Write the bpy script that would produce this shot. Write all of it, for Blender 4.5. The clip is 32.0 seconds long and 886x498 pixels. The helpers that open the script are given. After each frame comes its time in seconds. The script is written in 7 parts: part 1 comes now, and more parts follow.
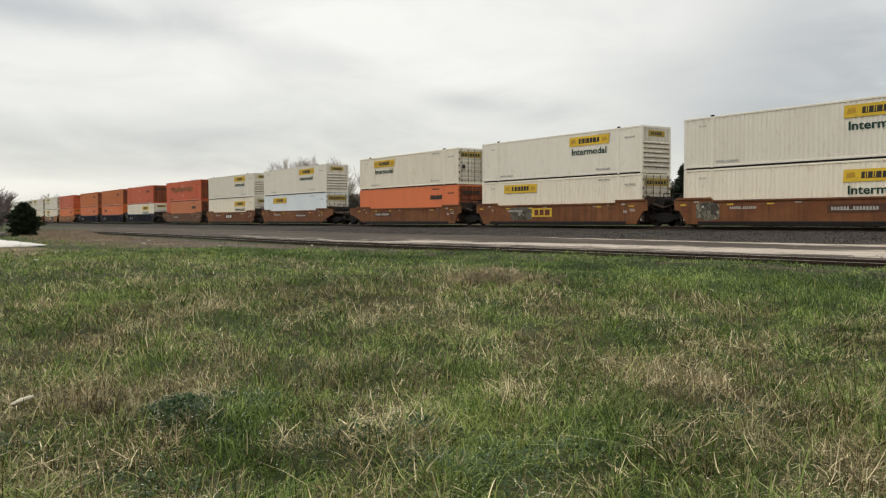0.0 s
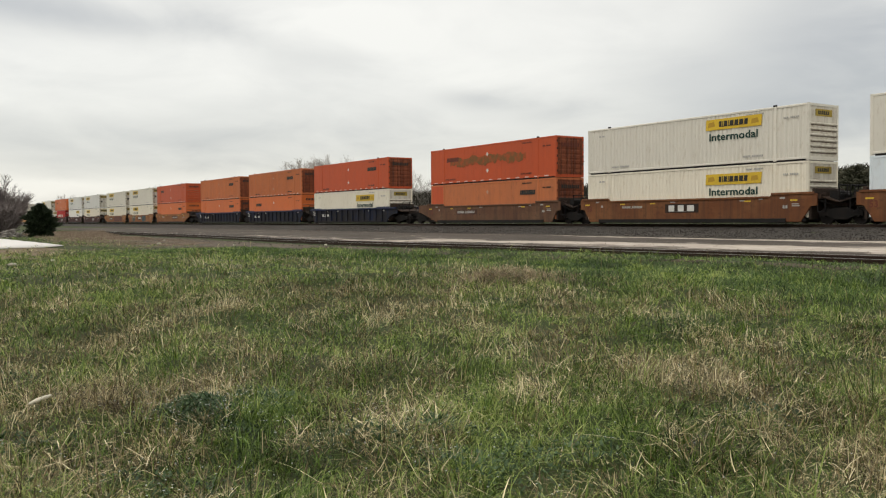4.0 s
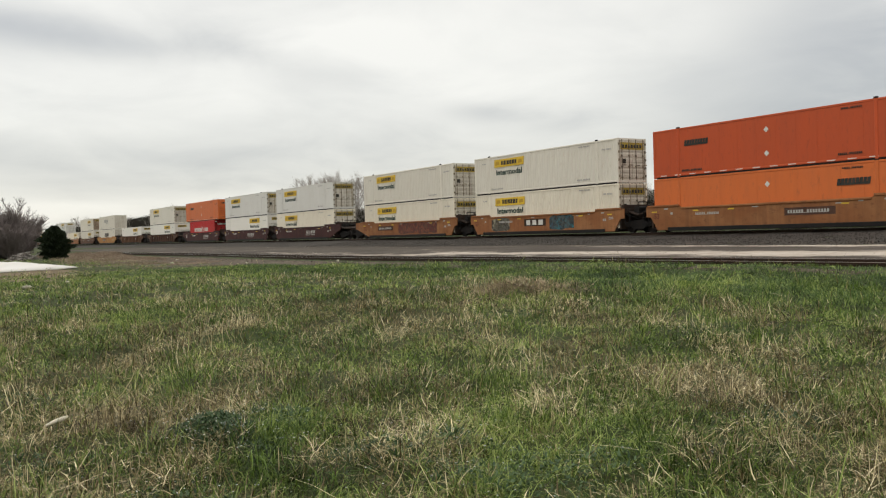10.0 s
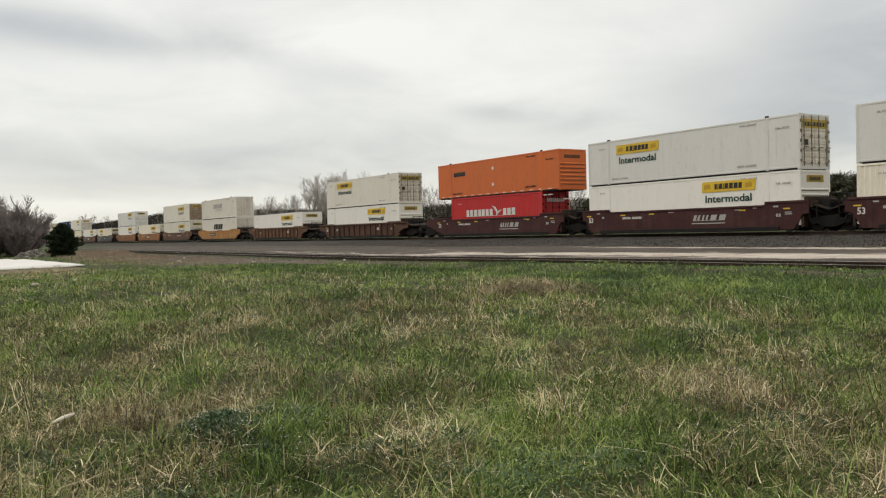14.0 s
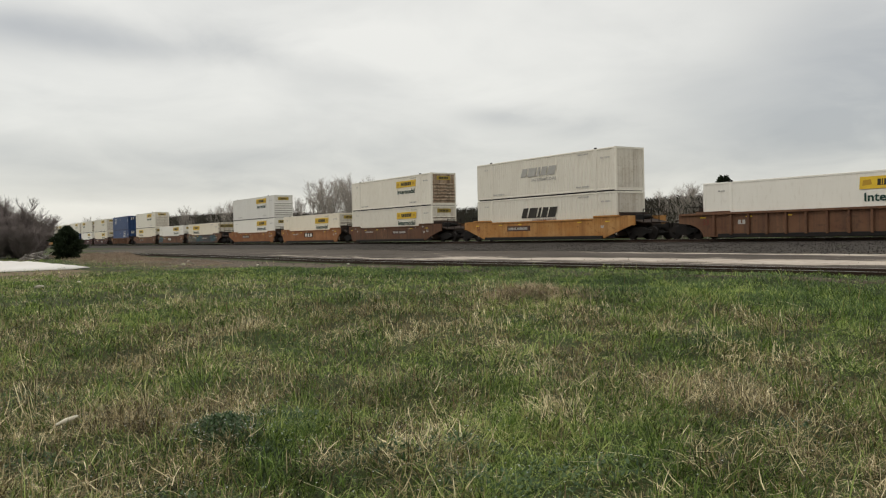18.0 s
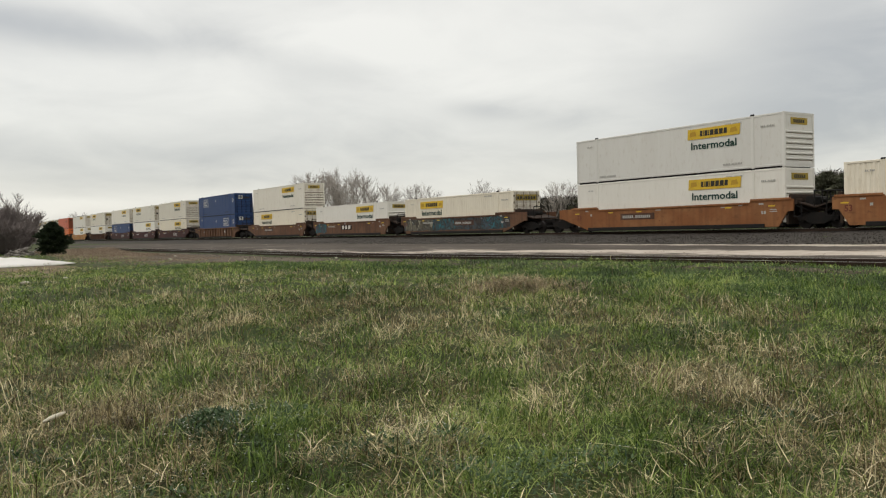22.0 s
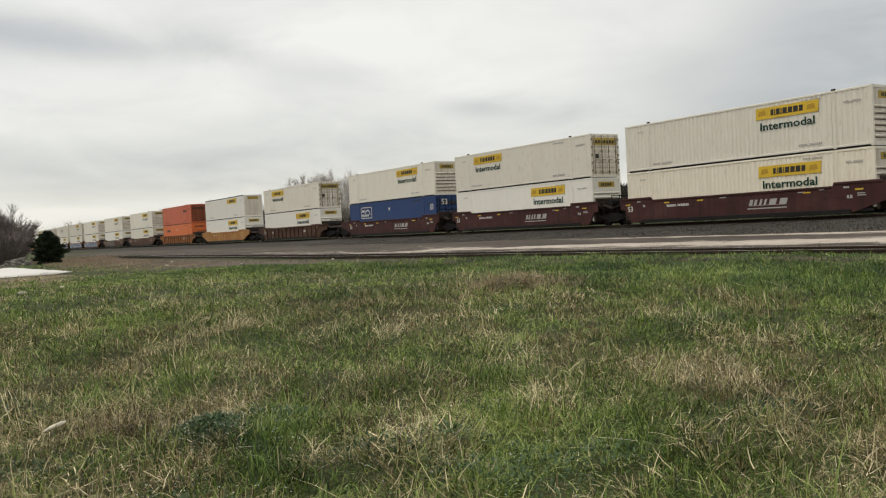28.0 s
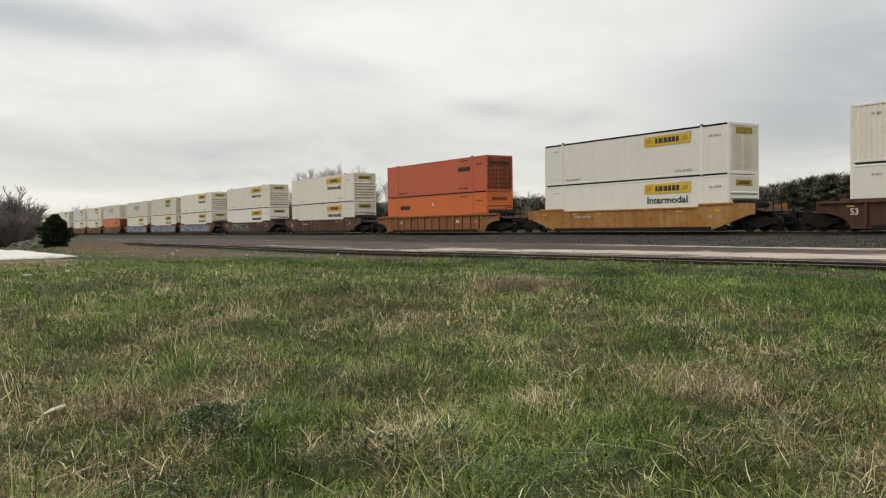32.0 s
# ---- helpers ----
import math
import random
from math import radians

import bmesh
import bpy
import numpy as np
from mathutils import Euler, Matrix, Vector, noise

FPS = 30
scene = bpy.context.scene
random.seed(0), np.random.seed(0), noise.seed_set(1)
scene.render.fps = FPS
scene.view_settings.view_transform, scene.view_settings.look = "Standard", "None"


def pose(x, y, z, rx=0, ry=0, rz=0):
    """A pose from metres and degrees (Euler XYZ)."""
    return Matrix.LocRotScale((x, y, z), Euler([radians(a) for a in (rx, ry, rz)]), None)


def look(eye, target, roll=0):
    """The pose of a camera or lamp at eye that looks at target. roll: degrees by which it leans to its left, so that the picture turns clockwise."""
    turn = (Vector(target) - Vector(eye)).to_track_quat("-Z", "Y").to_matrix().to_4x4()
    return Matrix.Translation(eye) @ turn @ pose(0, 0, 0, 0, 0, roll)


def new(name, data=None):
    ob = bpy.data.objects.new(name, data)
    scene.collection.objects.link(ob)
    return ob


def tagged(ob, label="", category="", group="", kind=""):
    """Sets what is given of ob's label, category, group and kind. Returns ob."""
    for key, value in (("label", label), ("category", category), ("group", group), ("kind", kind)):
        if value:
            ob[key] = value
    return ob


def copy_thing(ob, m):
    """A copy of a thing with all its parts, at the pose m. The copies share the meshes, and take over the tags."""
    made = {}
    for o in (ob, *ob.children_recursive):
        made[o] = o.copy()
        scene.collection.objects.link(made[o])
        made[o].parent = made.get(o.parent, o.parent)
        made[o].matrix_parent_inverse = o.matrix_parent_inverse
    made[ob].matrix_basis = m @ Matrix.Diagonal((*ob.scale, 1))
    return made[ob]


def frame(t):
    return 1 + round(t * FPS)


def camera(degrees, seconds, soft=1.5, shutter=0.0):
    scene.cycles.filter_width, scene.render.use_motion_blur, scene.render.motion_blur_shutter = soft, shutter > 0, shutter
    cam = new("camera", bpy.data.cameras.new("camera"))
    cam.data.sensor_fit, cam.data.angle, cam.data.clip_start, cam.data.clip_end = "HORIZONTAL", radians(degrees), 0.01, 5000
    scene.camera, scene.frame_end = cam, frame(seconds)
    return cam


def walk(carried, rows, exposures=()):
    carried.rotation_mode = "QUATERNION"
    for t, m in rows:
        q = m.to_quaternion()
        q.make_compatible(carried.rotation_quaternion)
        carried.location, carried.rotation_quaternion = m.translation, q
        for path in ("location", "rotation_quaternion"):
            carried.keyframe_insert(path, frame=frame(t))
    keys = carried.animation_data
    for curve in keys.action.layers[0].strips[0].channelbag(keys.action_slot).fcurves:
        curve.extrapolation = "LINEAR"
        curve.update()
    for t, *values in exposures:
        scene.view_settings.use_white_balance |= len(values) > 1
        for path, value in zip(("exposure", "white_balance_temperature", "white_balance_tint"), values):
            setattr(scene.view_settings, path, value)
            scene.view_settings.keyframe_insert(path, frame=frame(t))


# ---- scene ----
cam = camera(55.0, 32.0, soft=1.2, shutter=0.0)
EYE = (0.0, 0.0, 1.55)

# seconds, turn from north, tilt, lean (degrees): a held camera that sways
SWAY = [
    (0.0, -55.59, -1.96, -0.14), (0.5, -55.78, -2.22, -0.08), (1.0, -55.82, -2.36, -0.23), (1.5, -56.0, -2.32, -0.39),
    (2.0, -56.15, -2.22, -0.58), (2.5, -56.29, -2.11, -0.61), (3.0, -56.39, -2.07, -0.5), (3.5, -56.46, -2.06, -0.37),
    (5.5, -56.73, -1.94, -0.83), (6.0, -56.68, -1.79, -0.77), (6.5, -56.6, -1.6, -0.77), (7.0, -56.5, -1.47, -0.8),
    (7.5, -56.58, -1.48, -0.72), (8.0, -56.85, -1.61, -1.14), (8.5, -57.17, -1.51, -1.69), (9.0, -57.3, -1.32, -1.95),
    (9.5, -57.29, -1.17, -2.1), (10.0, -57.29, -1.14, -1.75), (10.5, -57.4, -1.27, -1.28), (11.0, -57.51, -1.39, -1.26),
    (11.5, -57.55, -1.4, -1.46), (12.0, -57.64, -1.25, -1.69), (12.5, -57.7, -1.18, -1.7), (13.0, -57.7, -1.16, -1.66),
    (13.5, -57.7, -1.11, -1.51), (14.0, -57.72, -1.12, -1.4), (14.5, -57.77, -1.18, -1.22), (16.5, -58.02, -0.79, -1.16),
    (17.0, -57.99, -0.69, -1.21), (17.5, -57.95, -0.7, -1.25), (18.0, -57.98, -0.82, -1.09), (18.5, -58.02, -0.92, -0.93),
    (19.0, -58.15, -0.85, -0.99), (19.5, -58.26, -0.84, -1.32), (20.0, -58.09, -1.05, -1.4), (20.5, -57.67, -1.3, -1.53),
    (21.0, -57.27, -1.44, -1.58), (21.5, -57.14, -1.4, -1.5), (22.0, -57.18, -1.3, -1.47), (22.5, -57.34, -1.2, -1.52),
    (23.0, -57.35, -1.09, -1.5), (23.5, -57.38, -1.05, -1.76), (24.0, -57.44, -1.16, -1.99), (24.5, -57.44, -1.24, -2.31),
    (25.0, -57.45, -1.27, -2.7), (25.5, -57.54, -1.39, -3.08), (27.5, -57.05, -1.5, -2.92), (28.0, -56.95, -1.41, -3.04),
    (28.5, -57.1, -1.07, -2.87), (29.0, -57.37, -0.8, -2.47), (29.5, -57.62, -0.9, -1.8), (30.0, -57.69, -1.17, -1.34),
    (30.5, -57.63, -1.36, -1.27), (31.0, -57.56, -1.33, -1.08), (31.5, -57.49, -1.34, -0.79), (32.0, -57.31, -1.42, -0.72),
]


# the picture darkens a little while the sky fills more of it
EXPOSURE = [(0, 0.0), (12, 0.0), (14.5, -0.05), (16.5, -0.3), (17.2, -0.28), (18, -0.16), (19, -0.1), (24, -0.09), (32, -0.05)]


def held(turn, tilt, lean):
    return pose(*EYE, 0, 0, -turn) @ pose(0, 0, 0, 90 + tilt) @ pose(0, 0, 0, 0, 0, lean)


walk(cam, [(t, held(a, b, c)) for t, a, b, c in SWAY], EXPOSURE)

# ---------------------------------------------------------------- world, sun
scene.view_settings.exposure = 0.0
world = bpy.data.worlds.new("overcast")
scene.world = world
world.use_nodes = True
SUN_EL, SUN_AZ = 48.0, 205.0  # behind the camera, high


def build_sky():
    nt = world.node_tree
    nt.nodes.clear()
    n, l = nt.nodes.new, nt.links.new
    out = n("ShaderNodeOutputWorld")
    add = n("ShaderNodeAddShader")
    bg1, bg2 = n("ShaderNodeBackground"), n("ShaderNodeBackground")
    sky = n("ShaderNodeTexSky")
    sky.sky_type = "NISHITA"
    sky.sun_disc = False
    sky.sun_elevation, sky.sun_rotation = radians(SUN_EL), radians(SUN_AZ)
    l(sky.outputs[0], bg1.inputs[0])
    bg1.inputs[1].default_value = 0.02
    # the cloud deck: flat layer seen from below, so it crowds together towards the horizon
    tc = n("ShaderNodeTexCoord")
    sep = n("ShaderNodeSeparateXYZ")
    l(tc.outputs["Generated"], sep.inputs[0])

    def math(op, a, b=None):
        m = n("ShaderNodeMath")
        m.operation = op
        for i, v in enumerate((a, b)):
            if v is None:
                continue
            if isinstance(v, (int, float)):
                m.inputs[i].default_value = v
            else:
                l(v, m.inputs[i])
        return m.outputs[0]

    up = math("MAXIMUM", sep.outputs[2], 0.0)
    den = math("ADD", up, 0.20)
    comb = n("ShaderNodeCombineXYZ")
    l(math("DIVIDE", sep.outputs[0], den), comb.inputs[0])
    l(math("DIVIDE", sep.outputs[1], den), comb.inputs[1])
    big, small = n("ShaderNodeTexNoise"), n("ShaderNodeTexNoise")
    for node, sc, det, ro in ((big, 0.55, 3.0, 0.5), (small, 2.0, 5.0, 0.55)):
        node.inputs["Scale"].default_value, node.inputs["Detail"].default_value = sc, det
        node.inputs["Roughness"].default_value, node.inputs["Distortion"].default_value = ro, 0.35
        l(comb.outputs[0], node.inputs["Vector"])
    mixv = math("ADD", math("MULTIPLY", big.outputs[0], 0.5), math("MULTIPLY", small.outputs[0], 0.5))
    # single clouds of the deck: bearing, height, half widths (degrees), tone
    az = math("ADD", math("MULTIPLY", math("ARCTAN2", sep.outputs[0], sep.outputs[1]), 57.2958), math("MULTIPLY", math("SUBTRACT", small.outputs[0], 0.5), 9.0))
    el = math("ADD", math("MULTIPLY", math("ARCSINE", sep.outputs[2]), 57.2958), math("MULTIPLY", math("SUBTRACT", big.outputs[0], 0.5), 4.0))
    tone = math("ADD", math("MULTIPLY", math("SUBTRACT", mixv, 0.5), 0.62), 0.02)
    for a0, e0, sa, se, k in ((-82.5, 12.9, 7, 1.3, -0.22), (-73.0, 12.4, 6, 1.0, -0.13), (-64.5, 10.8, 5, 1.0, -0.07), (-53.2, 8.3, 3.2, 0.8, -0.17), (-49.0, 7.0, 3.0, 0.8, -0.08),
                              (-31.0, 11.5, 8, 3.5, -0.19), (-32.0, 6.5, 9, 3.5, -0.18), (-40.0, 5.2, 6, 2.2, -0.03), (-41.5, 12.6, 4, 1.5, 0.05), (-80.0, 5.4, 11, 1.5, -0.13), (-66.0, 6.4, 9, 1.3, -0.09),
                              (-60.0, 4.4, 16, 1.5, -0.07), (-76.0, 3.8, 8, 0.9, -0.07), (-80.0, 2.7, 12, 0.5, 0.07), (-60.0, 12.6, 12, 2.2, 0.09), (-79.0, 9.6, 10, 1.5, 0.04)):
        u = math("DIVIDE", math("SUBTRACT", az, a0), sa)
        w = math("DIVIDE", math("SUBTRACT", el, e0), se)
        g = math("EXPONENT", math("MULTIPLY", math("ADD", math("MULTIPLY", u, u), math("MULTIPLY", w, w)), -1.0))
        tone = math("ADD", tone, math("MULTIPLY", g, k))
    ramp = n("ShaderNodeValToRGB")
    els = ramp.color_ramp.elements
    els[0].position, els[0].color = 0.28, (0.475, 0.478, 0.472, 1)
    els[1].position, els[1].color = 0.62, (0.885, 0.865, 0.80, 1)
    mid = ramp.color_ramp.elements.new(0.46)
    mid.color = (0.712, 0.70, 0.655, 1)
    l(math("ADD", tone, 0.5), ramp.inputs[0])
    # an overcast sky is brighter overhead than low down
    gain = math("ADD", 0.94, math("MULTIPLY", math("POWER", up, 2.0), 1.35))
    tint = n("ShaderNodeVectorMath")
    tint.operation = "SCALE"
    l(ramp.outputs[0], tint.inputs[0])
    l(gain, tint.inputs["Scale"])
    l(tint.outputs[0], bg2.inputs[0])
    bg2.inputs[1].default_value = 1.0
    l(bg1.outputs[0], add.inputs[0])
    l(bg2.outputs[0], add.inputs[1])
    l(add.outputs[0], out.inputs[0])


build_sky()
sun = new("sun", bpy.data.lights.new("sun", "SUN"))
sun.data.energy, sun.data.angle, sun.data.color = 0.5, radians(25), (1.0, 0.96, 0.9)
a_, e_ = radians(SUN_AZ), radians(SUN_EL)
sun.matrix_world = look((60 * math.sin(a_) * math.cos(e_), 60 * math.cos(a_) * math.cos(e_), 60 * math.sin(e_)), (0, 0, 0))

# ---------------------------------------------------------------- materials


def material(name, base, second=None, rough=0.7, metal=0.0, scale=1.0, amount=0.5, grain=None, bump=0.0,
             stretch=(1, 1, 1), per_object=0.0, third=None, island=0.0, gloss=0.2, streak=None, streak_amount=0.6):
    """Two scales of variation between base, second and third; grain is the scale of the fine relief."""
    m = bpy.data.materials.new(name)
    m.use_nodes = True
    nt = m.node_tree
    n, l = nt.nodes.new, nt.links.new
    bsdf = nt.nodes["Principled BSDF"]
    bsdf.inputs["Roughness"].default_value, bsdf.inputs["Metallic"].default_value = rough, metal
    bsdf.inputs["Specular IOR Level"].default_value = gloss
    tc, mp = n("ShaderNodeTexCoord"), n("ShaderNodeMapping")
    mp.inputs["Scale"].default_value = stretch
    l(tc.outputs["Object"], mp.inputs[0])
    info = n("ShaderNodeObjectInfo")
    shift = n("ShaderNodeVectorMath")
    shift.operation = "ADD"
    sc = n("ShaderNodeMath")
    sc.operation = "MULTIPLY"
    sc.inputs[1].default_value = 37.0 if per_object else 0.0
    l(info.outputs["Random"], sc.inputs[0])
    l(mp.outputs[0], shift.inputs[0])
    l(sc.outputs[0], shift.inputs[1])

    def tex(s, det, ro=0.55):
        t = n("ShaderNodeTexNoise")
        t.inputs["Scale"].default_value, t.inputs["Detail"].default_value, t.inputs["Roughness"].default_value = s, det, ro
        l(shift.outputs[0], t.inputs["Vector"])
        return t.outputs[0]

    def ramp(v, a, b):
        r = n("ShaderNodeMapRange")
        r.inputs[1].default_value, r.inputs[2].default_value = a, b
        l(v, r.inputs[0])
        return r.outputs[0]

    def mix(f, a, b):
        x = n("ShaderNodeMix")
        x.data_type = "RGBA"
        for i, v in ((0, f), (6, a), (7, b)):
            if isinstance(v, (int, float)):
                x.inputs[i].default_value = v
            elif isinstance(v, tuple):
                x.inputs[i].default_value = (*v, 1)
            else:
                l(v, x.inputs[i])
        return x.outputs[2]

    col = base
    if second:
        f = n("ShaderNodeMath")
        f.operation = "MULTIPLY"
        l(ramp(tex(scale, 6.0), 0.42, 0.68), f.inputs[0])
        f.inputs[1].default_value = amount
        col = mix(f.outputs[0], base, second)
    if third:
        f = n("ShaderNodeMath")
        f.operation = "MULTIPLY"
        l(ramp(tex(scale * 6.3, 5.0, 0.65), 0.55, 0.72), f.inputs[0])
        f.inputs[1].default_value = amount
        col = mix(f.outputs[0], col, third)
    if streak:
        # dirt washed down a wall
        mq, sh = n("ShaderNodeMapping"), n("ShaderNodeVectorMath")
        mq.inputs["Scale"].default_value = (3.2, 3.2, 0.16)
        l(tc.outputs["Object"], mq.inputs[0])
        sh.operation = "ADD"
        l(mq.outputs[0], sh.inputs[0])
        l(sc.outputs[0], sh.inputs[1])
        t = n("ShaderNodeTexNoise")
        t.inputs["Scale"].default_value, t.inputs["Detail"].default_value, t.inputs["Roughness"].default_value = 1.0, 7.0, 0.62
        l(sh.outputs[0], t.inputs["Vector"])
        f = n("ShaderNodeMath")
        f.operation = "MULTIPLY"
        l(ramp(t.outputs[0], 0.44, 0.70), f.inputs[0])
        f.inputs[1].default_value = streak_amount
        col = mix(f.outputs[0], col, streak)
    if per_object or island:
        hsv = n("ShaderNodeHueSaturation")
        r = n("ShaderNodeMapRange")
        w = per_object or island
        r.inputs[3].default_value, r.inputs[4].default_value = 1 - w, 1 + w
        if island:
            geo = n("ShaderNodeNewGeometry")
            l(geo.outputs["Random Per Island"], r.inputs[0])
        else:
            l(info.outputs["Random"], r.inputs[0])
        l(r.outputs[0], hsv.inputs["Value"])
        if isinstance(col, tuple):
            hsv.inputs["Color"].default_value = (*col, 1)
        else:
            l(col, hsv.inputs["Color"])
        col = hsv.outputs[0]
    if isinstance(col, tuple):
        bsdf.inputs["Base Color"].default_value = (*col, 1)
    else:
        l(col, bsdf.inputs["Base Color"])
    if bump:
        b = n("ShaderNodeBump")
        b.inputs["Strength"].default_value, b.inputs["Distance"].default_value = 0.6, bump
        l(tex(grain or scale * 8, 4.0), b.inputs["Height"])
        l(b.outputs[0], bsdf.inputs["Normal"])
    return m


GRIME = (1.0, 1.0, 0.35)  # marks run down a wall
M = {}


def paints():
    def paint(key, base, second, third, amount=0.55, rough=0.5, scale=0.8, per_object=0.06, washed=0.15):
        M[key] = material(key, base, second, rough, 0.0, scale, amount, 5.0, 0.004, GRIME, per_object, third, streak=third, streak_amount=washed)
    paint("white_paint", (0.685, 0.645, 0.555), (0.62, 0.575, 0.485), (0.45, 0.37, 0.27), 0.42, washed=0.09)
    M["olive_overpaint"] = material("olive_overpaint", (0.17, 0.085, 0.030), (0.36, 0.075, 0.024), 0.7, 0, 2.6, 1.0, third=(0.10, 0.07, 0.03))
    paint("cream_paint", (0.735, 0.675, 0.55), (0.67, 0.605, 0.485), (0.48, 0.39, 0.27), 0.42, washed=0.10)
    paint("cool_white_paint", (0.72, 0.69, 0.62), (0.66, 0.63, 0.56), (0.50, 0.45, 0.36), 0.35, washed=0.08)
    paint("grey_white_paint", (0.60, 0.585, 0.54), (0.55, 0.53, 0.485), (0.42, 0.37, 0.30), 0.42, washed=0.09)
    paint("ice_white_paint", (0.64, 0.69, 0.71), (0.58, 0.63, 0.65), (0.47, 0.47, 0.44), 0.4)
    paint("salmon_paint", (0.47, 0.105, 0.048), (0.40, 0.10, 0.05), (0.28, 0.08, 0.04), 0.5)
    paint("coral_paint", (0.62, 0.165, 0.062), (0.54, 0.15, 0.06), (0.36, 0.11, 0.05), 0.45)
    paint("orange_paint", (0.57, 0.138, 0.034), (0.49, 0.128, 0.040), (0.32, 0.098, 0.04), 0.5)
    paint("faded_orange_paint", (0.50, 0.155, 0.055), (0.41, 0.135, 0.055), (0.27, 0.10, 0.048), 0.65, washed=0.3)
    paint("red_orange_paint", (0.475, 0.080, 0.024), (0.40, 0.075, 0.028), (0.26, 0.055, 0.024), 0.52)
    paint("blue_paint", (0.017, 0.045, 0.135), (0.022, 0.05, 0.12), (0.05, 0.06, 0.10), 0.5)
    paint("red_paint", (0.46, 0.03, 0.03), (0.40, 0.04, 0.035), (0.28, 0.04, 0.03), 0.4)
    def worn(key, base, faded, rust, dirt, amount=0.85, scale=0.5, washed=0.6):
        M[key] = material(key, base, faded, 0.75, 0.0, scale, amount, 6.0, 0.006, (1, 1, 1.6), 0.08, rust, streak=dirt, streak_amount=washed)
    worn("rust_brown_paint", (0.145, 0.054, 0.021), (0.205, 0.088, 0.034), (0.085, 0.036, 0.020), (0.050, 0.027, 0.018))
    worn("dull_brown_paint", (0.118, 0.056, 0.031), (0.172, 0.094, 0.052), (0.070, 0.038, 0.026), (0.042, 0.029, 0.022))
    worn("tan_brown_paint", (0.230, 0.090, 0.033), (0.300, 0.142, 0.060), (0.150, 0.062, 0.026), (0.110, 0.048, 0.022), washed=0.45)
    worn("golden_paint", (0.36, 0.165, 0.045), (0.44, 0.25, 0.095), (0.18, 0.075, 0.026), (0.15, 0.065, 0.024), washed=0.55)
    worn("maroon_paint", (0.053, 0.0185, 0.0165), (0.080, 0.034, 0.029), (0.034, 0.013, 0.012), (0.024, 0.013, 0.012), washed=0.7)
    worn("dark_brown_paint", (0.078, 0.038, 0.025), (0.120, 0.066, 0.042), (0.045, 0.026, 0.020), (0.026, 0.018, 0.015))
    worn("navy_paint", (0.014, 0.014, 0.017), (0.013, 0.019, 0.045), (0.034, 0.026, 0.021), (0.030, 0.024, 0.021), 1.0, 0.6, 0.8)
    # container ends: dirt and rust streaks over a base darkened for the end's shade
    worn("dirty_shaded_white_paint", (0.61, 0.57, 0.49), (0.50, 0.45, 0.365), (0.33, 0.25, 0.17), (0.20, 0.135, 0.085), 0.7, 0.8, 0.42)
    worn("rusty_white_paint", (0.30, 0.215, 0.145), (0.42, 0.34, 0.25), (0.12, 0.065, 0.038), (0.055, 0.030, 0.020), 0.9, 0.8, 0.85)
    # doors of orange containers, dirt streaks and the end's shade in one colour
    worn("dirty_shaded_orange_paint", (0.200, 0.056, 0.026), (0.270, 0.080, 0.035), (0.080, 0.032, 0.020), (0.035, 0.020, 0.015), washed=0.85)
    paint("grimy_paint", (0.030, 0.020, 0.015), (0.045, 0.027, 0.018), (0.016, 0.013, 0.011), 0.9, 0.85, 0.8)
    paint("blue_chord_paint", (0.018, 0.027, 0.078), (0.022, 0.026, 0.05), (0.05, 0.045, 0.04), 0.8, 0.6, 0.5)
    paint("door_seal_paint", (0.19, 0.155, 0.105), (0.29, 0.25, 0.19), (0.07, 0.055, 0.04), 0.8, 0.8, per_object=0.35)
    M["dull_yellow_paint"] = material("dull_yellow_paint", (0.36, 0.26, 0.045), (0.24, 0.17, 0.04), 0.7, 0, 1.5, 0.7, third=(0.12, 0.09, 0.05), per_object=0.15)
    M["yellow_paint"] = material("yellow_paint", (0.62, 0.41, 0.035), (0.46, 0.30, 0.035), 0.55, 0, 1.3, 0.5, third=(0.3, 0.22, 0.06), per_object=0.07)
    M["green_ink"] = material("green_ink", (0.010, 0.042, 0.032), (0.02, 0.045, 0.036), 0.6, 0, 2.0, 0.5)
    M["dark_ink"] = material("dark_ink", (0.030, 0.027, 0.022), (0.055, 0.048, 0.036), 0.6, 0, 2.0, 0.5)
    M["brown_ink"] = material("brown_ink", (0.13, 0.035, 0.02), (0.09, 0.03, 0.02), 0.6, 0, 2.0, 0.5)
    M["amber_ink"] = material("amber_ink", (0.42, 0.25, 0.03), (0.3, 0.18, 0.03), 0.6, 0, 2.0, 0.5)
    M["white_ink"] = material("white_ink", (0.62, 0.6, 0.55), (0.45, 0.42, 0.36), 0.6, 0, 2.0, 0.6)
    M["grey_ink"] = material("grey_ink", (0.34, 0.33, 0.30), (0.42, 0.4, 0.36), 0.6, 0, 2.0, 0.6)
    M["faint_ink"] = material("faint_ink", (0.40, 0.25, 0.17), (0.45, 0.2, 0.1), 0.6, 0, 2.0, 0.6)
    M["black_steel"] = material("black_steel", (0.011, 0.010, 0.010), (0.022, 0.017, 0.013), 0.65, 0.2, 2.0, 0.7, 9, 0.006)
    M["cast_steel"] = material("cast_steel", (0.010, 0.009, 0.008), (0.020, 0.014, 0.011), 0.8, 0.2, 3.0, 0.7, 12, 0.006)
    M["wheel_steel"] = material("wheel_steel", (0.017, 0.014, 0.012), (0.011, 0.009, 0.008), 0.7, 0.3, 4.0, 0.6)
    M["rail_steel"] = material("rail_steel", (0.052, 0.033, 0.024), (0.032, 0.022, 0.017), 0.7, 0.4, 3.0, 0.7)
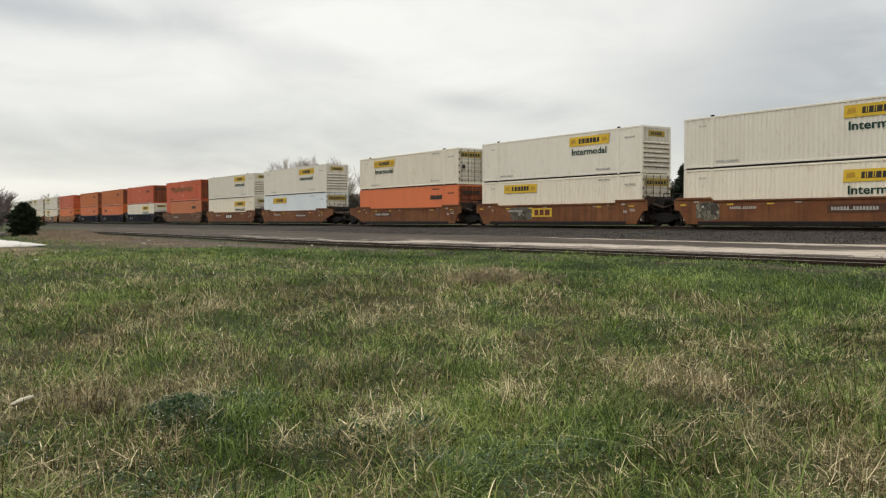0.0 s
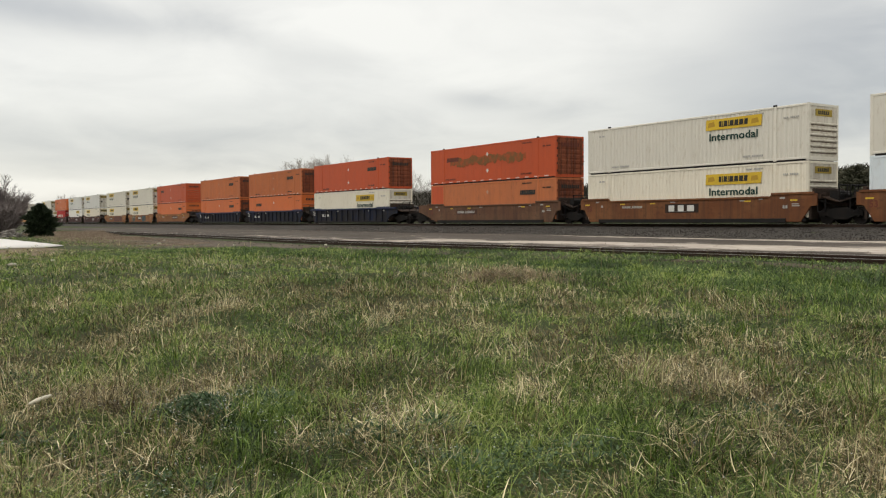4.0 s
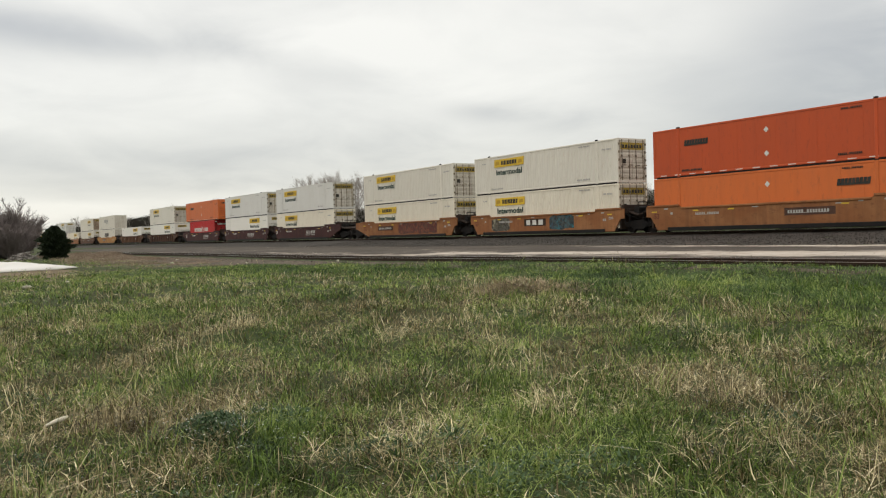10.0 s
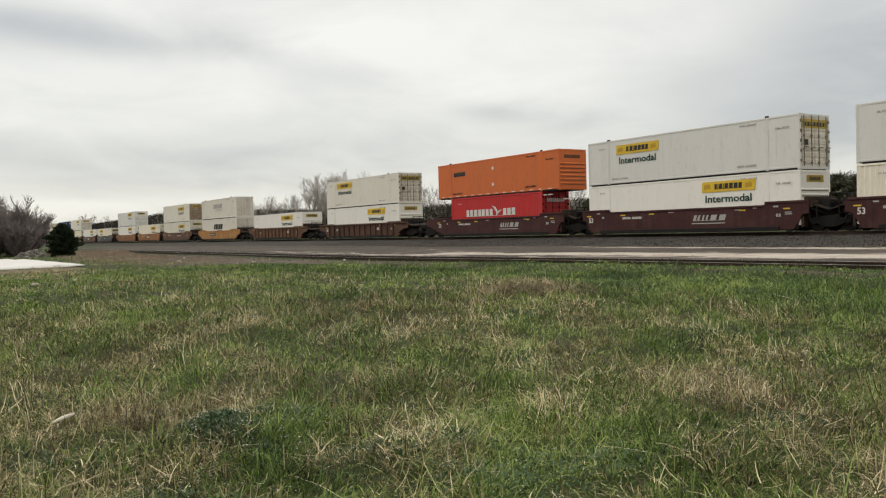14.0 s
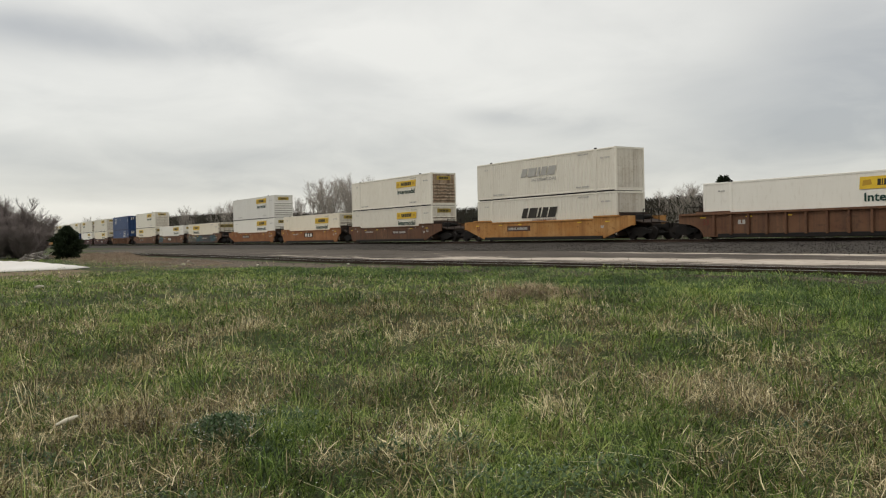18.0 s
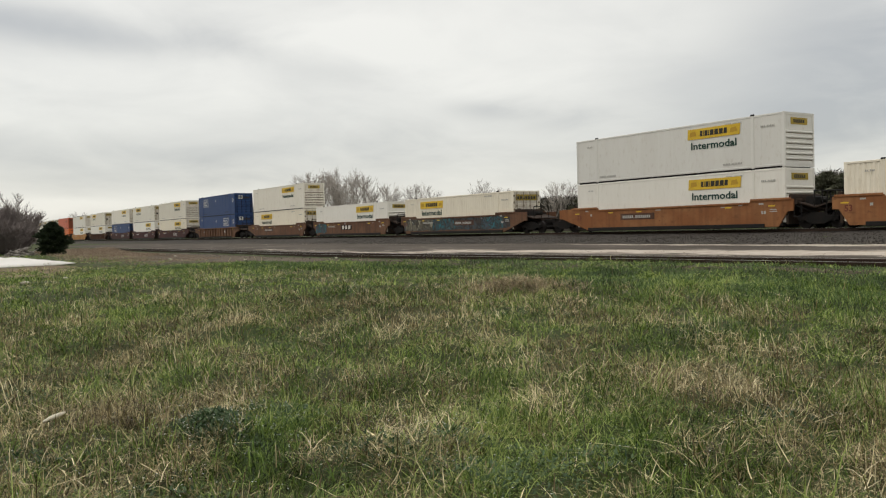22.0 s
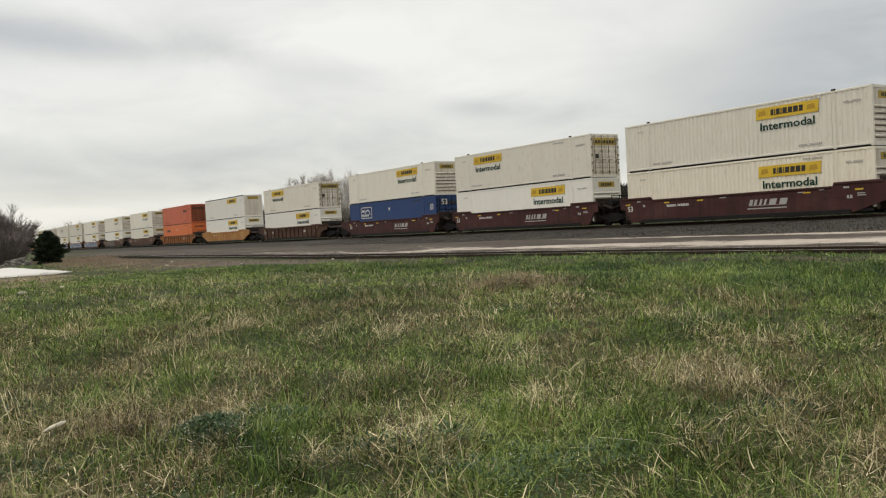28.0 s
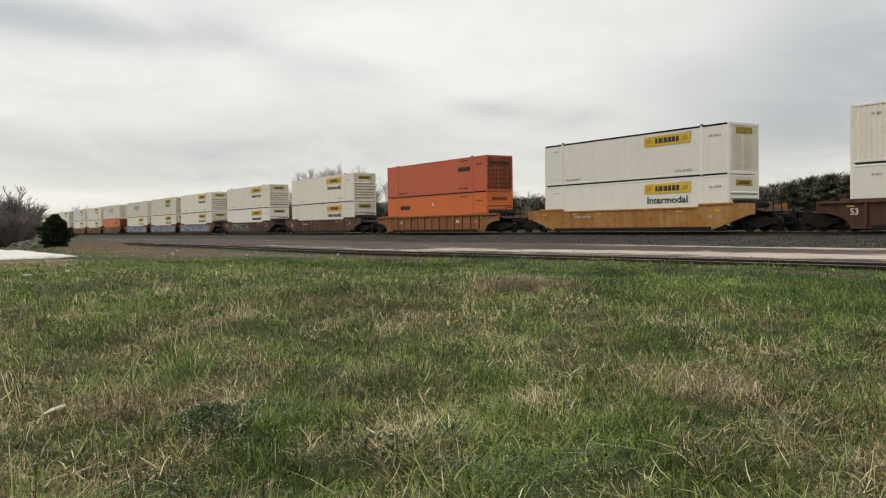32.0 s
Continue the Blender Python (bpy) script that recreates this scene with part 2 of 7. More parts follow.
    M["rail_top_steel"] = material("rail_top_steel", (0.42, 0.40, 0.38), (0.3, 0.27, 0.24), 0.28, 0.9, 1.0, 0.5, stretch=(0.2, 4, 1))
    M["tie_wood"] = material("tie_wood", (0.060, 0.043, 0.030), (0.10, 0.078, 0.058), 0.9, 0, 2.0, 0.7, 30, 0.01, (0.3, 4, 4), 0.15)


paints()

# ---------------------------------------------------------------- mesh helpers


class Geo:
    def __init__(self):
        self.v, self.f = [], []

    def add(self, verts, faces):
        o = len(self.v)
        self.v += [tuple(p) for p in verts]
        self.f += [tuple(i + o for i in face) for face in faces]
        return self

    def box(self, x0, y0, z0, x1, y1, z1):
        return self.add([(x0, y0, z0), (x1, y0, z0), (x1, y1, z0), (x0, y1, z0), (x0, y0, z1), (x1, y0, z1), (x1, y1, z1), (x0, y1, z1)],
                        [(3, 2, 1, 0), (4, 5, 6, 7), (0, 1, 5, 4), (1, 2, 6, 5), (2, 3, 7, 6), (3, 0, 4, 7)])

    def chamfered(self, x0, y0, z0, x1, y1, z1, c=0.02):
        """A box with its four long edges (along its longest side) cut."""
        d = (x1 - x0, y1 - y0, z1 - z0)
        ax = d.index(max(d))
        b = [(x0, x1), (y0, y1), (z0, z1)]
        p, q = [b[i] for i in range(3) if i != ax]
        ring = [(p[0] + c, q[0]), (p[1] - c, q[0]), (p[1], q[0] + c), (p[1], q[1] - c), (p[1] - c, q[1]), (p[0] + c, q[1]), (p[0], q[1] - c), (p[0], q[0] + c)]
        return self.prism(ring, ax, *b[ax])

    def prism(self, ring, ax, a, b):
        """A flat outline (in the two other axes, in order) pushed along axis ax from a to b."""
        k = len(ring)
        vs = []
        for t in (a, b):
            for u, w in ring:
                c = [u, w]
                c.insert(ax, t)
                vs.append(c)
        fs = [tuple(range(k))[::-1], tuple(range(k, 2 * k))] + [(i, (i + 1) % k, k + (i + 1) % k, k + i) for i in range(k)]
        return self.add(vs, fs)

    def tube(self, p, q, r0, r1=None, k=6, caps=True):
        p, q = Vector(p), Vector(q)
        r1 = r0 if r1 is None else r1
        d = (q - p).normalized()
        u = d.orthogonal().normalized()
        w = d.cross(u)
        ring = lambda c, r: [c + u * (r * math.cos(6.28318 * i / k)) + w * (r * math.sin(6.28318 * i / k)) for i in range(k)]
        fs = [(i, (i + 1) % k, k + (i + 1) % k, k + i) for i in range(k)]
        if caps:
            fs += [tuple(range(k))[::-1], tuple(range(k, 2 * k))]
        return self.add(ring(p, r0) + ring(q, r1), fs)

    def mesh(self, name, mat=None):
        me = bpy.data.meshes.new(name)
        me.from_pydata(self.v, [], self.f)
        bm = bmesh.new()
        bm.from_mesh(me)
        bmesh.ops.recalc_face_normals(bm, faces=bm.faces)
        bm.to_mesh(me)
        bm.free()
        if mat:
            me.materials.append(mat)
        return me


CACHE = {}


def shared(key, make, mat):
    """One mesh for all alike parts."""
    k = (key, mat.name)
    if k not in CACHE:
        CACHE[k] = make().mesh(key if isinstance(key, str) else key[0], mat)
    return CACHE[k]


def part(name, data, mat, parent, label="", at=None):
    me = data.mesh(name, mat) if isinstance(data, Geo) else data
    ob = new(name, me)
    ob.parent = parent
    if at is not None:
        ob.matrix_basis = at if isinstance(at, Matrix) else Matrix.Translation(at)
    if label:
        ob["label"] = label
    return ob


def lettering(text, size):
    """A word as a thin mesh in the xz plane, its lower left corner at the origin, size = (length, height)."""
    key = ("word", text, size)
    if key not in CACHE:
        cu = bpy.data.curves.new("lettering", "FONT")
        cu.body, cu.resolution_u, cu.offset = text, 2, 0.022
        ob = bpy.data.objects.new("lettering", cu)
        scene.collection.objects.link(ob)
        me = bpy.data.meshes.new_from_object(ob.evaluated_get(bpy.context.evaluated_depsgraph_get()))
        scene.collection.objects.unlink(ob)
        bpy.data.objects.remove(ob)
        xs, ys = [v.co.x for v in me.vertices], [v.co.y for v in me.vertices]
        kx, ky = size[0] / (max(xs) - min(xs)), size[1] / (max(ys) - min(ys))
        for v in me.vertices:
            v.co = ((v.co.x - min(xs)) * kx, 0, (v.co.y - min(ys)) * ky)
        CACHE[key] = me
    return CACHE[key]


def word(text, size, mat, parent, x, y, z, turn=0, label=""):
    key = ("word", text, size, mat.name)
    if key not in CACHE:
        me = lettering(text, size).copy()
        me.materials.clear()
        me.materials.append(mat)
        CACHE[key] = me
    return part("lettering", CACHE[key], mat, parent, label, pose(x, y, z, 0, 0, turn))


# ---------------------------------------------------------------- the ground

RAIL_Z = 1.13        # top of the main line's rails
TRACK_Y = 40.70      # its centre line
SIDE_Z = 0.65        # top of the siding's rails


def siding_y(x):
    """Centre line of the siding: it bows towards the field before it runs on beside the main line."""
    return 17.75 + 0.0375 * (x + 12) - 1.25 * np.exp(-(((x + 35) / 15.0) ** 2))


def smooth(a, b, v):
    t = np.clip((v - a) / (b - a), 0, 1)
    return t * t * (3 - 2 * t)


def ground_z(x, y):
    """Height of the ground sheet; x and y are arrays or numbers."""
    x, y = np.asarray(x, float), np.asarray(y, float)
    r = np.hypot(x, y)
    field = 0.42 * smooth(4, 24, r)
    field = field + 0.05 * np.sin(x * 0.31 + 1.3) * np.sin(y * 0.27 + 0.4) * smooth(3, 14, r) + 0.02 * np.sin(x * 1.1) * np.sin(y * 0.9 + 2)
    yard = 0.55 + 0.02 * np.sin(x * 0.21 + y * 0.3)
    s = smooth(siding_y(x) - 3.2, siding_y(x) - 0.9, y)
    z = field * (1 - s) + yard * s
    bank = np.clip((y - 32.3) / 6.2, 0, 1) * (1 - smooth(43.2, 49.0, y))
    z = z + (RAIL_Z - 0.21 - 0.55) * bank
    return z - 0.25 * smooth(46, 60, y)


def sheet(name, xs, ys, lift, mat, rough=0.0, seed=1):
    rng = np.random.default_rng(seed)
    X, Y = np.meshgrid(xs, ys, indexing="ij")
    Z = ground_z(X, Y) + lift + rough * rng.normal(size=X.shape)
    nx, ny = X.shape
    co = np.stack([X, Y, Z], -1).reshape(-1, 3)
    i = np.arange(nx * ny).reshape(nx, ny)
    q = np.stack([i[:-1, :-1], i[1:, :-1], i[1:, 1:], i[:-1, 1:]], -1).reshape(-1, 4)
    return raw_mesh(name, co, q, mat)


def raw_mesh(name, co, faces, mat):
    """A mesh from arrays; faces all have the same number of corners."""
    me = bpy.data.meshes.new(name)
    k = faces.shape[1]
    me.vertices.add(len(co))
    me.vertices.foreach_set("co", np.ascontiguousarray(co, np.float32).ravel())
    me.loops.add(faces.size)
    me.loops.foreach_set("vertex_index", np.ascontiguousarray(faces, np.int32).ravel())
    me.polygons.add(len(faces))
    me.polygons.foreach_set("loop_start", np.arange(0, faces.size, k, dtype=np.int32))
    me.polygons.foreach_set("loop_total", np.full(len(faces), k, np.int32))
    me.update(calc_edges=True)
    me.validate()
    me.materials.append(mat)
    return me


def grade(a, b, n):
    """n steps from a to b that grow."""
    t = np.linspace(0, 1, n)
    return a + (b - a) * t ** 2.2


def yard_material():
    """Brown dirt on which pale gravel lies in two broken strips that run beside the tracks and thin out to the west."""
    m = bpy.data.materials.new("yard_gravel")
    m.use_nodes = True
    nt = m.node_tree
    n, l = nt.nodes.new, nt.links.new
    bsdf = nt.nodes["Principled BSDF"]
    bsdf.inputs["Roughness"].default_value, bsdf.inputs["Specular IOR Level"].default_value = 0.95, 0.15
    tc, sep = n("ShaderNodeTexCoord"), n("ShaderNodeSeparateXYZ")
    l(tc.outputs["Object"], sep.inputs[0])

    def calc(op, *vals):
        c = n("ShaderNodeMath")
        c.operation = op
        for k, v in enumerate(vals):
            if isinstance(v, (int, float)):
                c.inputs[k].default_value = v
            else:
                l(v, c.inputs[k])
        return c.outputs[0]

    def tex(scale, stretch, detail):
        mp, t = n("ShaderNodeMapping"), n("ShaderNodeTexNoise")
        mp.inputs["Scale"].default_value = stretch
        l(tc.outputs["Object"], mp.inputs[0])
        l(mp.outputs[0], t.inputs["Vector"])
        t.inputs["Scale"].default_value, t.inputs["Detail"].default_value, t.inputs["Roughness"].default_value = scale, detail, 0.62
        return t.outputs[0]

    def span(v, a, b, c=0.0, d=1.0):
        r = n("ShaderNodeMapRange")
        for k, w in enumerate((a, b, c, d)):
            r.inputs[1 + k].default_value = w
        l(v, r.inputs[0])
        return r.outputs[0]

    def mix(f, a, b):
        x = n("ShaderNodeMix")
        x.data_type = "RGBA"
        l(f, x.inputs[0])
        for k, v in ((6, a), (7, b)):
            if isinstance(v, tuple):
                x.inputs[k].default_value = (*v, 1)
            else:
                l(v, x.inputs[k])
        return x.outputs[2]

    streaky = tex(1.0, (0.16, 0.55, 1), 6.0)
    worn = tex(1.0, (0.5, 1.0, 1), 5.0)
    fine = tex(1.0, (1.6, 2.4, 1), 5.0)
    # distance from the two strips' middle lines, and how they thin out
    total = None
    for mid, slope, half, (far, near), least in ((23.7, 0.135, 2.7, (-48, -23), 0.30), (31.2, 0.02, 1.15, (-42, -26), 0.0)):
        line = calc("ADD", calc("MULTIPLY", calc("ADD", sep.outputs[0], 15.0), slope), mid)
        u = calc("DIVIDE", calc("SUBTRACT", sep.outputs[1], line), half)
        g = calc("EXPONENT", calc("MULTIPLY", calc("MULTIPLY", u, u), -1.0))
        g = calc("MULTIPLY", g, span(sep.outputs[0], far, near, least, 1.0))
        total = g if total is None else calc("MAXIMUM", total, g)
    f = calc("ADD", total, calc("MULTIPLY", calc("SUBTRACT", streaky, 0.5), 1.8))
    f = calc("ADD", f, calc("MULTIPLY", calc("SUBTRACT", worn, 0.5), 1.7))
    f = calc("ADD", f, calc("MULTIPLY", calc("SUBTRACT", fine, 0.5), 0.9))
    pale = mix(span(fine, 0.35, 0.7), (0.50, 0.44, 0.375), (0.30, 0.25, 0.205))
    dirt = mix(span(streaky, 0.4, 0.65), (0.058, 0.048, 0.039), (0.10, 0.083, 0.068))
    l(mix(span(f, 0.42, 0.72), dirt, pale), bsdf.inputs["Base Color"])
    b = n("ShaderNodeBump")
    b.inputs["Strength"].default_value, b.inputs["Distance"].default_value = 0.6, 0.03
    l(tex(20.0, (1, 1, 1), 3.0), b.inputs["Height"])
    l(b.outputs[0], bsdf.inputs["Normal"])
    return m


def build_ground():
    M["soil"] = material("soil", (0.040, 0.058, 0.014), (0.044, 0.040, 0.016), 0.95, 0, 0.35, 0.9, 14, 0.03, third=(0.055, 0.040, 0.024))
    M["siding_dirt"] = material("siding_dirt", (0.055, 0.044, 0.035), (0.036, 0.029, 0.023), 0.95, 0, 0.6, 0.8, 16, 0.05, third=(0.11, 0.09, 0.075))
    M["yard_gravel"] = yard_material()
    M["ballast"] = material("ballast", (0.049, 0.043, 0.037), (0.034, 0.029, 0.025), 0.95, 0, 0.5, 0.8, 14, 0.06, third=(0.085, 0.075, 0.066))
    # near-black stone: the shade under the train is put into its colour
    M["shaded_ballast"] = material("shaded_ballast", (0.017, 0.0145, 0.0125), (0.025, 0.020, 0.017), 0.9, 0, 0.8, 0.8, 14, 0.05)
    xs = np.concatenate([-grade(130, 3200, 28)[::-1], np.arange(-129, 41, 1.0), grade(41, 3000, 28)])
    ys = np.concatenate([-grade(4, 2500, 26)[::-1], np.arange(-3.5, 52, 0.75), grade(52.2, 3500, 30)])
    tagged(new("ground", sheet("ground", xs, ys, 0, M["soil"])), "rough grassy field, brown soil with green", "ground", kind="structure")
    xs = np.arange(-140, 40, 0.7)
    tagged(new("gravel_yard", sheet("gravel_yard", xs, np.arange(18.2, 33.6, 0.35), 0.012, M["yard_gravel"], 0.006)),
           "brown dirt with ragged streaks of pale gravel between the tracks", "gravel", kind="structure")
    xs = np.concatenate([-grade(160, 1500, 40)[::-1], np.arange(-159, 60, 0.6), grade(61, 600, 20)])
    tagged(new("ballast_bed", sheet("ballast_bed", xs, np.concatenate([np.arange(32.2, 44, 0.4), np.arange(44, 50, 1.0)]), 0.02, M["ballast"], 0.012)),
           "dark grey crushed stone ballast under the main track", "ballast", kind="structure")
    # dark sheet laid under the train as its painted shade
    tagged(new("track_bed", sheet("track_bed", np.arange(-159, 60, 0.6), np.arange(39.0, 42.6, 0.3), 0.045, M["shaded_ballast"], 0.010, 2)),
           "oil-dark stone between and beside the rails, blackened for the train's shade", "ballast", kind="structure")
    # worn dirt between the siding and the grass
    M["bank_dirt"] = material("bank_dirt", (0.095, 0.073, 0.053), (0.058, 0.046, 0.033), 0.95, 0, 0.5, 0.9, 16, 0.04, third=(0.19, 0.155, 0.118))
    v, rows, offs = [], np.arange(-90, 12, 0.5), (-6.2, -5.0, -4.0, -3.0, -2.2, -1.6)
    for x in rows:
        k = float(np.interp(x, (-90, -60, -38, -26, -16, 12), (1.0, 1.0, 0.95, 0.6, 0.1, 0.05)))
        for j, o in enumerate(offs):
            y = siding_y(x) - 1.6 + (o + 1.6) * k * (1 + 0.22 * math.sin(x * 0.6) + 0.15 * math.sin(x * 1.7 + 1))
            v.append((x, y, float(ground_z(x, y)) + (-0.03 if j == 0 else 0.022)))
    i = np.arange(len(v)).reshape(len(rows), len(offs))
    q = np.stack([i[:-1, :-1], i[1:, :-1], i[1:, 1:], i[:-1, 1:]], -1).reshape(-1, 4)
    tagged(new("dirt_bank", raw_mesh("dirt_bank", np.array(v), q, M["bank_dirt"])), "worn brown dirt between the siding and the grass", "dirt", kind="structure")
    # the low bed of the siding
    v, rows = [], np.arange(-85, 40, 0.6)
    rng = np.random.default_rng(3)
    offs = (-2.0, -1.45, -0.7, 0.7, 1.5, 2.3)
    hs = (0.36, 0.46, 0.475, 0.475, 0.52, 0.545)
    for x in rows:
        for o, h in zip(offs, hs):
            v.append((x, siding_y(x) + o, h + 0.03 + 0.012 * rng.normal()))
    i = np.arange(len(v)).reshape(len(rows), len(offs))
    q = np.stack([i[:-1, :-1], i[1:, :-1], i[1:, 1:], i[:-1, 1:]], -1).reshape(-1, 4)
    tagged(new("siding_bed", raw_mesh("siding_bed", np.array(v), q, M["siding_dirt"])), "low dirty ballast under the siding track", "ballast", kind="structure")


build_ground()

RAIL_RING = [(-0.07, -0.17), (0.07, -0.17), (0.07, -0.155), (0.012, -0.13), (0.012, -0.045), (0.036, -0.035), (0.036, -0.004),
             (-0.036, -0.004), (-0.036, -0.035), (-0.012, -0.045), (-0.012, -0.13), (-0.07, -0.155)]


def swept(ring, y_of, side, z, x0, x1, n):
    """A profile drawn along a track's line in n pieces."""
    k, vs, fs = len(ring), [], []
    for i in range(n + 1):
        x = x0 + (x1 - x0) * i / n
        vs += [(x, float(y_of(x)) + side + u, z + w) for u, w in ring]
    for i in range(n):
        fs += [(i * k + j, i * k + (j + 1) % k, (i + 1) * k + (j + 1) % k, (i + 1) * k + j) for j in range(k)]
    return Geo().add(vs, fs + [tuple(range(k)), tuple(range(n * k, (n + 1) * k))])


def track(name, y_of, z, x0, x1, label, ties_from, ties_to, bends=1):
    base = tagged(new(name), label, "railway track", kind="structure")
    base.location = (0, 0, 0)
    top_ring = [(-0.033, -0.004), (0.033, -0.004), (0.033, 0.0), (-0.033, 0.0)]
    for side in (-0.7525, 0.7525):
        rail = part("rail", swept(RAIL_RING, y_of, side, z, x0, x1, bends), M["rail_steel"], base)
        part("running_surface", swept(top_ring, y_of, side, z, x0, x1, bends), M["rail_top_steel"], rail, "worn bright running surface")
    tie = Geo().chamfered(-0.115, -1.3, -0.34, 0.115, 1.3, -0.165, 0.015).mesh("tie", M["tie_wood"])
    x = ties_from
    while x < ties_to:
        t = part("tie", tie, None, base, at=pose(x + random.uniform(-0.03, 0.03), float(y_of(x)), z + random.uniform(-0.012, 0.006), 0, 0, random.uniform(-1, 1)))
        x += 0.52


track("main_track", lambda x: TRACK_Y, RAIL_Z, -1400, 500, "main line track with two steel rails on wooden ties", -95, 12)
track("siding_track", siding_y, SIDE_Z, -84, 38, "rusty siding track half sunk in gravel", -74, 12, 48)

# ---------------------------------------------------------------- containers

LEN, WID, HGT = 16.154, 2.591, 2.896
HALF = WID / 2


def side_geo(length, ribbed, facing):
    """A long wall: ribbed sheet or plain sheet with shallow joints, facing -1 (towards the camera's side) or +1."""
    depth = 0.034 if ribbed else 0.007
    pitch = 0.27 if ribbed else 1.219
    flat = 0.42 if ribbed else 0.94
    xs, d = [0.16], [0.0]
    x = 0.16
    while x + pitch < length - 0.16:
        if ribbed:
            xs += [x + pitch * 0.30, x + pitch * 0.45, x + pitch * 0.80, x + pitch * 0.95]
            d += [0, depth, depth, 0]
        else:
            xs += [x + pitch - 0.05, x + pitch - 0.045, x + pitch - 0.02, x + pitch - 0.015]
            d += [0, depth, depth, 0]
        x += pitch
    xs.append(length - 0.16)
    d.append(0.0)
    yo = facing * (HALF - 0.02)
    g = Geo()
    vs = []
    for x, k in zip(xs, d):
        vs += [(x, yo - facing * k, 0.17), (x, yo - facing * k, HGT - 0.11)]
    fs = [(2 * i, 2 * i + 2, 2 * i + 3, 2 * i + 1) for i in range(len(xs) - 1)]
    inner = [(x, y - facing * 0.05, z) for x, y, z in vs]
    n0 = len(vs)
    fs += [(n0 + a, n0 + d_, n0 + c, n0 + b) for a, b, c, d_ in fs]
    return g.add(vs + inner, fs)


def badge(box, x, z, y=-HALF):
    """Yellow name board: a slanted panel with a dark bar where the name stands and a mark at each end."""
    p = part("name_board", shared("name_board", lambda: Geo().prism([(0, 0), (3.66, 0), (3.72, 0.60), (0.04, 0.60)], 1, -0.012, 0.0), M["yellow_paint"]),
             None, box, "yellow name board", (x, y - 0.004, z))
    part("name_bar", shared("name_bar", lambda: comb([(0.92, 0.17), (1.14, 0.06), (1.25, 0.22), (1.52, 0.06), (1.63, 0.26), (1.95, 0.25), (2.26, 0.27), (2.59, 0.22)], 0.31, 0.06), M["dark_ink"]), None, p, "dark name bar", (0, -0.015, 0.15))
    part("end_mark", shared("end_mark", lambda: Geo().prism([(0, 0), (0.5, 0.05), (0.42, 0.3), (0.05, 0.26)], 1, -0.003, 0), M["amber_ink"]), None, p, at=(0.16, -0.014, 0.16))
    part("end_mark", shared("end_mark", lambda: Geo().prism([(0, 0), (0.5, 0.05), (0.42, 0.3), (0.05, 0.26)], 1, -0.003, 0), M["amber_ink"]), None, p, at=(3.02, -0.014, 0.14))
    return p


def comb(letters, h, slant=0.0, e=0.025, depth=0.004):
    """Plain blocks in a row on a thin base line, as one piece: letters are (place, width)."""
    ring = [(letters[0][0], 0.0), (letters[-1][0] + letters[-1][1], 0.0)]
    for i in range(len(letters) - 1, -1, -1):
        x, w = letters[i]
        ring += [(x + w + slant * h, h), (x + slant * h, h)]
        if i:
            xp, wp = letters[i - 1]
            ring += [(x + slant * e, e), (xp + wp + slant * e, e)]
    return Geo().prism(ring, 1, -depth, 0)


def marking(box, x, z, w, h, ink="dark_ink", y=-HALF):
    """A row of short bars for writing that cannot be read."""
    n_ = max(3, int(w / (h * 0.9)))
    k = w / n_
    key = ("marking", round(w, 2), round(h, 2))
    return part("marking", shared(key, lambda: comb([(i * k, k * 0.68) for i in range(n_) if i != n_ // 2 - 1], h, 0.0, h * 0.15), M[ink]), None, box, at=(x, y - 0.006, z))


def doors(box, length, paint, seal, name):
    """Two door leaves with upright locking bars at the +x end."""
    for s in (-1, 1):
        leaf = part("door", shared(("door", s), lambda: door_leaf(s), M[paint]), None, box, at=(length - 0.075, 0, 0))
        for o in (0.28, 0.92):
            part("locking_bar", shared("locking_bar", lambda: locking_bar(), M[seal]), None, leaf, at=(0.075, s * (0.03 + o), 0))
        part("hinge_strip", shared(("hinge_strip", s), lambda: hinges(s), M[seal]), None, leaf, at=(0.06, 0, 0))
    if name == "yellow":
        p = part("name_board", shared("door_board", lambda: Geo().box(0, -1.05, 0, 0.012, 1.05, 0.46), M["dull_yellow_paint"]), None, box, "yellow name board on the doors", (length + 0.002, 0, 2.15))
        part("name_bar", shared("door_bar", lambda: end_bars(7, 0.9, 0.22), M["dark_ink"]), None, p, at=(0.014, 0, 0.1))
        part("placard", shared("placard", lambda: Geo().box(0, 0, 0, 0.01, 0.34, 0.30), M["dark_ink"]), None, box, at=(length + 0.02, -0.95, 1.25))
    elif name:
        part("name_bar", shared("door_bar_wide", lambda: end_bars(9, 0.85, 0.26), M[name]), None, box, at=(length + 0.045, 0, 2.15))


def end_bars(n_, half, h):
    k = 2 * half / n_
    g = comb([(-half + i * k, k * 0.7) for i in range(n_)], h)
    g.v = [(-y, x, z) for x, y, z in g.v]
    return g


def door_leaf(s):
    """One leaf, its face pressed into level panels."""
    y0, y1 = sorted((s * 0.012, s * (HALF - 0.14)))
    prof = [(0.0, 0.2), (0.05, 0.2)]
    for i in range(7):
        z = 0.28 + i * 0.345
        prof += [(0.05, z), (0.07, z + 0.03), (0.07, z + 0.22), (0.05, z + 0.25)]
    prof += [(0.05, HGT - 0.13), (0.0, HGT - 0.13)]
    k = len(prof)
    vs = [(x, y, z) for y in (y0, y1) for x, z in prof]
    fs = [tuple(range(k))[::-1], tuple(range(k, 2 * k))] + [(i, (i + 1) % k, k + (i + 1) % k, k + i) for i in range(k)]
    return Geo().add(vs, fs)


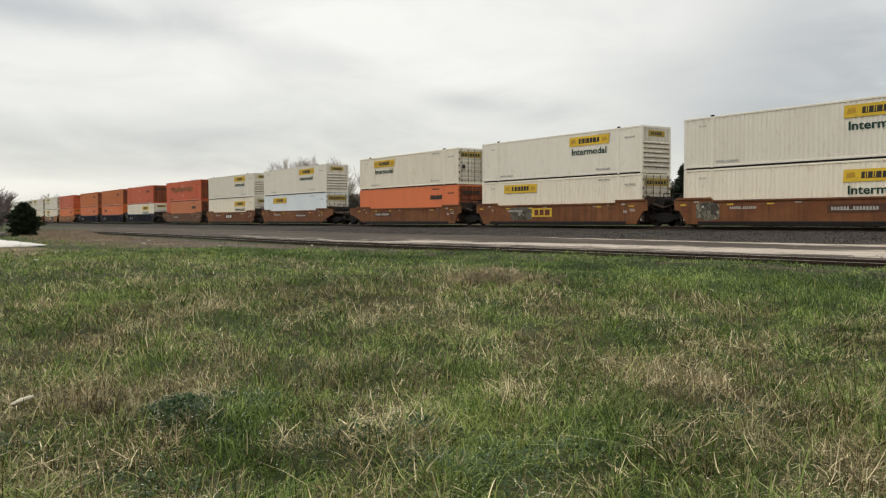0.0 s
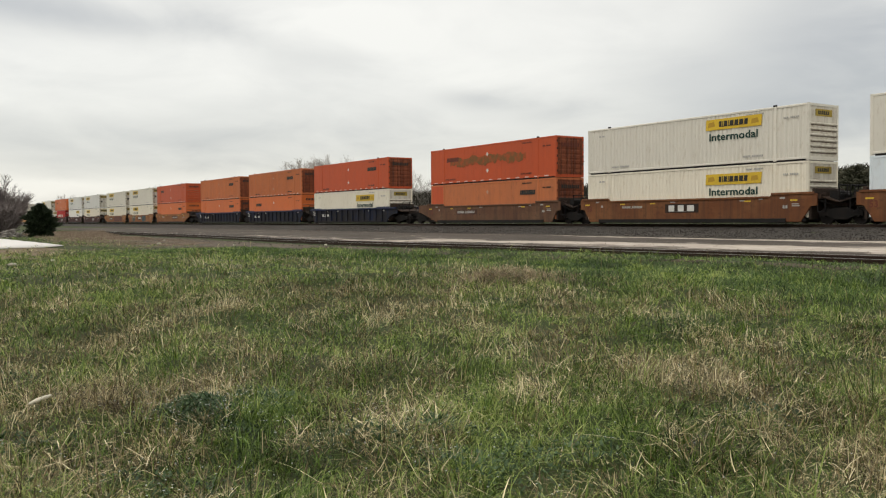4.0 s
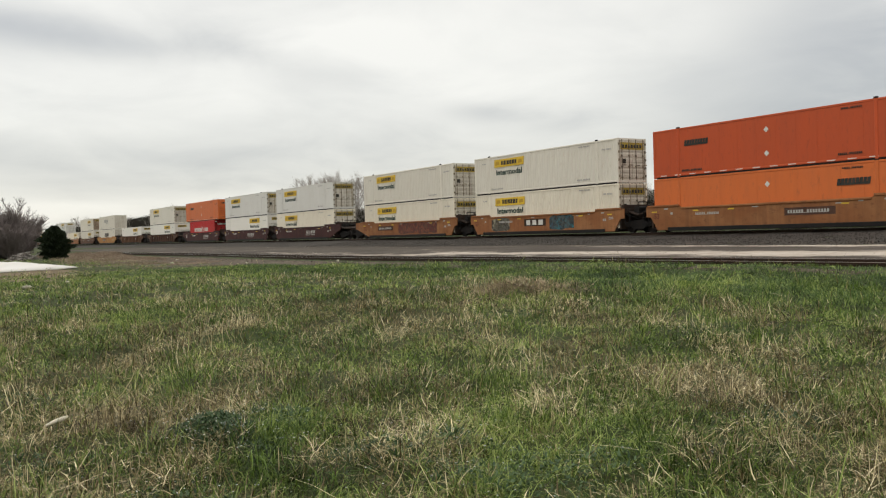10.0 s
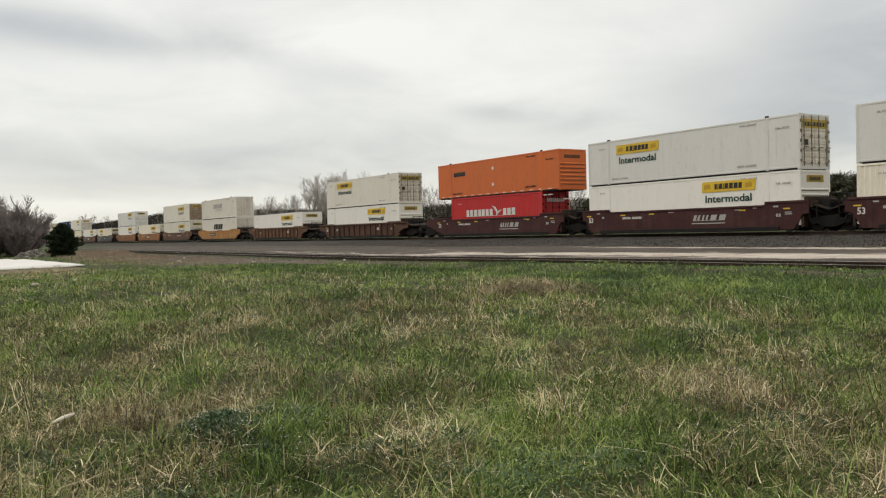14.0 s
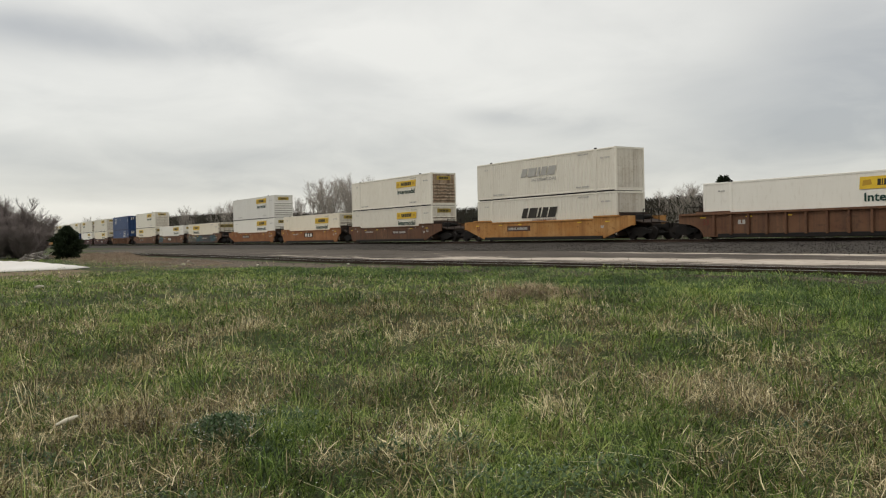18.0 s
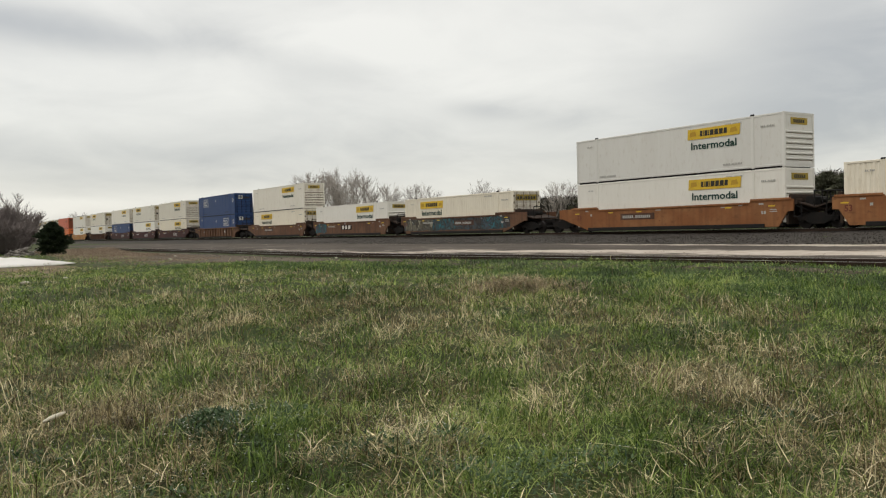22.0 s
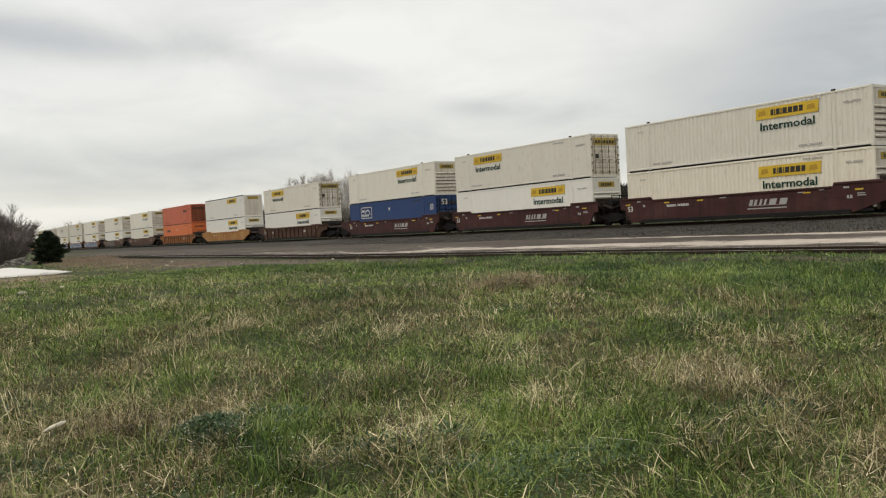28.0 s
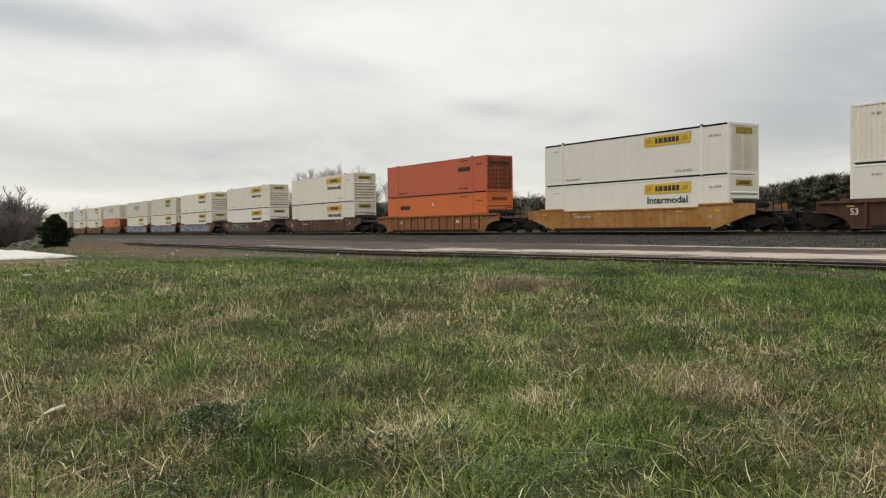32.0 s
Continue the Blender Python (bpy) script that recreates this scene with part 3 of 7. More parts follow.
def locking_bar():
    g = Geo().tube((0.03, 0, 0.16), (0.03, 0, HGT - 0.08), 0.024, k=5)
    for z in (0.3, 1.0, 1.7, 2.4):
        g.box(0, -0.06, z, 0.05, 0.06, z + 0.09)
    g.box(0.03, -0.02, 1.12, 0.06, 0.34, 1.17)
    return g


def hinges(s):
    g = Geo()
    y = s * (HALF - 0.17)
    for i in range(5):
        z = 0.36 + i * 0.52
        g.box(0.0, min(y, y + s * 0.13), z, 0.045, max(y, y + s * 0.13), z + 0.15)
    g.box(0.0, min(y, y - s * 0.02), 0.2, 0.02, max(y, y - s * 0.02), HGT - 0.13)
    return g


def nose_end(box, length, paint, name):
    """The closed end: a wall stiffened by level ribs."""
    def wall():
        g = Geo().box(-0.06, -HALF + 0.12, 0.18, 0.0, HALF - 0.12, HGT - 0.12)
        return g
    w = part("end_wall", shared("nose_wall", wall, M[paint]), None, box, at=(length - 0.03, 0, 0))
    for i in range(6):
        part("rib", shared("nose_rib", lambda: Geo().prism([(0, 0), (0.055, 0.035), (0.055, 0.085), (0, 0.13)], 1, -HALF + 0.14, HALF - 0.14), M[paint]),
             None, w, at=(0.0, 0, 0.38 + i * 0.285))
        # dark strip paints the shade and rust under each rib
        part("shadow_gap", shared("nose_gap", lambda: Geo().box(0, -HALF + 0.16, 0, 0.008, HALF - 0.16, 0.03), M["dark_brown_paint" if paint == "dirty_shaded_white_paint" else "door_seal_paint"]), None, w, "dark strip under a rib, painted shade and rust", (0.0, 0, 0.345 + i * 0.285))
    if name == "yellow":
        p = part("name_board", shared("nose_board", lambda: Geo().box(0, -0.72, 0, 0.012, 0.72, 0.36), M["dull_yellow_paint"]), None, box, "yellow name board", (length - 0.026, 0, 2.26))
        part("name_bar", shared("nose_bar", lambda: end_bars(6, 0.5, 0.18), M["dark_ink"]), None, p, at=(0.014, 0, 0.09))
    elif name:
        part("name_bar", shared("nose_bar_wide", lambda: end_bars(8, 0.75, 0.24), M[name]), None, box, at=(length - 0.02, 0, 2.26))


def container(key, paint, ribbed=False, end="doors", mark=None, at_end="r", ink="dark_ink", rail=None, length=LEN, label="", seal=None, panel=None, end_paint=None, drop=0.09):
    """mark: 'board' (yellow board and word), 'board_only', 'bar' (dark name bar), 'wide_bar', 'slant' (dark slanting name), 'window' (framed sign)."""
    base = tagged(new("shipping_container"), label, "container")
    base.empty_display_size = 0.5
    rail = rail or paint
    seal = seal or ("door_seal_paint" if paint in ("white_paint", "cream_paint", "cool_white_paint", "ice_white_paint", "grey_white_paint") else "dirty_shaded_orange_paint" if "orange" in paint or paint in ("salmon_paint", "coral_paint") else "black_steel")
    for f in (-1, 1):
        part("side_wall", shared(("side_wall", ribbed, f, length), lambda: side_geo(length, ribbed, f), M[paint]), None, base)
        y0, y1 = sorted((f * HALF, f * (HALF - 0.07)))
        part("top_rail", shared(("top_rail", f, length), lambda: Geo().chamfered(0.1, y0, HGT - 0.115, length - 0.1, y1, HGT - 0.005, 0.015), M[rail]), None, base)
        part("bottom_rail", shared(("bottom_rail", f, length), lambda: Geo().chamfered(0.1, y0 + f * 0.004, 0.062, length - 0.1, y1 + f * 0.004, 0.175, 0.015), M[paint]), None, base)
        for x in (0, length):
            xa, xb = (0.0, 0.165) if x == 0 else (length - 0.165, length)
            ya, yb = sorted((f * (HALF + 0.002), f * (HALF - 0.15)))
            part("corner_post", shared(("corner_post", f, xa), lambda: Geo().chamfered(xa, ya, 0.0, xb, yb, HGT, 0.02), M[paint]), None, base)
        if length > 13:
            for x in (1.981, 14.173):
                ya, yb = sorted((f * (HALF + 0.012), f * (HALF - 0.08)))
                part("lifting_post", shared(("lifting_post", f), lambda: Geo().chamfered(-0.09, ya, 0.0, 0.09, yb, HGT - 0.01, 0.02), M[paint]), None, base, at=(x, 0, 0))
                part("casting", shared(("casting", f), lambda: Geo().chamfered(-0.1, min(ya, yb), -0.04, 0.1, max(ya, yb), 0.075, 0.02), M["black_steel"]), None, base, "dark lifting casting", (x, 0, HGT))
    part("roof", shared(("roof", length), lambda: Geo().box(0.1, -HALF + 0.06, HGT - 0.06, length - 0.1, HALF - 0.06, HGT - 0.03), M[paint]), None, base)
    part("floor", shared(("floor", length), lambda: Geo().box(0.1, -HALF + 0.06, 0.1, length - 0.1, HALF - 0.06, 0.16), M["black_steel"]), None, base)
    # black recessed box added as the shade in the gap between stacked containers
    part("base_frame", shared(("base_frame", length), lambda: Geo().box(0.25, -HALF + 0.025, -0.034, length - 0.25, HALF - 0.025, 0.08), M["black_steel"]), None, base, "dark recessed strip for the shaded gap under the container")
    part("front_wall", shared("front_wall", lambda: Geo().box(0.02, -HALF + 0.13, 0.1, 0.08, HALF - 0.13, HGT - 0.05), M[paint]), None, base)
    for z0, z1 in ((0.0, 0.2), (HGT - 0.135, HGT - 0.008)):
        part("end_sill", shared(("end_sill", z0, length), lambda: Geo().box(length - 0.12, -HALF + 0.15, z0, length - 0.004, HALF - 0.15, z1), M[paint]), None, base)
    name = "yellow" if mark in ("board", "board_only") else (ink if mark else None)
    # dirty end paints also carry the shade of an end turned from the light
    if end == "doors":
        doors(base, length, "dirty_shaded_white_paint" if "white" in paint or "cream" in paint else "dirty_shaded_orange_paint" if "orange" in paint or paint in ("salmon_paint", "coral_paint") else paint, seal, name)
    elif end == "plain":
        part("end_wall", shared("plain_end", lambda: Geo().box(-0.06, -HALF + 0.14, 0.18, 0.0, HALF - 0.14, HGT - 0.12).box(0, -0.7, 0.5, 0.02, 0.7, 2.1).tube((0.03, 0.3, 0.3), (0.03, 0.3, 2.5), 0.02, k=5), M["dirty_shaded_white_paint"]), None, base, at=(length - 0.03, 0, 0))
        if name == "yellow":
            part("name_board", shared("nose_board", lambda: Geo().box(0, -0.72, 0, 0.012, 0.72, 0.36), M["dull_yellow_paint"]), None, base, "yellow name board", (length - 0.026, 0, 2.3))
    else:
        nose_end(base, length, end_paint or ("dirty_shaded_white_paint" if paint in ("white_paint", "cream_paint") else paint), name)
    x = 9.69 if at_end == "r" else 2.69
    if mark in ("board", "board_only"):
        badge(base, x, 2.10 - drop)
        if mark == "board":
            word("Intermodal", (3.2, 0.43), M["green_ink"], base, x + 0.25, -HALF - 0.006, 1.49 - drop, 0, "dark green lettering")
    elif mark == "bar":
        p = part("name_bar", shared("side_bar", lambda: comb([(i * 0.195, 0.165) for i in range(9)], 0.34, 0.15, 0.12), M[ink]), None, base, "dark name bar", (12.1 if at_end == "r" else 2.45, -HALF - 0.004, 1.78))
    elif mark == "wide_bar":
        part("name_bar", shared("side_bar", lambda: comb([(i * 0.195, 0.165) for i in range(9)], 0.34, 0.15, 0.12), M[ink]), None, base, "dark name bar", (2.45, -HALF - 0.004, 1.78))
        rng = random.Random(4)
        top = [(3.0 + i * 0.2, 2.02 + 0.08 * math.sin(i * 0.5) + rng.uniform(-0.10, 0.10)) for i in range(50)]
        low = [(3.0 + i * 0.2, 1.42 + 0.10 * math.sin(i * 0.4 + 1) + rng.uniform(-0.16, 0.12)) for i in range(50)]
        part("overpaint", Geo().prism(low + top[::-1], 1, -HALF - 0.003, -HALF - 0.001), M["olive_overpaint"], base, "rough olive-brown band of overpaint")
    elif mark in ("slant", "faint_slant"):
        h, z, ik = (0.74, 1.36, "dark_ink") if mark == "slant" else (0.62, 1.52, "grey_ink")
        part("name_bar", shared(("slant_name", mark), lambda: comb([(0, 0.62), (0.80, 0.95), (1.92, 0.26), (2.36, 0.62), (3.14, 0.85)], h, 0.42, 0.04), M[ik]), None, base, "slanting name in blocks", (5.85, -HALF - 0.004, z))
        word("INTERMODAL", (2.9, 0.17 if mark == "slant" else 0.22), M["brown_ink" if mark == "slant" else "grey_ink"], base, 7.2, -HALF - 0.006, 1.08 if mark == "slant" else 1.12, 0, "small lettering")
    elif mark in ("window", "window_r"):
        x = 2.4 if mark == "window" else 11.2
        p = part("sign_frame", shared("sign_frame", lambda: frame_ring(2.2, 1.1, 0.07), M["white_ink"]), None, base, "white framed sign", (x, -HALF - 0.004, 1.4))
        part("sign_arc", shared("sign_arc", lambda: sum_arc(), M["white_ink"]), None, p, at=(1.35, -0.002, 0.25))
        part("sign_bar", shared("sign_bar", lambda: comb([(0, 0.2), (0.26, 0.2), (0.52, 0.1)], 0.2), M["white_ink"]), None, p, at=(0.2, -0.002, 0.62))
        part("sign_bar", shared("sign_bar_long", lambda: comb([(0, 0.16), (0.22, 0.2), (0.48, 0.2), (0.74, 0.08), (0.88, 0.2), (1.14, 0.2)], 0.2), M["white_ink"]), None, p, at=(0.2, -0.002, 0.2))
        word("53", (0.55, 0.5), M["white_ink"], base, 15.2, -HALF - 0.008, 1.7, 0, "white number")
        word("53", (0.6, 0.5), M["white_ink"], base, length + 0.06, -0.75, 2.1, 90, "white number")
        part("diamond", shared("diamond", lambda: Geo().prism([(0, -0.17), (0.16, 0), (0, 0.17), (-0.16, 0)], 1, -0.004, 0), M["white_ink"]), None, base, "pale diamond placard", (8.05, -HALF - 0.004, 2.14))
    elif mark == "script":
        part("name_bar", shared("script_name", lambda: comb([(0, 0.4), (0.55, 0.4), (1.1, 0.45), (1.7, 0.4), (2.2, 0.4), (2.75, 0.4), (3.3, 0.4), (5.1, 0.4), (5.65, 0.42), (6.2, 0.45)], 0.55), M["white_ink"]), None, base, "white row of letters", (2.3, -HALF - 0.004, 1.3))
        part("bird_mark", shared("bird_mark", lambda: Geo().prism([(0, 0.75), (0.5, 0.62), (0.75, 0.3), (1.35, 0.42), (0.85, 0.12), (0.5, -0.1), (0.6, 0.2), (0.35, 0.5)], 1, -0.004, 0), M["white_ink"]), None, base, "white winged mark", (5.9, -HALF - 0.004, 1.35))
    if "orange" in paint:
        for z in (2.12, 0.84):
            part("diamond", shared("diamond", lambda: Geo().prism([(0, -0.17), (0.16, 0), (0, 0.17), (-0.16, 0)], 1, -0.004, 0), M["faint_ink"] if "faded" in paint else M["white_ink"]), None, base, "pale diamond placard", (8.1, -HALF - 0.004, z))
        for i in range(14):
            part("reflector", shared("reflector", lambda: Geo().box(0, -0.003, 0, 0.46, 0, 0.05), M["white_ink"]), None, base, at=(0.6 + i * 1.1, -HALF - 0.006, 0.105))
    if panel:
        part("repaired_panel", Geo().box(0.17, -HALF - 0.002, 0.18, 1.88, -HALF + 0.03, HGT - 0.12), M[panel], base, "brighter red-orange repaired panel")
    # small writing
    if "bar" not in (mark or "") and mark != "window":
        marking(base, 1.1, 2.35, 0.5, 0.09, "grey_ink")
    marking(base, 2.25, 0.30, 1.5, 0.11, "grey_ink" if "white" in paint or "cream" in paint else ink)
    marking(base, 12.2, 0.34, 1.3, 0.11, "grey_ink" if "white" in paint or "cream" in paint else ink)
    marking(base, 12.4, 2.58, 1.1, 0.09, "grey_ink" if "white" in paint or "cream" in paint else ink)
    marking(base, 14.7, 2.2, 0.9, 0.10, "grey_ink" if "white" in paint or "cream" in paint else ink)
    return base


def frame_ring(w, h, t):
    """A flat frame in one piece."""
    o, i_ = [(0, 0), (w, 0), (w, h), (0, h)], [(t, t), (w - t, t), (w - t, h - t), (t, h - t)]
    vs = [(x, y, z) for y in (-0.004, 0.0) for x, z in o + i_]
    fs = []
    for k in range(4):
        n_ = (k + 1) % 4
        fs += [(k, n_, 4 + n_, 4 + k), (8 + k, 12 + k, 12 + n_, 8 + n_), (k, 8 + k, 8 + n_, n_), (4 + k, 4 + n_, 12 + n_, 12 + k)]
    return Geo().add(vs, fs)


def sum_arc():
    arc = [math.radians(160 - i * 22) for i in range(8)]
    ring = [(0.55 * math.cos(t), 0.62 * math.sin(t)) for t in arc] + [(0.45 * math.cos(t), 0.5 * math.sin(t)) for t in arc[::-1]]
    return Geo().prism(ring, 1, -0.004, 0)


# ---------------------------------------------------------------- well cars


def car_side(left, right, f, level=False):
    """The deep side of a well car; ends reach further out towards a coupler than towards a shared truck."""
    a = -1.75 if left == "coupler" else -0.55
    b = LEN + (1.75 if right == "coupler" else 0.55)
    ring = [(a, 0.95), (a + 0.35, 0.92), (1.1 if left == "coupler" else 0.35, 0.13), (LEN - (1.1 if right == "coupler" else 0.35), 0.13), (b - 0.35, 0.92), (b, 0.95),
            (b, 1.56), (14.3, 1.63), (14.15, 1.62), (13.98, 1.46), (2.17, 1.46), (2.0, 1.62), (1.85, 1.63), (a, 1.56)]
    if level:
        # arched over the trucks, straight along the top
        w0, w1 = (1.75 if left == "coupler" else 0.6), (1.75 if right == "coupler" else 0.6)
        ring = [(a, 0.93)] + [(a + 0.1 + w0 * math.sin(math.radians(k * 15)), 0.13 + 0.8 * math.cos(math.radians(k * 15))) for k in range(7)]
        ring += [(b - 0.1 - w1 * math.sin(math.radians(k * 15)), 0.13 + 0.8 * math.cos(math.radians(k * 15))) for k in range(6, -1, -1)] + [(b, 0.93), (b, 1.50), (a, 1.50)]
    y0, y1 = sorted((f * 1.43, f * 1.35))
    return Geo().prism(ring, 1, y0, y1)


def truck(parent, x):
    t = part("truck", shared("truck", lambda: Geo().chamfered(-0.22, -0.95, 0.35, 0.22, 0.95, 0.72, 0.04).tube((0, 0, 0.5), (0, 0, 0.9), 0.22, k=8), M["cast_steel"]), None, parent, "dark cast steel truck", (x, 0, 0))
    for s in (-1, 1):
        def frame_():
            g = Geo().prism([(-1.15, 0.42), (-1.15, 0.62), (-0.7, 0.66), (-0.35, 0.82), (0.35, 0.82), (0.7, 0.66), (1.15, 0.62), (1.15, 0.42), (0.8, 0.44), (0.35, 0.24), (-0.35, 0.24), (-0.8, 0.44)], 1, s * 1.0 - 0.06, s * 1.0 + 0.06)
            for k in (-0.14, 0, 0.14):
                g.tube((k, s * 1.0, 0.26), (k, s * 1.0, 0.7), 0.06, k=6)
            return g
        part("side_frame", shared(("side_frame", s), frame_, M["cast_steel"]), None, t)
    # dark filler added like brake rigging, hides the lit ground behind the wheels
    part("brake_rigging", shared("brake_rigging", lambda: Geo().chamfered(-0.62, -0.62, 0.26, -0.40, 0.62, 0.56, 0.04).chamfered(0.40, -0.62, 0.26, 0.62, 0.62, 0.56, 0.04).box(-0.5, -0.12, 0.52, 0.5, 0.12, 0.60), M["cast_steel"]), None, t)
    for wx in (-0.89, 0.89):
        ws = part("wheelset", shared("wheelset", wheelset, M["wheel_steel"]), None, t, "steel wheelset", (wx, 0, 0.42))
        WHEELS.append(ws)


WHEELS = []


def wheelset():
    g = Geo().tube((0, -1.05, 0), (0, 1.05, 0), 0.075, k=8)
    for s in (-1, 1):
        y = s * 0.7175
        g.tube((0, y - 0.065, 0), (0, y + 0.065, 0), 0.42, k=20)
        g.tube((0, y - s * 0.09, 0), (0, y - s * 0.065, 0), 0.447, k=20)
        g.tube((0, y + s * 0.06, 0), (0, y + s * 0.1, 0), 0.12, k=10)
        for i in range(4):
            an = i * 1.5708 + 0.5
            g.tube((0.27 * math.cos(an), y + s * 0.05, 0.27 * math.sin(an)), (0.27 * math.cos(an), y + s * 0.075, 0.27 * math.sin(an)), 0.06, k=6)
    return g


def coupler(parent, x, d):
    g = Geo().chamfered(0, -0.14, 0.72, 1.35, 0.14, 0.98, 0.03).box(1.2, -0.2, 0.68, 1.6, 0.08, 1.02).box(1.5, 0.02, 0.7, 1.72, 0.2, 1.0)
    part("coupler", g, M["cast_steel"], parent, "dark steel coupler", pose(x, 0, 0, 0, 0, 0 if d > 0 else 180))


def end_deck(parent, paint, x, d, kind):
    """The platform over the truck at an end: d = +1 at the right, -1 at the left."""
    ln = 2.1 if kind == "coupler" else 1.45
    g = Geo().prism([(0, 0.86), (ln, 0.9), (ln, 1.12), (ln * 0.45, 1.3), (0, 1.42)], 1, -0.42, 0.42)
    g.box(0, -1.34, 1.28, 0.55, 1.34, 1.5)
    g.box(-0.1, -1.34, 0.25, 0.04, 1.34, 1.3)
    g.prism([(0.5, 1.34), (ln, 1.06), (ln, 1.12), (0.5, 1.42)], 1, -1.2, 1.2)
    deck = part("end_platform", g, M[paint], parent, "grimy end platform over the truck", pose(x, 0, 0, 0, 0, 0 if d > 0 else 180))
    rail_ = Geo()
    for yy in (-1.05, -0.35, 0.35):
        rail_.tube((ln - 0.1, yy, 1.1), (ln - 0.1, yy, 1.95), 0.034, k=5)
    rail_.tube((ln - 0.1, -1.05, 1.95), (ln - 0.1, 0.35, 1.95), 0.034, k=5)
    rail_.tube((ln - 0.1, -1.05, 1.5), (ln - 0.1, 0.35, 1.5), 0.02, k=5)
    part("handrail", shared(("handrail", kind), lambda: rail_, M["black_steel"]), None, deck, "black handrail")
    part("bulkhead", shared("bulkhead", lambda: Geo().chamfered(0.02, -1.25, 1.45, 0.2, 1.25, 1.82, 0.04).box(0.2, -1.0, 1.42, 0.62, -0.62, 1.60).box(0.2, 0.5, 1.42, 0.5, 0.95, 1.66), M["grimy_paint"]), None, deck)
    hose = Geo()
    for a_h, b_h in (((ln, -0.3, 0.95), (ln + 0.18, -0.34, 0.66)), ((ln + 0.18, -0.34, 0.66), (ln + 0.42, -0.28, 0.58))):
        hose.tube(a_h, b_h, 0.03, k=5)
    part("air_hose", shared(("air_hose", kind), lambda: hose, M["black_steel"]), None, deck)
    part("brake_box", shared("brake_box", lambda: Geo().chamfered(0.75, -0.85, 1.2, 1.15, -0.2, 1.68, 0.05), M["black_steel"]), None, deck)
    part("brake_cylinder", shared("brake_cylinder", lambda: Geo().tube((0.9, -0.05, 1.5), (0.9, 0.6, 1.5), 0.17, k=10), M["cast_steel"]), None, deck)
    for s in (-1, 1):
        part("strut", shared(("strut", s, kind), lambda: Geo().tube((0.3, s * 1.3, 1.25), (ln, s * 0.5, 0.7), 0.045, k=5), M["black_steel"]), None, deck)
        part("step", shared(("step", s), lambda: Geo().box(0.35, s * 1.3 - 0.05, 0.62, 0.8, s * 1.3 + 0.05, 0.66).box(0.35, s * 1.3 - 0.03, 0.62, 0.39, s * 1.3 + 0.03, 1.3).box(0.76, s * 1.3 - 0.03, 0.62, 0.8, s * 1.3 + 0.03, 1.3), M["black_steel"]), None, deck)


def spray_material(name, colours, line):
    """Sprayed letters: warped cells of a few colours with a darker line round each, worn away in places."""
    m = bpy.data.materials.new(name)
    m.use_nodes = True
    nt = m.node_tree
    n, l = nt.nodes.new, nt.links.new
    bsdf = nt.nodes["Principled BSDF"]
    bsdf.inputs["Roughness"].default_value, bsdf.inputs["Specular IOR Level"].default_value = 0.65, 0.2
    tc, warp, mixv = n("ShaderNodeTexCoord"), n("ShaderNodeTexNoise"), n("ShaderNodeVectorMath")
    warp.inputs["Scale"].default_value, warp.inputs["Detail"].default_value = 2.4, 2.0
    l(tc.outputs["Object"], warp.inputs["Vector"])
    mixv.operation = "MULTIPLY_ADD"
    mixv.inputs[1].default_value = (1.1, 1.1, 1.1)
    l(warp.outputs["Color"], mixv.inputs[0])
    l(tc.outputs["Object"], mixv.inputs[2])
    cell, edge = n("ShaderNodeTexVoronoi"), n("ShaderNodeTexVoronoi")
    edge.feature = "DISTANCE_TO_EDGE"
    for v in (cell, edge):
        v.inputs["Scale"].default_value = 2.1
        l(mixv.outputs[0], v.inputs["Vector"])
    sep, ramp = n("ShaderNodeSeparateColor"), n("ShaderNodeValToRGB")
    l(cell.outputs["Color"], sep.inputs[0])
    l(sep.outputs[0], ramp.inputs[0])
    els = ramp.color_ramp.elements
    while len(els) < len(colours):
        els.new(0.5)
    for k, c in enumerate(colours):
        els[k].position, els[k].color = k / (len(colours) - 1), (*c, 1)
    cut = n("ShaderNodeMapRange")
    cut.inputs[1].default_value, cut.inputs[2].default_value = 0.02, 0.09
    l(edge.outputs["Distance"], cut.inputs[0])
    mx, wear, mw = n("ShaderNodeMix"), n("ShaderNodeTexNoise"), n("ShaderNodeMix")
    mx.data_type = mw.data_type = "RGBA"
    l(cut.outputs[0], mx.inputs[0])
    mx.inputs[6].default_value = (*line, 1)
    l(ramp.outputs[0], mx.inputs[7])
    wear.inputs["Scale"].default_value, wear.inputs["Detail"].default_value = 3.5, 6.0
    l(tc.outputs["Object"], wear.inputs["Vector"])
    wr = n("ShaderNodeMapRange")
    wr.inputs[1].default_value, wr.inputs[2].default_value, wr.inputs[4].default_value = 0.42, 0.70, 0.85
    l(wear.outputs[0], wr.inputs[0])
    l(wr.outputs[0], mw.inputs[0])
    l(mx.outputs[2], mw.inputs[6])
    mw.inputs[7].default_value = (0.06, 0.042, 0.032, 1)
    l(mw.outputs[2], bsdf.inputs["Base Color"])
    return m


DARK = (0.022, 0.021, 0.020)
M["spray_grey_paint"] = spray_material("spray_grey_paint", [(0.05, 0.048, 0.038), (0.20, 0.185, 0.125), (0.09, 0.09, 0.075), (0.27, 0.25, 0.18), (0.035, 0.045, 0.05)], DARK)
M["spray_teal_paint"] = spray_material("spray_teal_paint", [(0.022, 0.10, 0.125), (0.045, 0.075, 0.105), (0.07, 0.085, 0.085), (0.025, 0.14, 0.165), (0.03, 0.045, 0.05)], DARK)
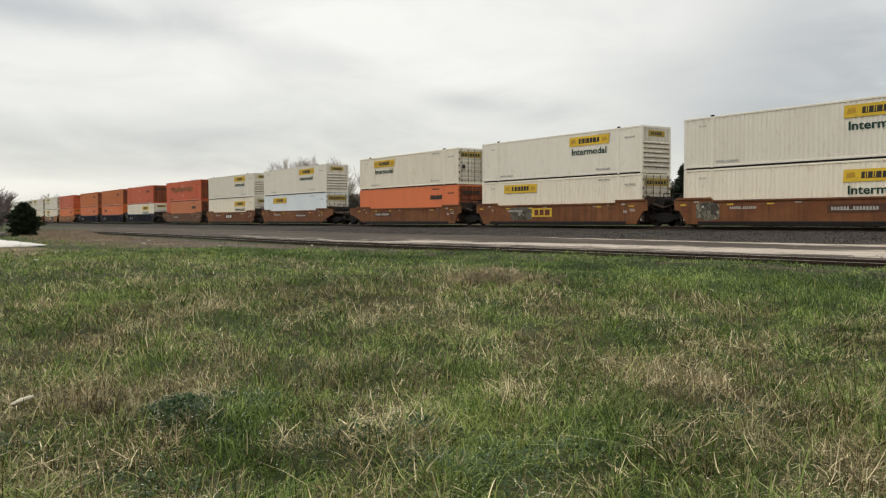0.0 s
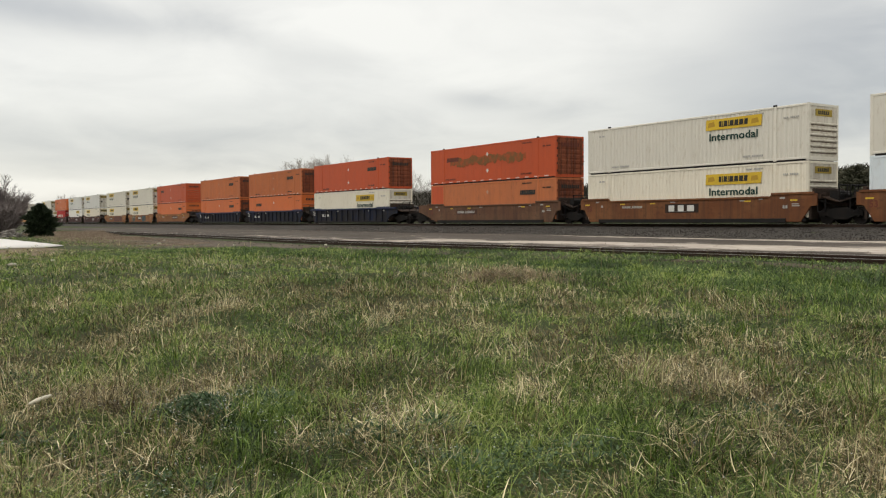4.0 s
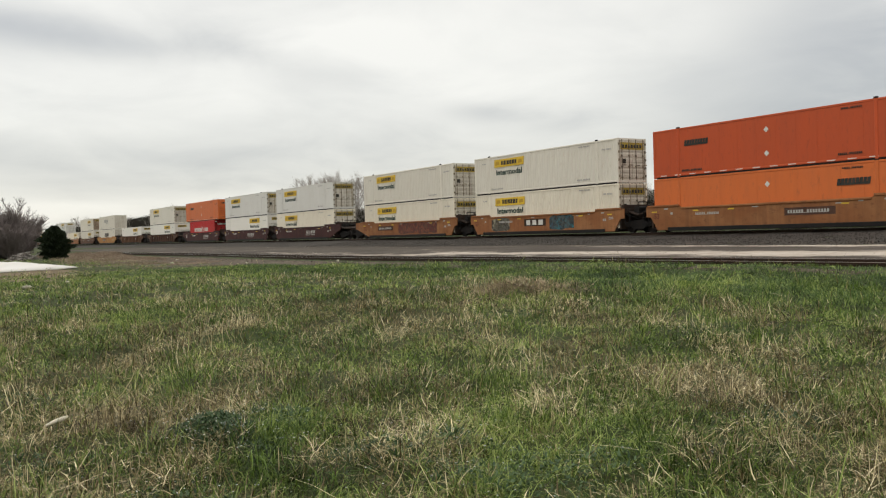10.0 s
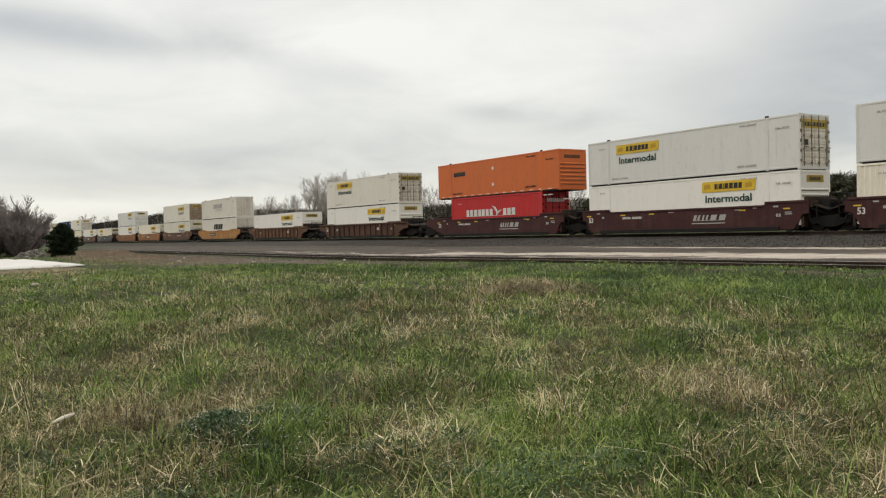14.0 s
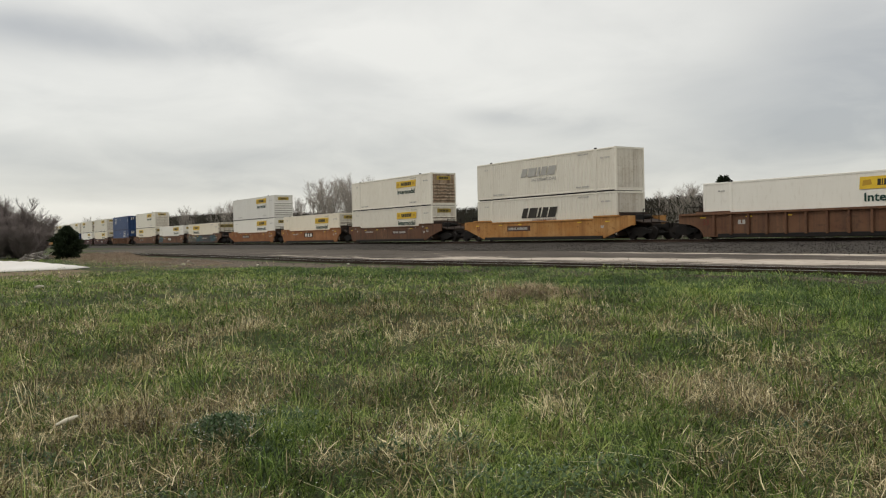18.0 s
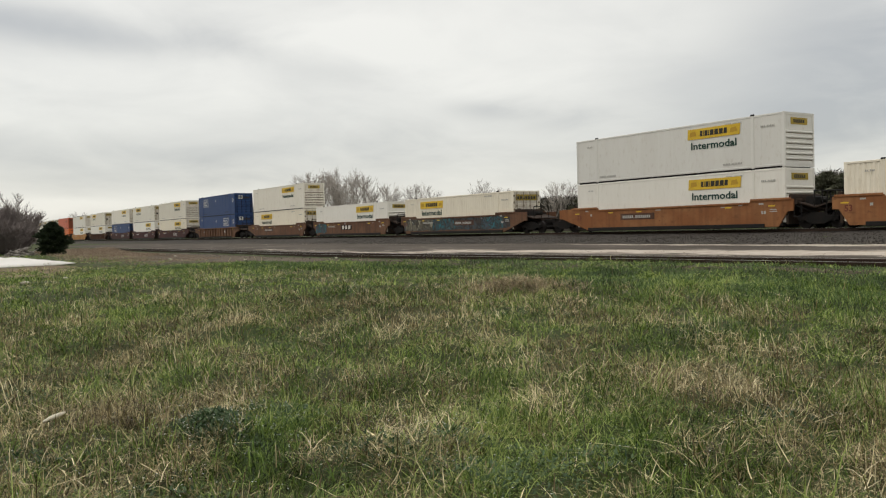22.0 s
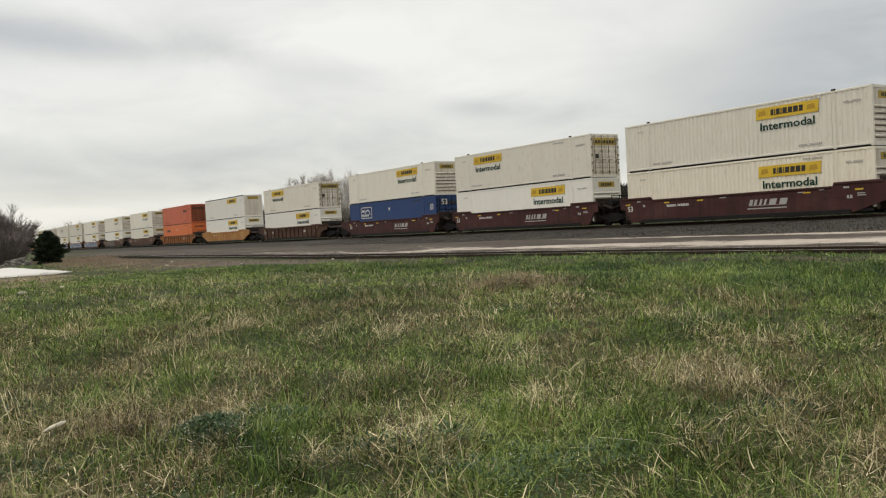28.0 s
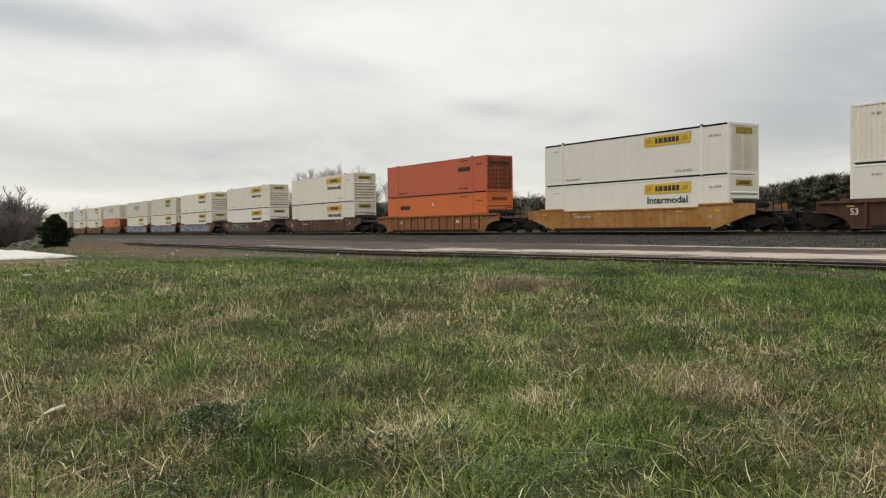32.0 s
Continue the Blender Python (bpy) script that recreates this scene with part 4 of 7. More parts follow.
M["spray_shade_paint"] = spray_material("spray_shade_paint", [(0.03, 0.03, 0.03), (0.055, 0.05, 0.05), (0.05, 0.075, 0.09), (0.04, 0.036, 0.034)], DARK)
M["spray_blue_paint"] = spray_material("spray_blue_paint", [(0.10, 0.13, 0.27), (0.30, 0.36, 0.50), (0.13, 0.15, 0.24), (0.54, 0.59, 0.66), (0.09, 0.15, 0.27)], (0.05, 0.05, 0.08))
M["spray_red_paint"] = spray_material("spray_red_paint", [(0.16, 0.038, 0.026), (0.11, 0.032, 0.024), (0.20, 0.065, 0.035), (0.14, 0.05, 0.03)], (0.07, 0.024, 0.018))


def graffiti(base, x0, x1, key, seed, proud=0.0):
    """A sprayed patch with an uneven outline."""
    rng = random.Random(seed)
    n_ = max(4, int((x1 - x0) * 2.5))
    top = [(x0 + (x1 - x0) * i / n_, 1.45 - rng.uniform(0.0, 0.16) - (0.12 if i in (0, n_) else 0)) for i in range(n_ + 1)]
    low = [(x0 + (x1 - x0) * i / n_, 0.31 + rng.uniform(0.0, 0.14) + (0.10 if i in (0, n_) else 0)) for i in range(n_ + 1)]
    part("graffiti", Geo().prism(low + top[::-1], 1, -1.4335 - proud, -1.4305), M[key], base, "sprayed graffiti letters")


def well_car(paint, left, right, ribbed=False, label="", plate=None, plate_x=8.0, spray=(), decals=True):
    base = tagged(new("well_car"), label, "railway car")
    for f in (-1, 1):
        part("side_sheet", shared(("side_sheet", left, right, f, ribbed), lambda: car_side(left, right, f, ribbed), M[paint]), None, base)
        y0, y1 = sorted((f * 1.49, f * 1.42))
        ends = (-1.6 if left == "coupler" else -0.5, LEN + (1.6 if right == "coupler" else 0.5))
        u0, u1 = sorted((f * 1.58, f * 1.42))
        part("top_chord", shared(("top_chord", f, ribbed, ends), lambda: Geo().chamfered(ends[0], u0, 1.37, ends[1], u1, 1.505, 0.02) if ribbed else Geo().chamfered(2.2, y0, 1.36, 13.95, y1, 1.475, 0.02), M["blue_chord_paint" if paint == "navy_paint" else paint]), None, base)
        # sill painted black for the shade along the car's lower edge
        part("bottom_sill", shared(("bottom_sill", f), lambda: Geo().chamfered(1.2, y0, 0.07, LEN - 1.2, y1, 0.30, 0.02), M["black_steel"]), None, base)
        if ribbed:
            for i in range(13):
                part("side_post", shared(("side_post", f), lambda: Geo().chamfered(-0.07, min(f * 1.42, f * 1.56), 0.24, 0.07, max(f * 1.42, f * 1.56), 1.38, 0.02), M[paint]), None, base, at=(0.95 + i * 1.188, 0, 0))
        for x0, x1 in ((-0.4, 2.05), (14.1, LEN + 0.4)):
            part("corner_chord", shared(("corner_chord", f, x0, ribbed), lambda: Geo().chamfered(x0, y0, 1.50, x1, y1, 1.585, 0.02) if ribbed else Geo().chamfered(x0, y0, 1.52, x1, y1, 1.645, 0.02), M["blue_chord_paint" if paint == "navy_paint" else paint]), None, base)
    part("well_floor", shared("well_floor", lambda: well_floor(), M["black_steel"]), None, base, "dark open well floor")
    for kind, x, d in ((left, 0.0, -1), (right, LEN, 1)):
        end_deck(base, "grimy_paint", x + d * 0.15, d, kind)
        if kind == "coupler":
            truck(base, x + d * 1.75)
            coupler(base, x + d * 2.0, d)
        elif d < 0:
            truck(base, x - 1.59)
    # small signs on the side
    if decals:
        for x in (-0.1, 3.1, 5.6, 12.4, 15.2):
            part("stencil", shared("stencil", lambda: Geo().box(0, -0.004, 0, 0.42, 0, 0.075), M["yellow_paint"] if paint != "navy_paint" else M["white_ink"]), None, base, at=(x, -1.435 if not ribbed else -1.437, 1.2))
        if not (plate == "small" and plate_x < 6) and not ribbed:
            marking(base, 3.3, 0.98, 1.7, 0.13, "white_ink" if paint == "maroon_paint" else "grey_ink", -1.434)
        if not ribbed and paint != "golden_paint":
            for x, z, w, h in ((13.3, 1.30, 0.25, 0.08), (14.6, 1.32, 0.3, 0.09), (15.3, 1.02, 0.4, 0.05), (15.3, 0.92, 0.45, 0.05), (0.9, 1.36, 0.3, 0.08), (1.4, 1.05, 0.16, 0.14), (12.1, 1.24, 0.35, 0.05), (7.2, 1.26, 0.4, 0.05)):
                part("stencil", shared(("stencil", w, h), lambda: Geo().box(0, -0.003, 0, w, 0, h), M["grey_ink"]), None, base, at=(x, -1.434, z))
        if ribbed:
            for x, w in ((2.0, 1.9),) if paint == "navy_paint" else ((2.3, 0.85), (11.65, 0.8)):
                marking(base, x, 0.72 if paint == "navy_paint" else 0.82, w, 0.24, "white_ink" if x > 5 or paint == "navy_paint" else "grey_ink", -1.434)
        if paint != "navy_paint":
            marking(base, 14.6, 0.82, 0.5, 0.16, "grey_ink", -1.434)
        word("53", (0.42, 0.34), M["white_ink" if paint in ("maroon_paint", "navy_paint", "dark_brown_paint") else "brown_ink"], base, 0.1, -1.44, 0.8, 0, "painted number")
    if plate == "block":
        p = part("sign_plate", shared("sign_plate", lambda: Geo().box(0, -0.006, 0, 2.5, 0, 0.52), M["grimy_paint"]), None, base, "dark sign plate", (plate_x, -1.432, 0.66))
        part("name_bar", shared("plate_name", lambda: comb([(0.28, 0.44), (0.98, 0.44), (1.68, 0.5)], 0.36, 0.0, 0.012), M["white_ink"]), None, p, "white blocks of a name", (0, -0.008, 0.08))
    elif plate == "slant":
        slanted = lambda: comb([(0, 0.2), (0.3, 0.16), (0.64, 0.13), (0.92, 0.13), (1.24, 0.42), (1.86, 0.3), (2.16, 0.14)], 0.33, 0.36)
        part("underline", shared("underline", lambda: Geo().prism([(-0.1, -0.14), (2.3, -0.14), (2.34, -0.08), (-0.08, -0.08)], 1, -0.004, 0), M["grey_ink"]), None, base, at=(plate_x, -1.434, 0.68))
        part("name_bar", shared("slanted_plate", slanted, M["grey_ink"]), None, base, "pale slanting name", (plate_x, -1.434, 0.72))
    elif plate == "amber":
        p = part("sign_plate", shared("amber_plate", lambda: Geo().box(0, -0.006, 0, 2.1, 0, 0.6), M["yellow_paint"]), None, base, "faded amber sign plate", (plate_x, -1.432, 0.62))
        part("name_bar", shared("amber_name", lambda: comb([(0.3, 0.42), (0.85, 0.42), (1.4, 0.5)], 0.4), M["brown_ink"]), None, p, at=(0, -0.008, 0.1))
    elif plate == "small":
        p = part("sign_plate", shared("small_plate", lambda: Geo().box(0, -0.006, 0, 2.9, 0, 0.4), M["dark_brown_paint"]), None, base, "dark number plate", (plate_x, -1.442 if spray else -1.432, 0.74))
        marking(p, 0.2, 0.11, 2.4, 0.17, "grey_ink", -0.004)
    for j, (x0, x1, key) in enumerate(spray):
        graffiti(base, x0, x1, key, j * 17 + int(x0 * 10), 0.002 * j)
    return base


def well_floor():
    g = Geo()
    for i in range(8):
        x = 0.9 + i * 2.05
        g.box(x - 0.2, -1.36, 0.16, x + 0.2, 1.36, 0.34)
    for s in (-1, 1):
        g.box(0.1, s * 1.3 - 0.08, 0.16, LEN - 0.1, s * 1.3 + 0.08, 0.3)
    return g


# ---------------------------------------------------------------- the train

STYLES = {
    "W_d": dict(paint="white_paint", end="doors", mark="board", at_end="l", label="off-white smooth container with yellow name board, barred doors"),
    "W_n": dict(paint="white_paint", end="nose", mark="board", at_end="r", label="off-white smooth container with yellow name board, ribbed end"),
    "V_n": dict(paint="white_paint", ribbed=True, end="nose", mark="board", at_end="r", drop=0.25, label="off-white ribbed container with low yellow board, ribbed end"),
    "W_q": dict(paint="white_paint", ribbed=True, drop=0.25, end="nose", end_paint="rusty_white_paint", mark="board", at_end="r", label="off-white ribbed container with yellow board, rusted ribbed end"),
    "G_d": dict(drop=0.19, paint="grey_white_paint", end="doors", mark="board", at_end="l", label="grey-white smooth container with yellow name board, barred doors"),
    "G_n": dict(paint="grey_white_paint", end="nose", mark="board", at_end="r", label="grey-white smooth container with yellow name board, ribbed end"),
    "C_d": dict(drop=0.14, paint="cream_paint", ribbed=True, end="doors", mark="board", at_end="l", label="cream ribbed container with yellow name board, barred doors"),
    "C_n": dict(drop=0.24, paint="cream_paint", ribbed=True, end="nose", mark="board", at_end="r", label="cream ribbed container with yellow name board, ribbed end"),
    "R_d": dict(paint="white_paint", ribbed=True, end="doors", mark="board", at_end="l", label="off-white ribbed container with yellow name board, barred doors"),
    "R_n": dict(paint="white_paint", ribbed=True, end="nose", mark="board", at_end="r", label="off-white ribbed container with yellow name board, ribbed end"),
    "N_n": dict(paint="cool_white_paint", end="nose", mark="board", at_end="r", label="clean white container with yellow name board, ribbed end"),
    "N_d": dict(paint="ice_white_paint", end="doors", mark="board_only", at_end="l", label="pale bluish-white container with yellow board, barred doors"),
    "C_l": dict(paint="cream_paint", ribbed=True, end="doors", mark="board_only", at_end="l", label="cream ribbed container with plain yellow board, barred doors"),
    "P_n": dict(paint="cool_white_paint", end="plain", mark="board_only", at_end="r", rail="black_steel", label="white container with black top edge and yellow board"),
    "S_f": dict(paint="white_paint", ribbed=True, end="plain", mark="faint_slant", label="white container with faded slanting name, stained end"),
    "B_r": dict(paint="blue_paint", end="doors", mark="window_r", label="dark blue container, white framed sign near one end"),
    "S_p": dict(paint="white_paint", end="plain", ribbed=True, mark="slant", label="white container with dark slanting name, stained end"),
    "O_n": dict(paint="orange_paint", end="nose", mark="bar", at_end="l", label="orange container with dark name bar, ribbed end"),
    "O_r": dict(paint="orange_paint", end="doors", mark="bar", at_end="r", label="orange container with dark name bar, barred doors"),
    "O_k": dict(paint="orange_paint", end="nose", mark="bar", at_end="r", label="orange container with dark name bar, ribbed closed end"),
    "F_r": dict(paint="faded_orange_paint", ribbed=True, end="doors", mark="bar", at_end="r", label="faded orange ribbed container with dark name bar"),
    "F_p": dict(paint="faded_orange_paint", end="doors", mark="bar", at_end="r", panel="red_orange_paint", label="faded salmon container with one bright red-orange panel"),
    "D_r": dict(paint="red_orange_paint", end="doors", mark="bar", at_end="r", label="red-orange container with dark name bar, barred doors"),
    "K_r": dict(paint="coral_paint", end="doors", mark="bar", at_end="r", label="bright coral-orange container with dark name bar, barred doors"),
    "M_r": dict(paint="salmon_paint", end="doors", mark="bar", at_end="r", label="faded red-orange container with dark name bar, barred doors"),
    "D_l": dict(paint="red_orange_paint", end="nose", mark="bar", at_end="l", label="red-orange container with dark name bar, ribbed end"),
    "D_w": dict(paint="red_orange_paint", end="doors", mark="wide_bar", ink="brown_ink", label="red-orange container with a long brown name"),
    "B_w": dict(paint="blue_paint", end="doors", mark="window", label="dark blue container with white framed sign and number"),
    "H_4": dict(paint="red_paint", ribbed=True, end="doors", mark="script", ink="white_ink", length=12.192, label="short bright red ribbed container"),
}
# paints of the cars; kinds of car: paint, ribbed sides, sign, its place along the side
BR, DU, TA, GO, MA, DB, NA = "rust_brown_paint", "dull_brown_paint", "tan_brown_paint", "golden_paint", "maroon_paint", "dark_brown_paint", "navy_paint"
CARS = {
    "rust_small_90": (BR, 0, "small", 9.0),
    "rust_amber_60": (BR, 0, "amber", 6.0),
    "rust_small_30": (BR, 0, "small", 3.0),
    "rust_block_68": (BR, 0, "block", 6.8),
    "dull_small_40": (DU, 0, "small", 4.0),
    "navy_ribbed": (NA, 1, None, 0),
    "tan_small_92": (TA, 0, "small", 9.2),
    "tan_block_64": (TA, 0, "block", 6.4),
    "tan_small_30": (TA, 0, "small", 3.0),
    "maroon_slant_91": (MA, 0, "slant", 9.1),
    "dark_ribbed": (DB, 1, None, 0),
    "dull_ribbed": (DU, 1, None, 0),
    "gold_small_42": (GO, 0, "small", 4.2),
    "dull_small_90": (DU, 0, "small", 9.0),
    "tan_block_68": (TA, 0, "block", 6.8),
    "tan_small_42": (TA, 0, "small", 4.2),
    "dull_small_82": (DU, 0, "small", 8.2),
    "dull_block_64": (DU, 0, "block", 6.4),
    "gold": (GO, 0, None, 0),
    "tan_ribbed": (TA, 1, None, 0),
    "dark": (DB, 0, None, 0),
    "rust": (BR, 0, None, 0),
}
# from the head of the stretch backwards: what joins the unit to the next one, its car, its lower and its upper container
UNITS = [
    ("joint", "rust_small_90", "C_n", "W_n"),
    ("joint", "rust_small_90", "C_n", "R_n"),
    ("joint", "rust_amber_60", "C_l", "W_n"),
    ("coupler", "rust_small_30", "K_r", "C_d"),
    ("joint", "rust_small_90", "N_d", "W_n"),
    ("joint", "rust_block_68", "C_n", "R_n"),
    ("coupler", "dull_small_40", "F_p", "D_w"),
    ("joint", "navy_ribbed", "C_n", "D_r"),
    ("joint", "navy_ribbed", "O_n", "F_r"),
    ("coupler", "navy_ribbed", "O_r", "F_r"),
    ("joint", "tan_small_92", "O_k", "D_l"),
    ("joint", "tan_block_64", "C_d", "R_d"),
    ("coupler", "tan_small_30", "C_d", "R_d"),
    ("joint", "maroon_slant_91", "C_d", "G_d"),
    ("joint", "maroon_slant_91", "N_n", "G_d"),
    ("coupler", "maroon_slant_91", "H_4", "O_n"),
    ("coupler", "dark_ribbed", "N_n", "W_d"),
    ("coupler", "dull_ribbed", "N_n", None),
    ("coupler", "gold_small_42", "S_p", "S_f"),
    ("joint", "dull_small_90", "V_n", "W_q"),
    ("joint", "tan_block_68", "C_n", None),
    ("coupler", "tan_small_42", "N_n", "G_n"),
    ("joint", "dull_small_82", "C_d", None),
    ("joint", "dull_block_64", "N_n", None),
    ("coupler", "dull_small_40", "C_d", "W_n"),
    ("coupler", "dull_ribbed", "B_r", "B_w"),
    ("joint", "maroon_slant_91", "C_n", "R_n"),
    ("joint", "maroon_slant_91", "N_n", "W_d"),
    ("coupler", "maroon_slant_91", "B_w", "W_n"),
    ("coupler", "dark_ribbed", "N_n", "R_d"),
    ("coupler", "gold", "N_n", "P_n"),
    ("coupler", "tan_ribbed", "O_n", "M_r"),
    ("coupler", "dark", "W_n", "W_n"),
    ("coupler", "dark", "N_n", "W_n"),
    ("joint", "rust", "W_n", "W_n"),
    ("joint", "rust", "W_n", "R_n"),
    ("coupler", "rust", "W_n", "S_f"),
    ("joint", "rust", "O_r", "S_f"),
    ("joint", "rust", "C_n", "W_n"),
    ("coupler", "rust", "N_n", "G_n"),
    ("joint", "dark", "C_n", "W_n"),
    ("joint", "dark", "W_n", "W_d"),
    ("coupler", "dark", "C_n", "W_n"),
    ("joint", "dark", "N_n", "W_n"),
    ("joint", "dark", "C_n", "W_n"),
    ("coupler", "dark", "W_n", "W_d"),
    ("joint", "dark", "C_n", "W_n"),
    ("joint", "dark", "W_n", "W_n"),
]
# sprayed patches by unit
SPRAY = {
    1: ((1.0, 2.6, "spray_grey_paint"),),
    2: ((3.6, 6.0, "spray_grey_paint"),),
    11: ((2.3, 4.6, "spray_grey_paint"), (9.3, 11.9, "spray_teal_paint")),
    12: ((6.9, 13.6, "spray_red_paint"),),
    22: ((0.05, 15.9, "spray_shade_paint"), (0.3, 5.1, "spray_grey_paint"), (4.9, 8.4, "spray_teal_paint"), (12.2, 15.0, "spray_teal_paint")),
    23: ((0.1, 2.9, "spray_teal_paint"),),
    33: ((2.0, 9.0, "spray_grey_paint"),),
    34: ((0.2, 15.0, "spray_blue_paint"),),
    35: ((0.2, 16.0, "spray_blue_paint"),),
    36: ((0.2, 16.0, "spray_blue_paint"),),
    37: ((3.2, 9.0, "spray_grey_paint"),),
}
SHARED, COUPLED = 19.348, 23.352   # from load to load over a shared truck, over a pair of couplers


def unit_places():
    """Where each load begins at 0 s; the couplers are stretched here and pressed there."""
    x, places = -13.485, []
    for i, unit in enumerate(UNITS):
        places.append(x + float(np.interp(i, (0, 6, 7, 8, 9, 10, 11, 13, 16, 17, 20, 21, 22, 23, 26, 29, 33, 47), (-0.05, 0.08, 0.0, -0.15, -0.37, -0.45, -0.3, -0.2, 0.12, 0.2, 0.18, 0.1, 0.1, -0.05, -0.24, -0.2, -0.1, 0.0))))
        x -= SHARED if unit[0] == "joint" else COUPLED
    return places


CAR_LABEL = {DU: "dull brown weathered well car", BR: "rust-brown deep well car, worn steel", TA: "orange-brown deep well car, weathered", GO: "golden-yellow well car, black lower edge",
             MA: "dark maroon well car with pale slanting name", DB: "dark brown grimy well car", NA: "navy blue well car, faded and rust-stained"}


def run(t):
    """How far the train has come at t seconds."""
    return 17.8973 * t + 0.0749 * t * t / 2 - 0.3848 * t ** 3 / 1000


TRAIN = []
PROTOS = {}
Y0, Z0 = TRACK_Y, RAIL_Z


def load(style, x, z):
    at = pose(x, Y0, z)
    if style not in PROTOS:
        PROTOS[style] = container(style, **STYLES[style])
        PROTOS[style].matrix_basis = at
        ob = PROTOS[style]
    else:
        ob = copy_thing(PROTOS[style], at)
    ob["group"] = "containers on the train"
    TRAIN.append(ob)
    return ob


def build_train():
    right = "coupler"
    for i, (x, (left, kind, lower, upper)) in enumerate(zip(unit_places(), UNITS)):
        (paint, ribbed, plate, plate_x), spray = CARS[kind], SPRAY.get(i, ())
        label = CAR_LABEL[paint] + (", ribbed sides" if ribbed else "") + (", sprayed with graffiti" if spray else "")
        car = well_car(paint, left, right, bool(ribbed), label, plate, plate_x, spray=spray)
        car["group"] = "well cars of the train"
        right = left
        car.matrix_basis = pose(x, Y0, Z0)
        TRAIN.append(car)
        shift = (LEN - 12.192) / 2 if lower == "H_4" else 0
        load(lower, x + shift, Z0 + 0.342)
        if upper:
            load(upper, x, Z0 + 0.342 + HGT + 0.036)


build_train()


# ---------------------------------------------------------------- behind the train


def bare_tree_meshes(seed, height, spread, limbs=12, twig=0.011, thick=0.13):
    """A leafless tree: trunk and limbs in one mesh, fine upright twigs in another."""
    rng = random.Random(seed)
    wood, fine = Geo(), Geo()

    def strand(g, p, d, ln, r0, r1, steps, rise, k):
        """A bent tapering branch; gives its points."""
        pts = [p]
        for i in range(steps):
            q = p + d * (ln / steps)
            f = lambda t: r0 + (r1 - r0) * t / steps
            g.tube(p, q, f(i), f(i + 1), k, caps=False)
            p = q
            pts.append(p)
            d = (d + Vector((rng.gauss(0, 0.14), rng.gauss(0, 0.14), rise))).normalized()
        return pts, d

    def along(pts, t):
        i = min(int(t * (len(pts) - 1)), len(pts) - 2)
        return pts[i].lerp(pts[i + 1], t * (len(pts) - 1) - i)

    def inside(p, slack=1.0):
        """Within the rounded crown."""
        a, c = height * 0.40 * slack, height * 0.46 * slack
        return (p.x * p.x + p.y * p.y) / (a * a) + (p.z - height * 0.54) ** 2 / (c * c) < 1

    trunk, _ = strand(wood, Vector((0, 0, -0.2)), Vector((rng.gauss(0, 0.06), rng.gauss(0, 0.06), 1)).normalized(), height * 0.55, thick, thick * 0.45, 6, 0.05, 6)
    turn = rng.uniform(0, 6.28)
    for i in range(limbs):
        turn += 2.4 + rng.gauss(0, 0.3)
        t = 0.08 + 0.80 * i / limbs
        lean = spread * (0.95 - 0.6 * i / limbs) * rng.uniform(0.8, 1.2)
        d = Vector((math.cos(turn) * lean, math.sin(turn) * lean, 1)).normalized()
        ln = height * rng.uniform(0.60, 0.78) * (1.08 - 0.36 * i / limbs)
        pts, _ = strand(wood, along(trunk, t), d, ln, thick * 0.5, 0.022, 8, 0.05, 4)
        for _ in range(14):
            u = rng.uniform(0.2, 1.0)
            o = along(pts, u)
            a = rng.uniform(0, 6.28)
            d2 = (d + Vector((math.cos(a), math.sin(a), 0.25)) * rng.uniform(0.45, 1.0)).normalized()
            p2, _ = strand(fine, o, d2, ln * rng.uniform(0.18, 0.36) * (1.25 - 0.5 * u), 0.022, 0.011, 3, 0.10, 3)
            for _ in range(9):
                v = rng.uniform(0.1, 1.0)
                a = rng.uniform(0, 6.28)
                d3 = (d2 + Vector((math.cos(a), math.sin(a), 0.45)) * rng.uniform(0.3, 0.95)).normalized()
                s = along(p2, v)
                if inside(s, 1.08):
                    strand(fine, s, d3, height * rng.uniform(0.04, 0.10), twig * 1.1, twig * 0.6, 1, 0.12, 3)
    top = max(v[2] for v in wood.v + fine.v)
    k = height / top
    for g in (wood, fine):
        g.v = [(x * k, y * k, z * k) for x, y, z in g.v]
    return wood, fine


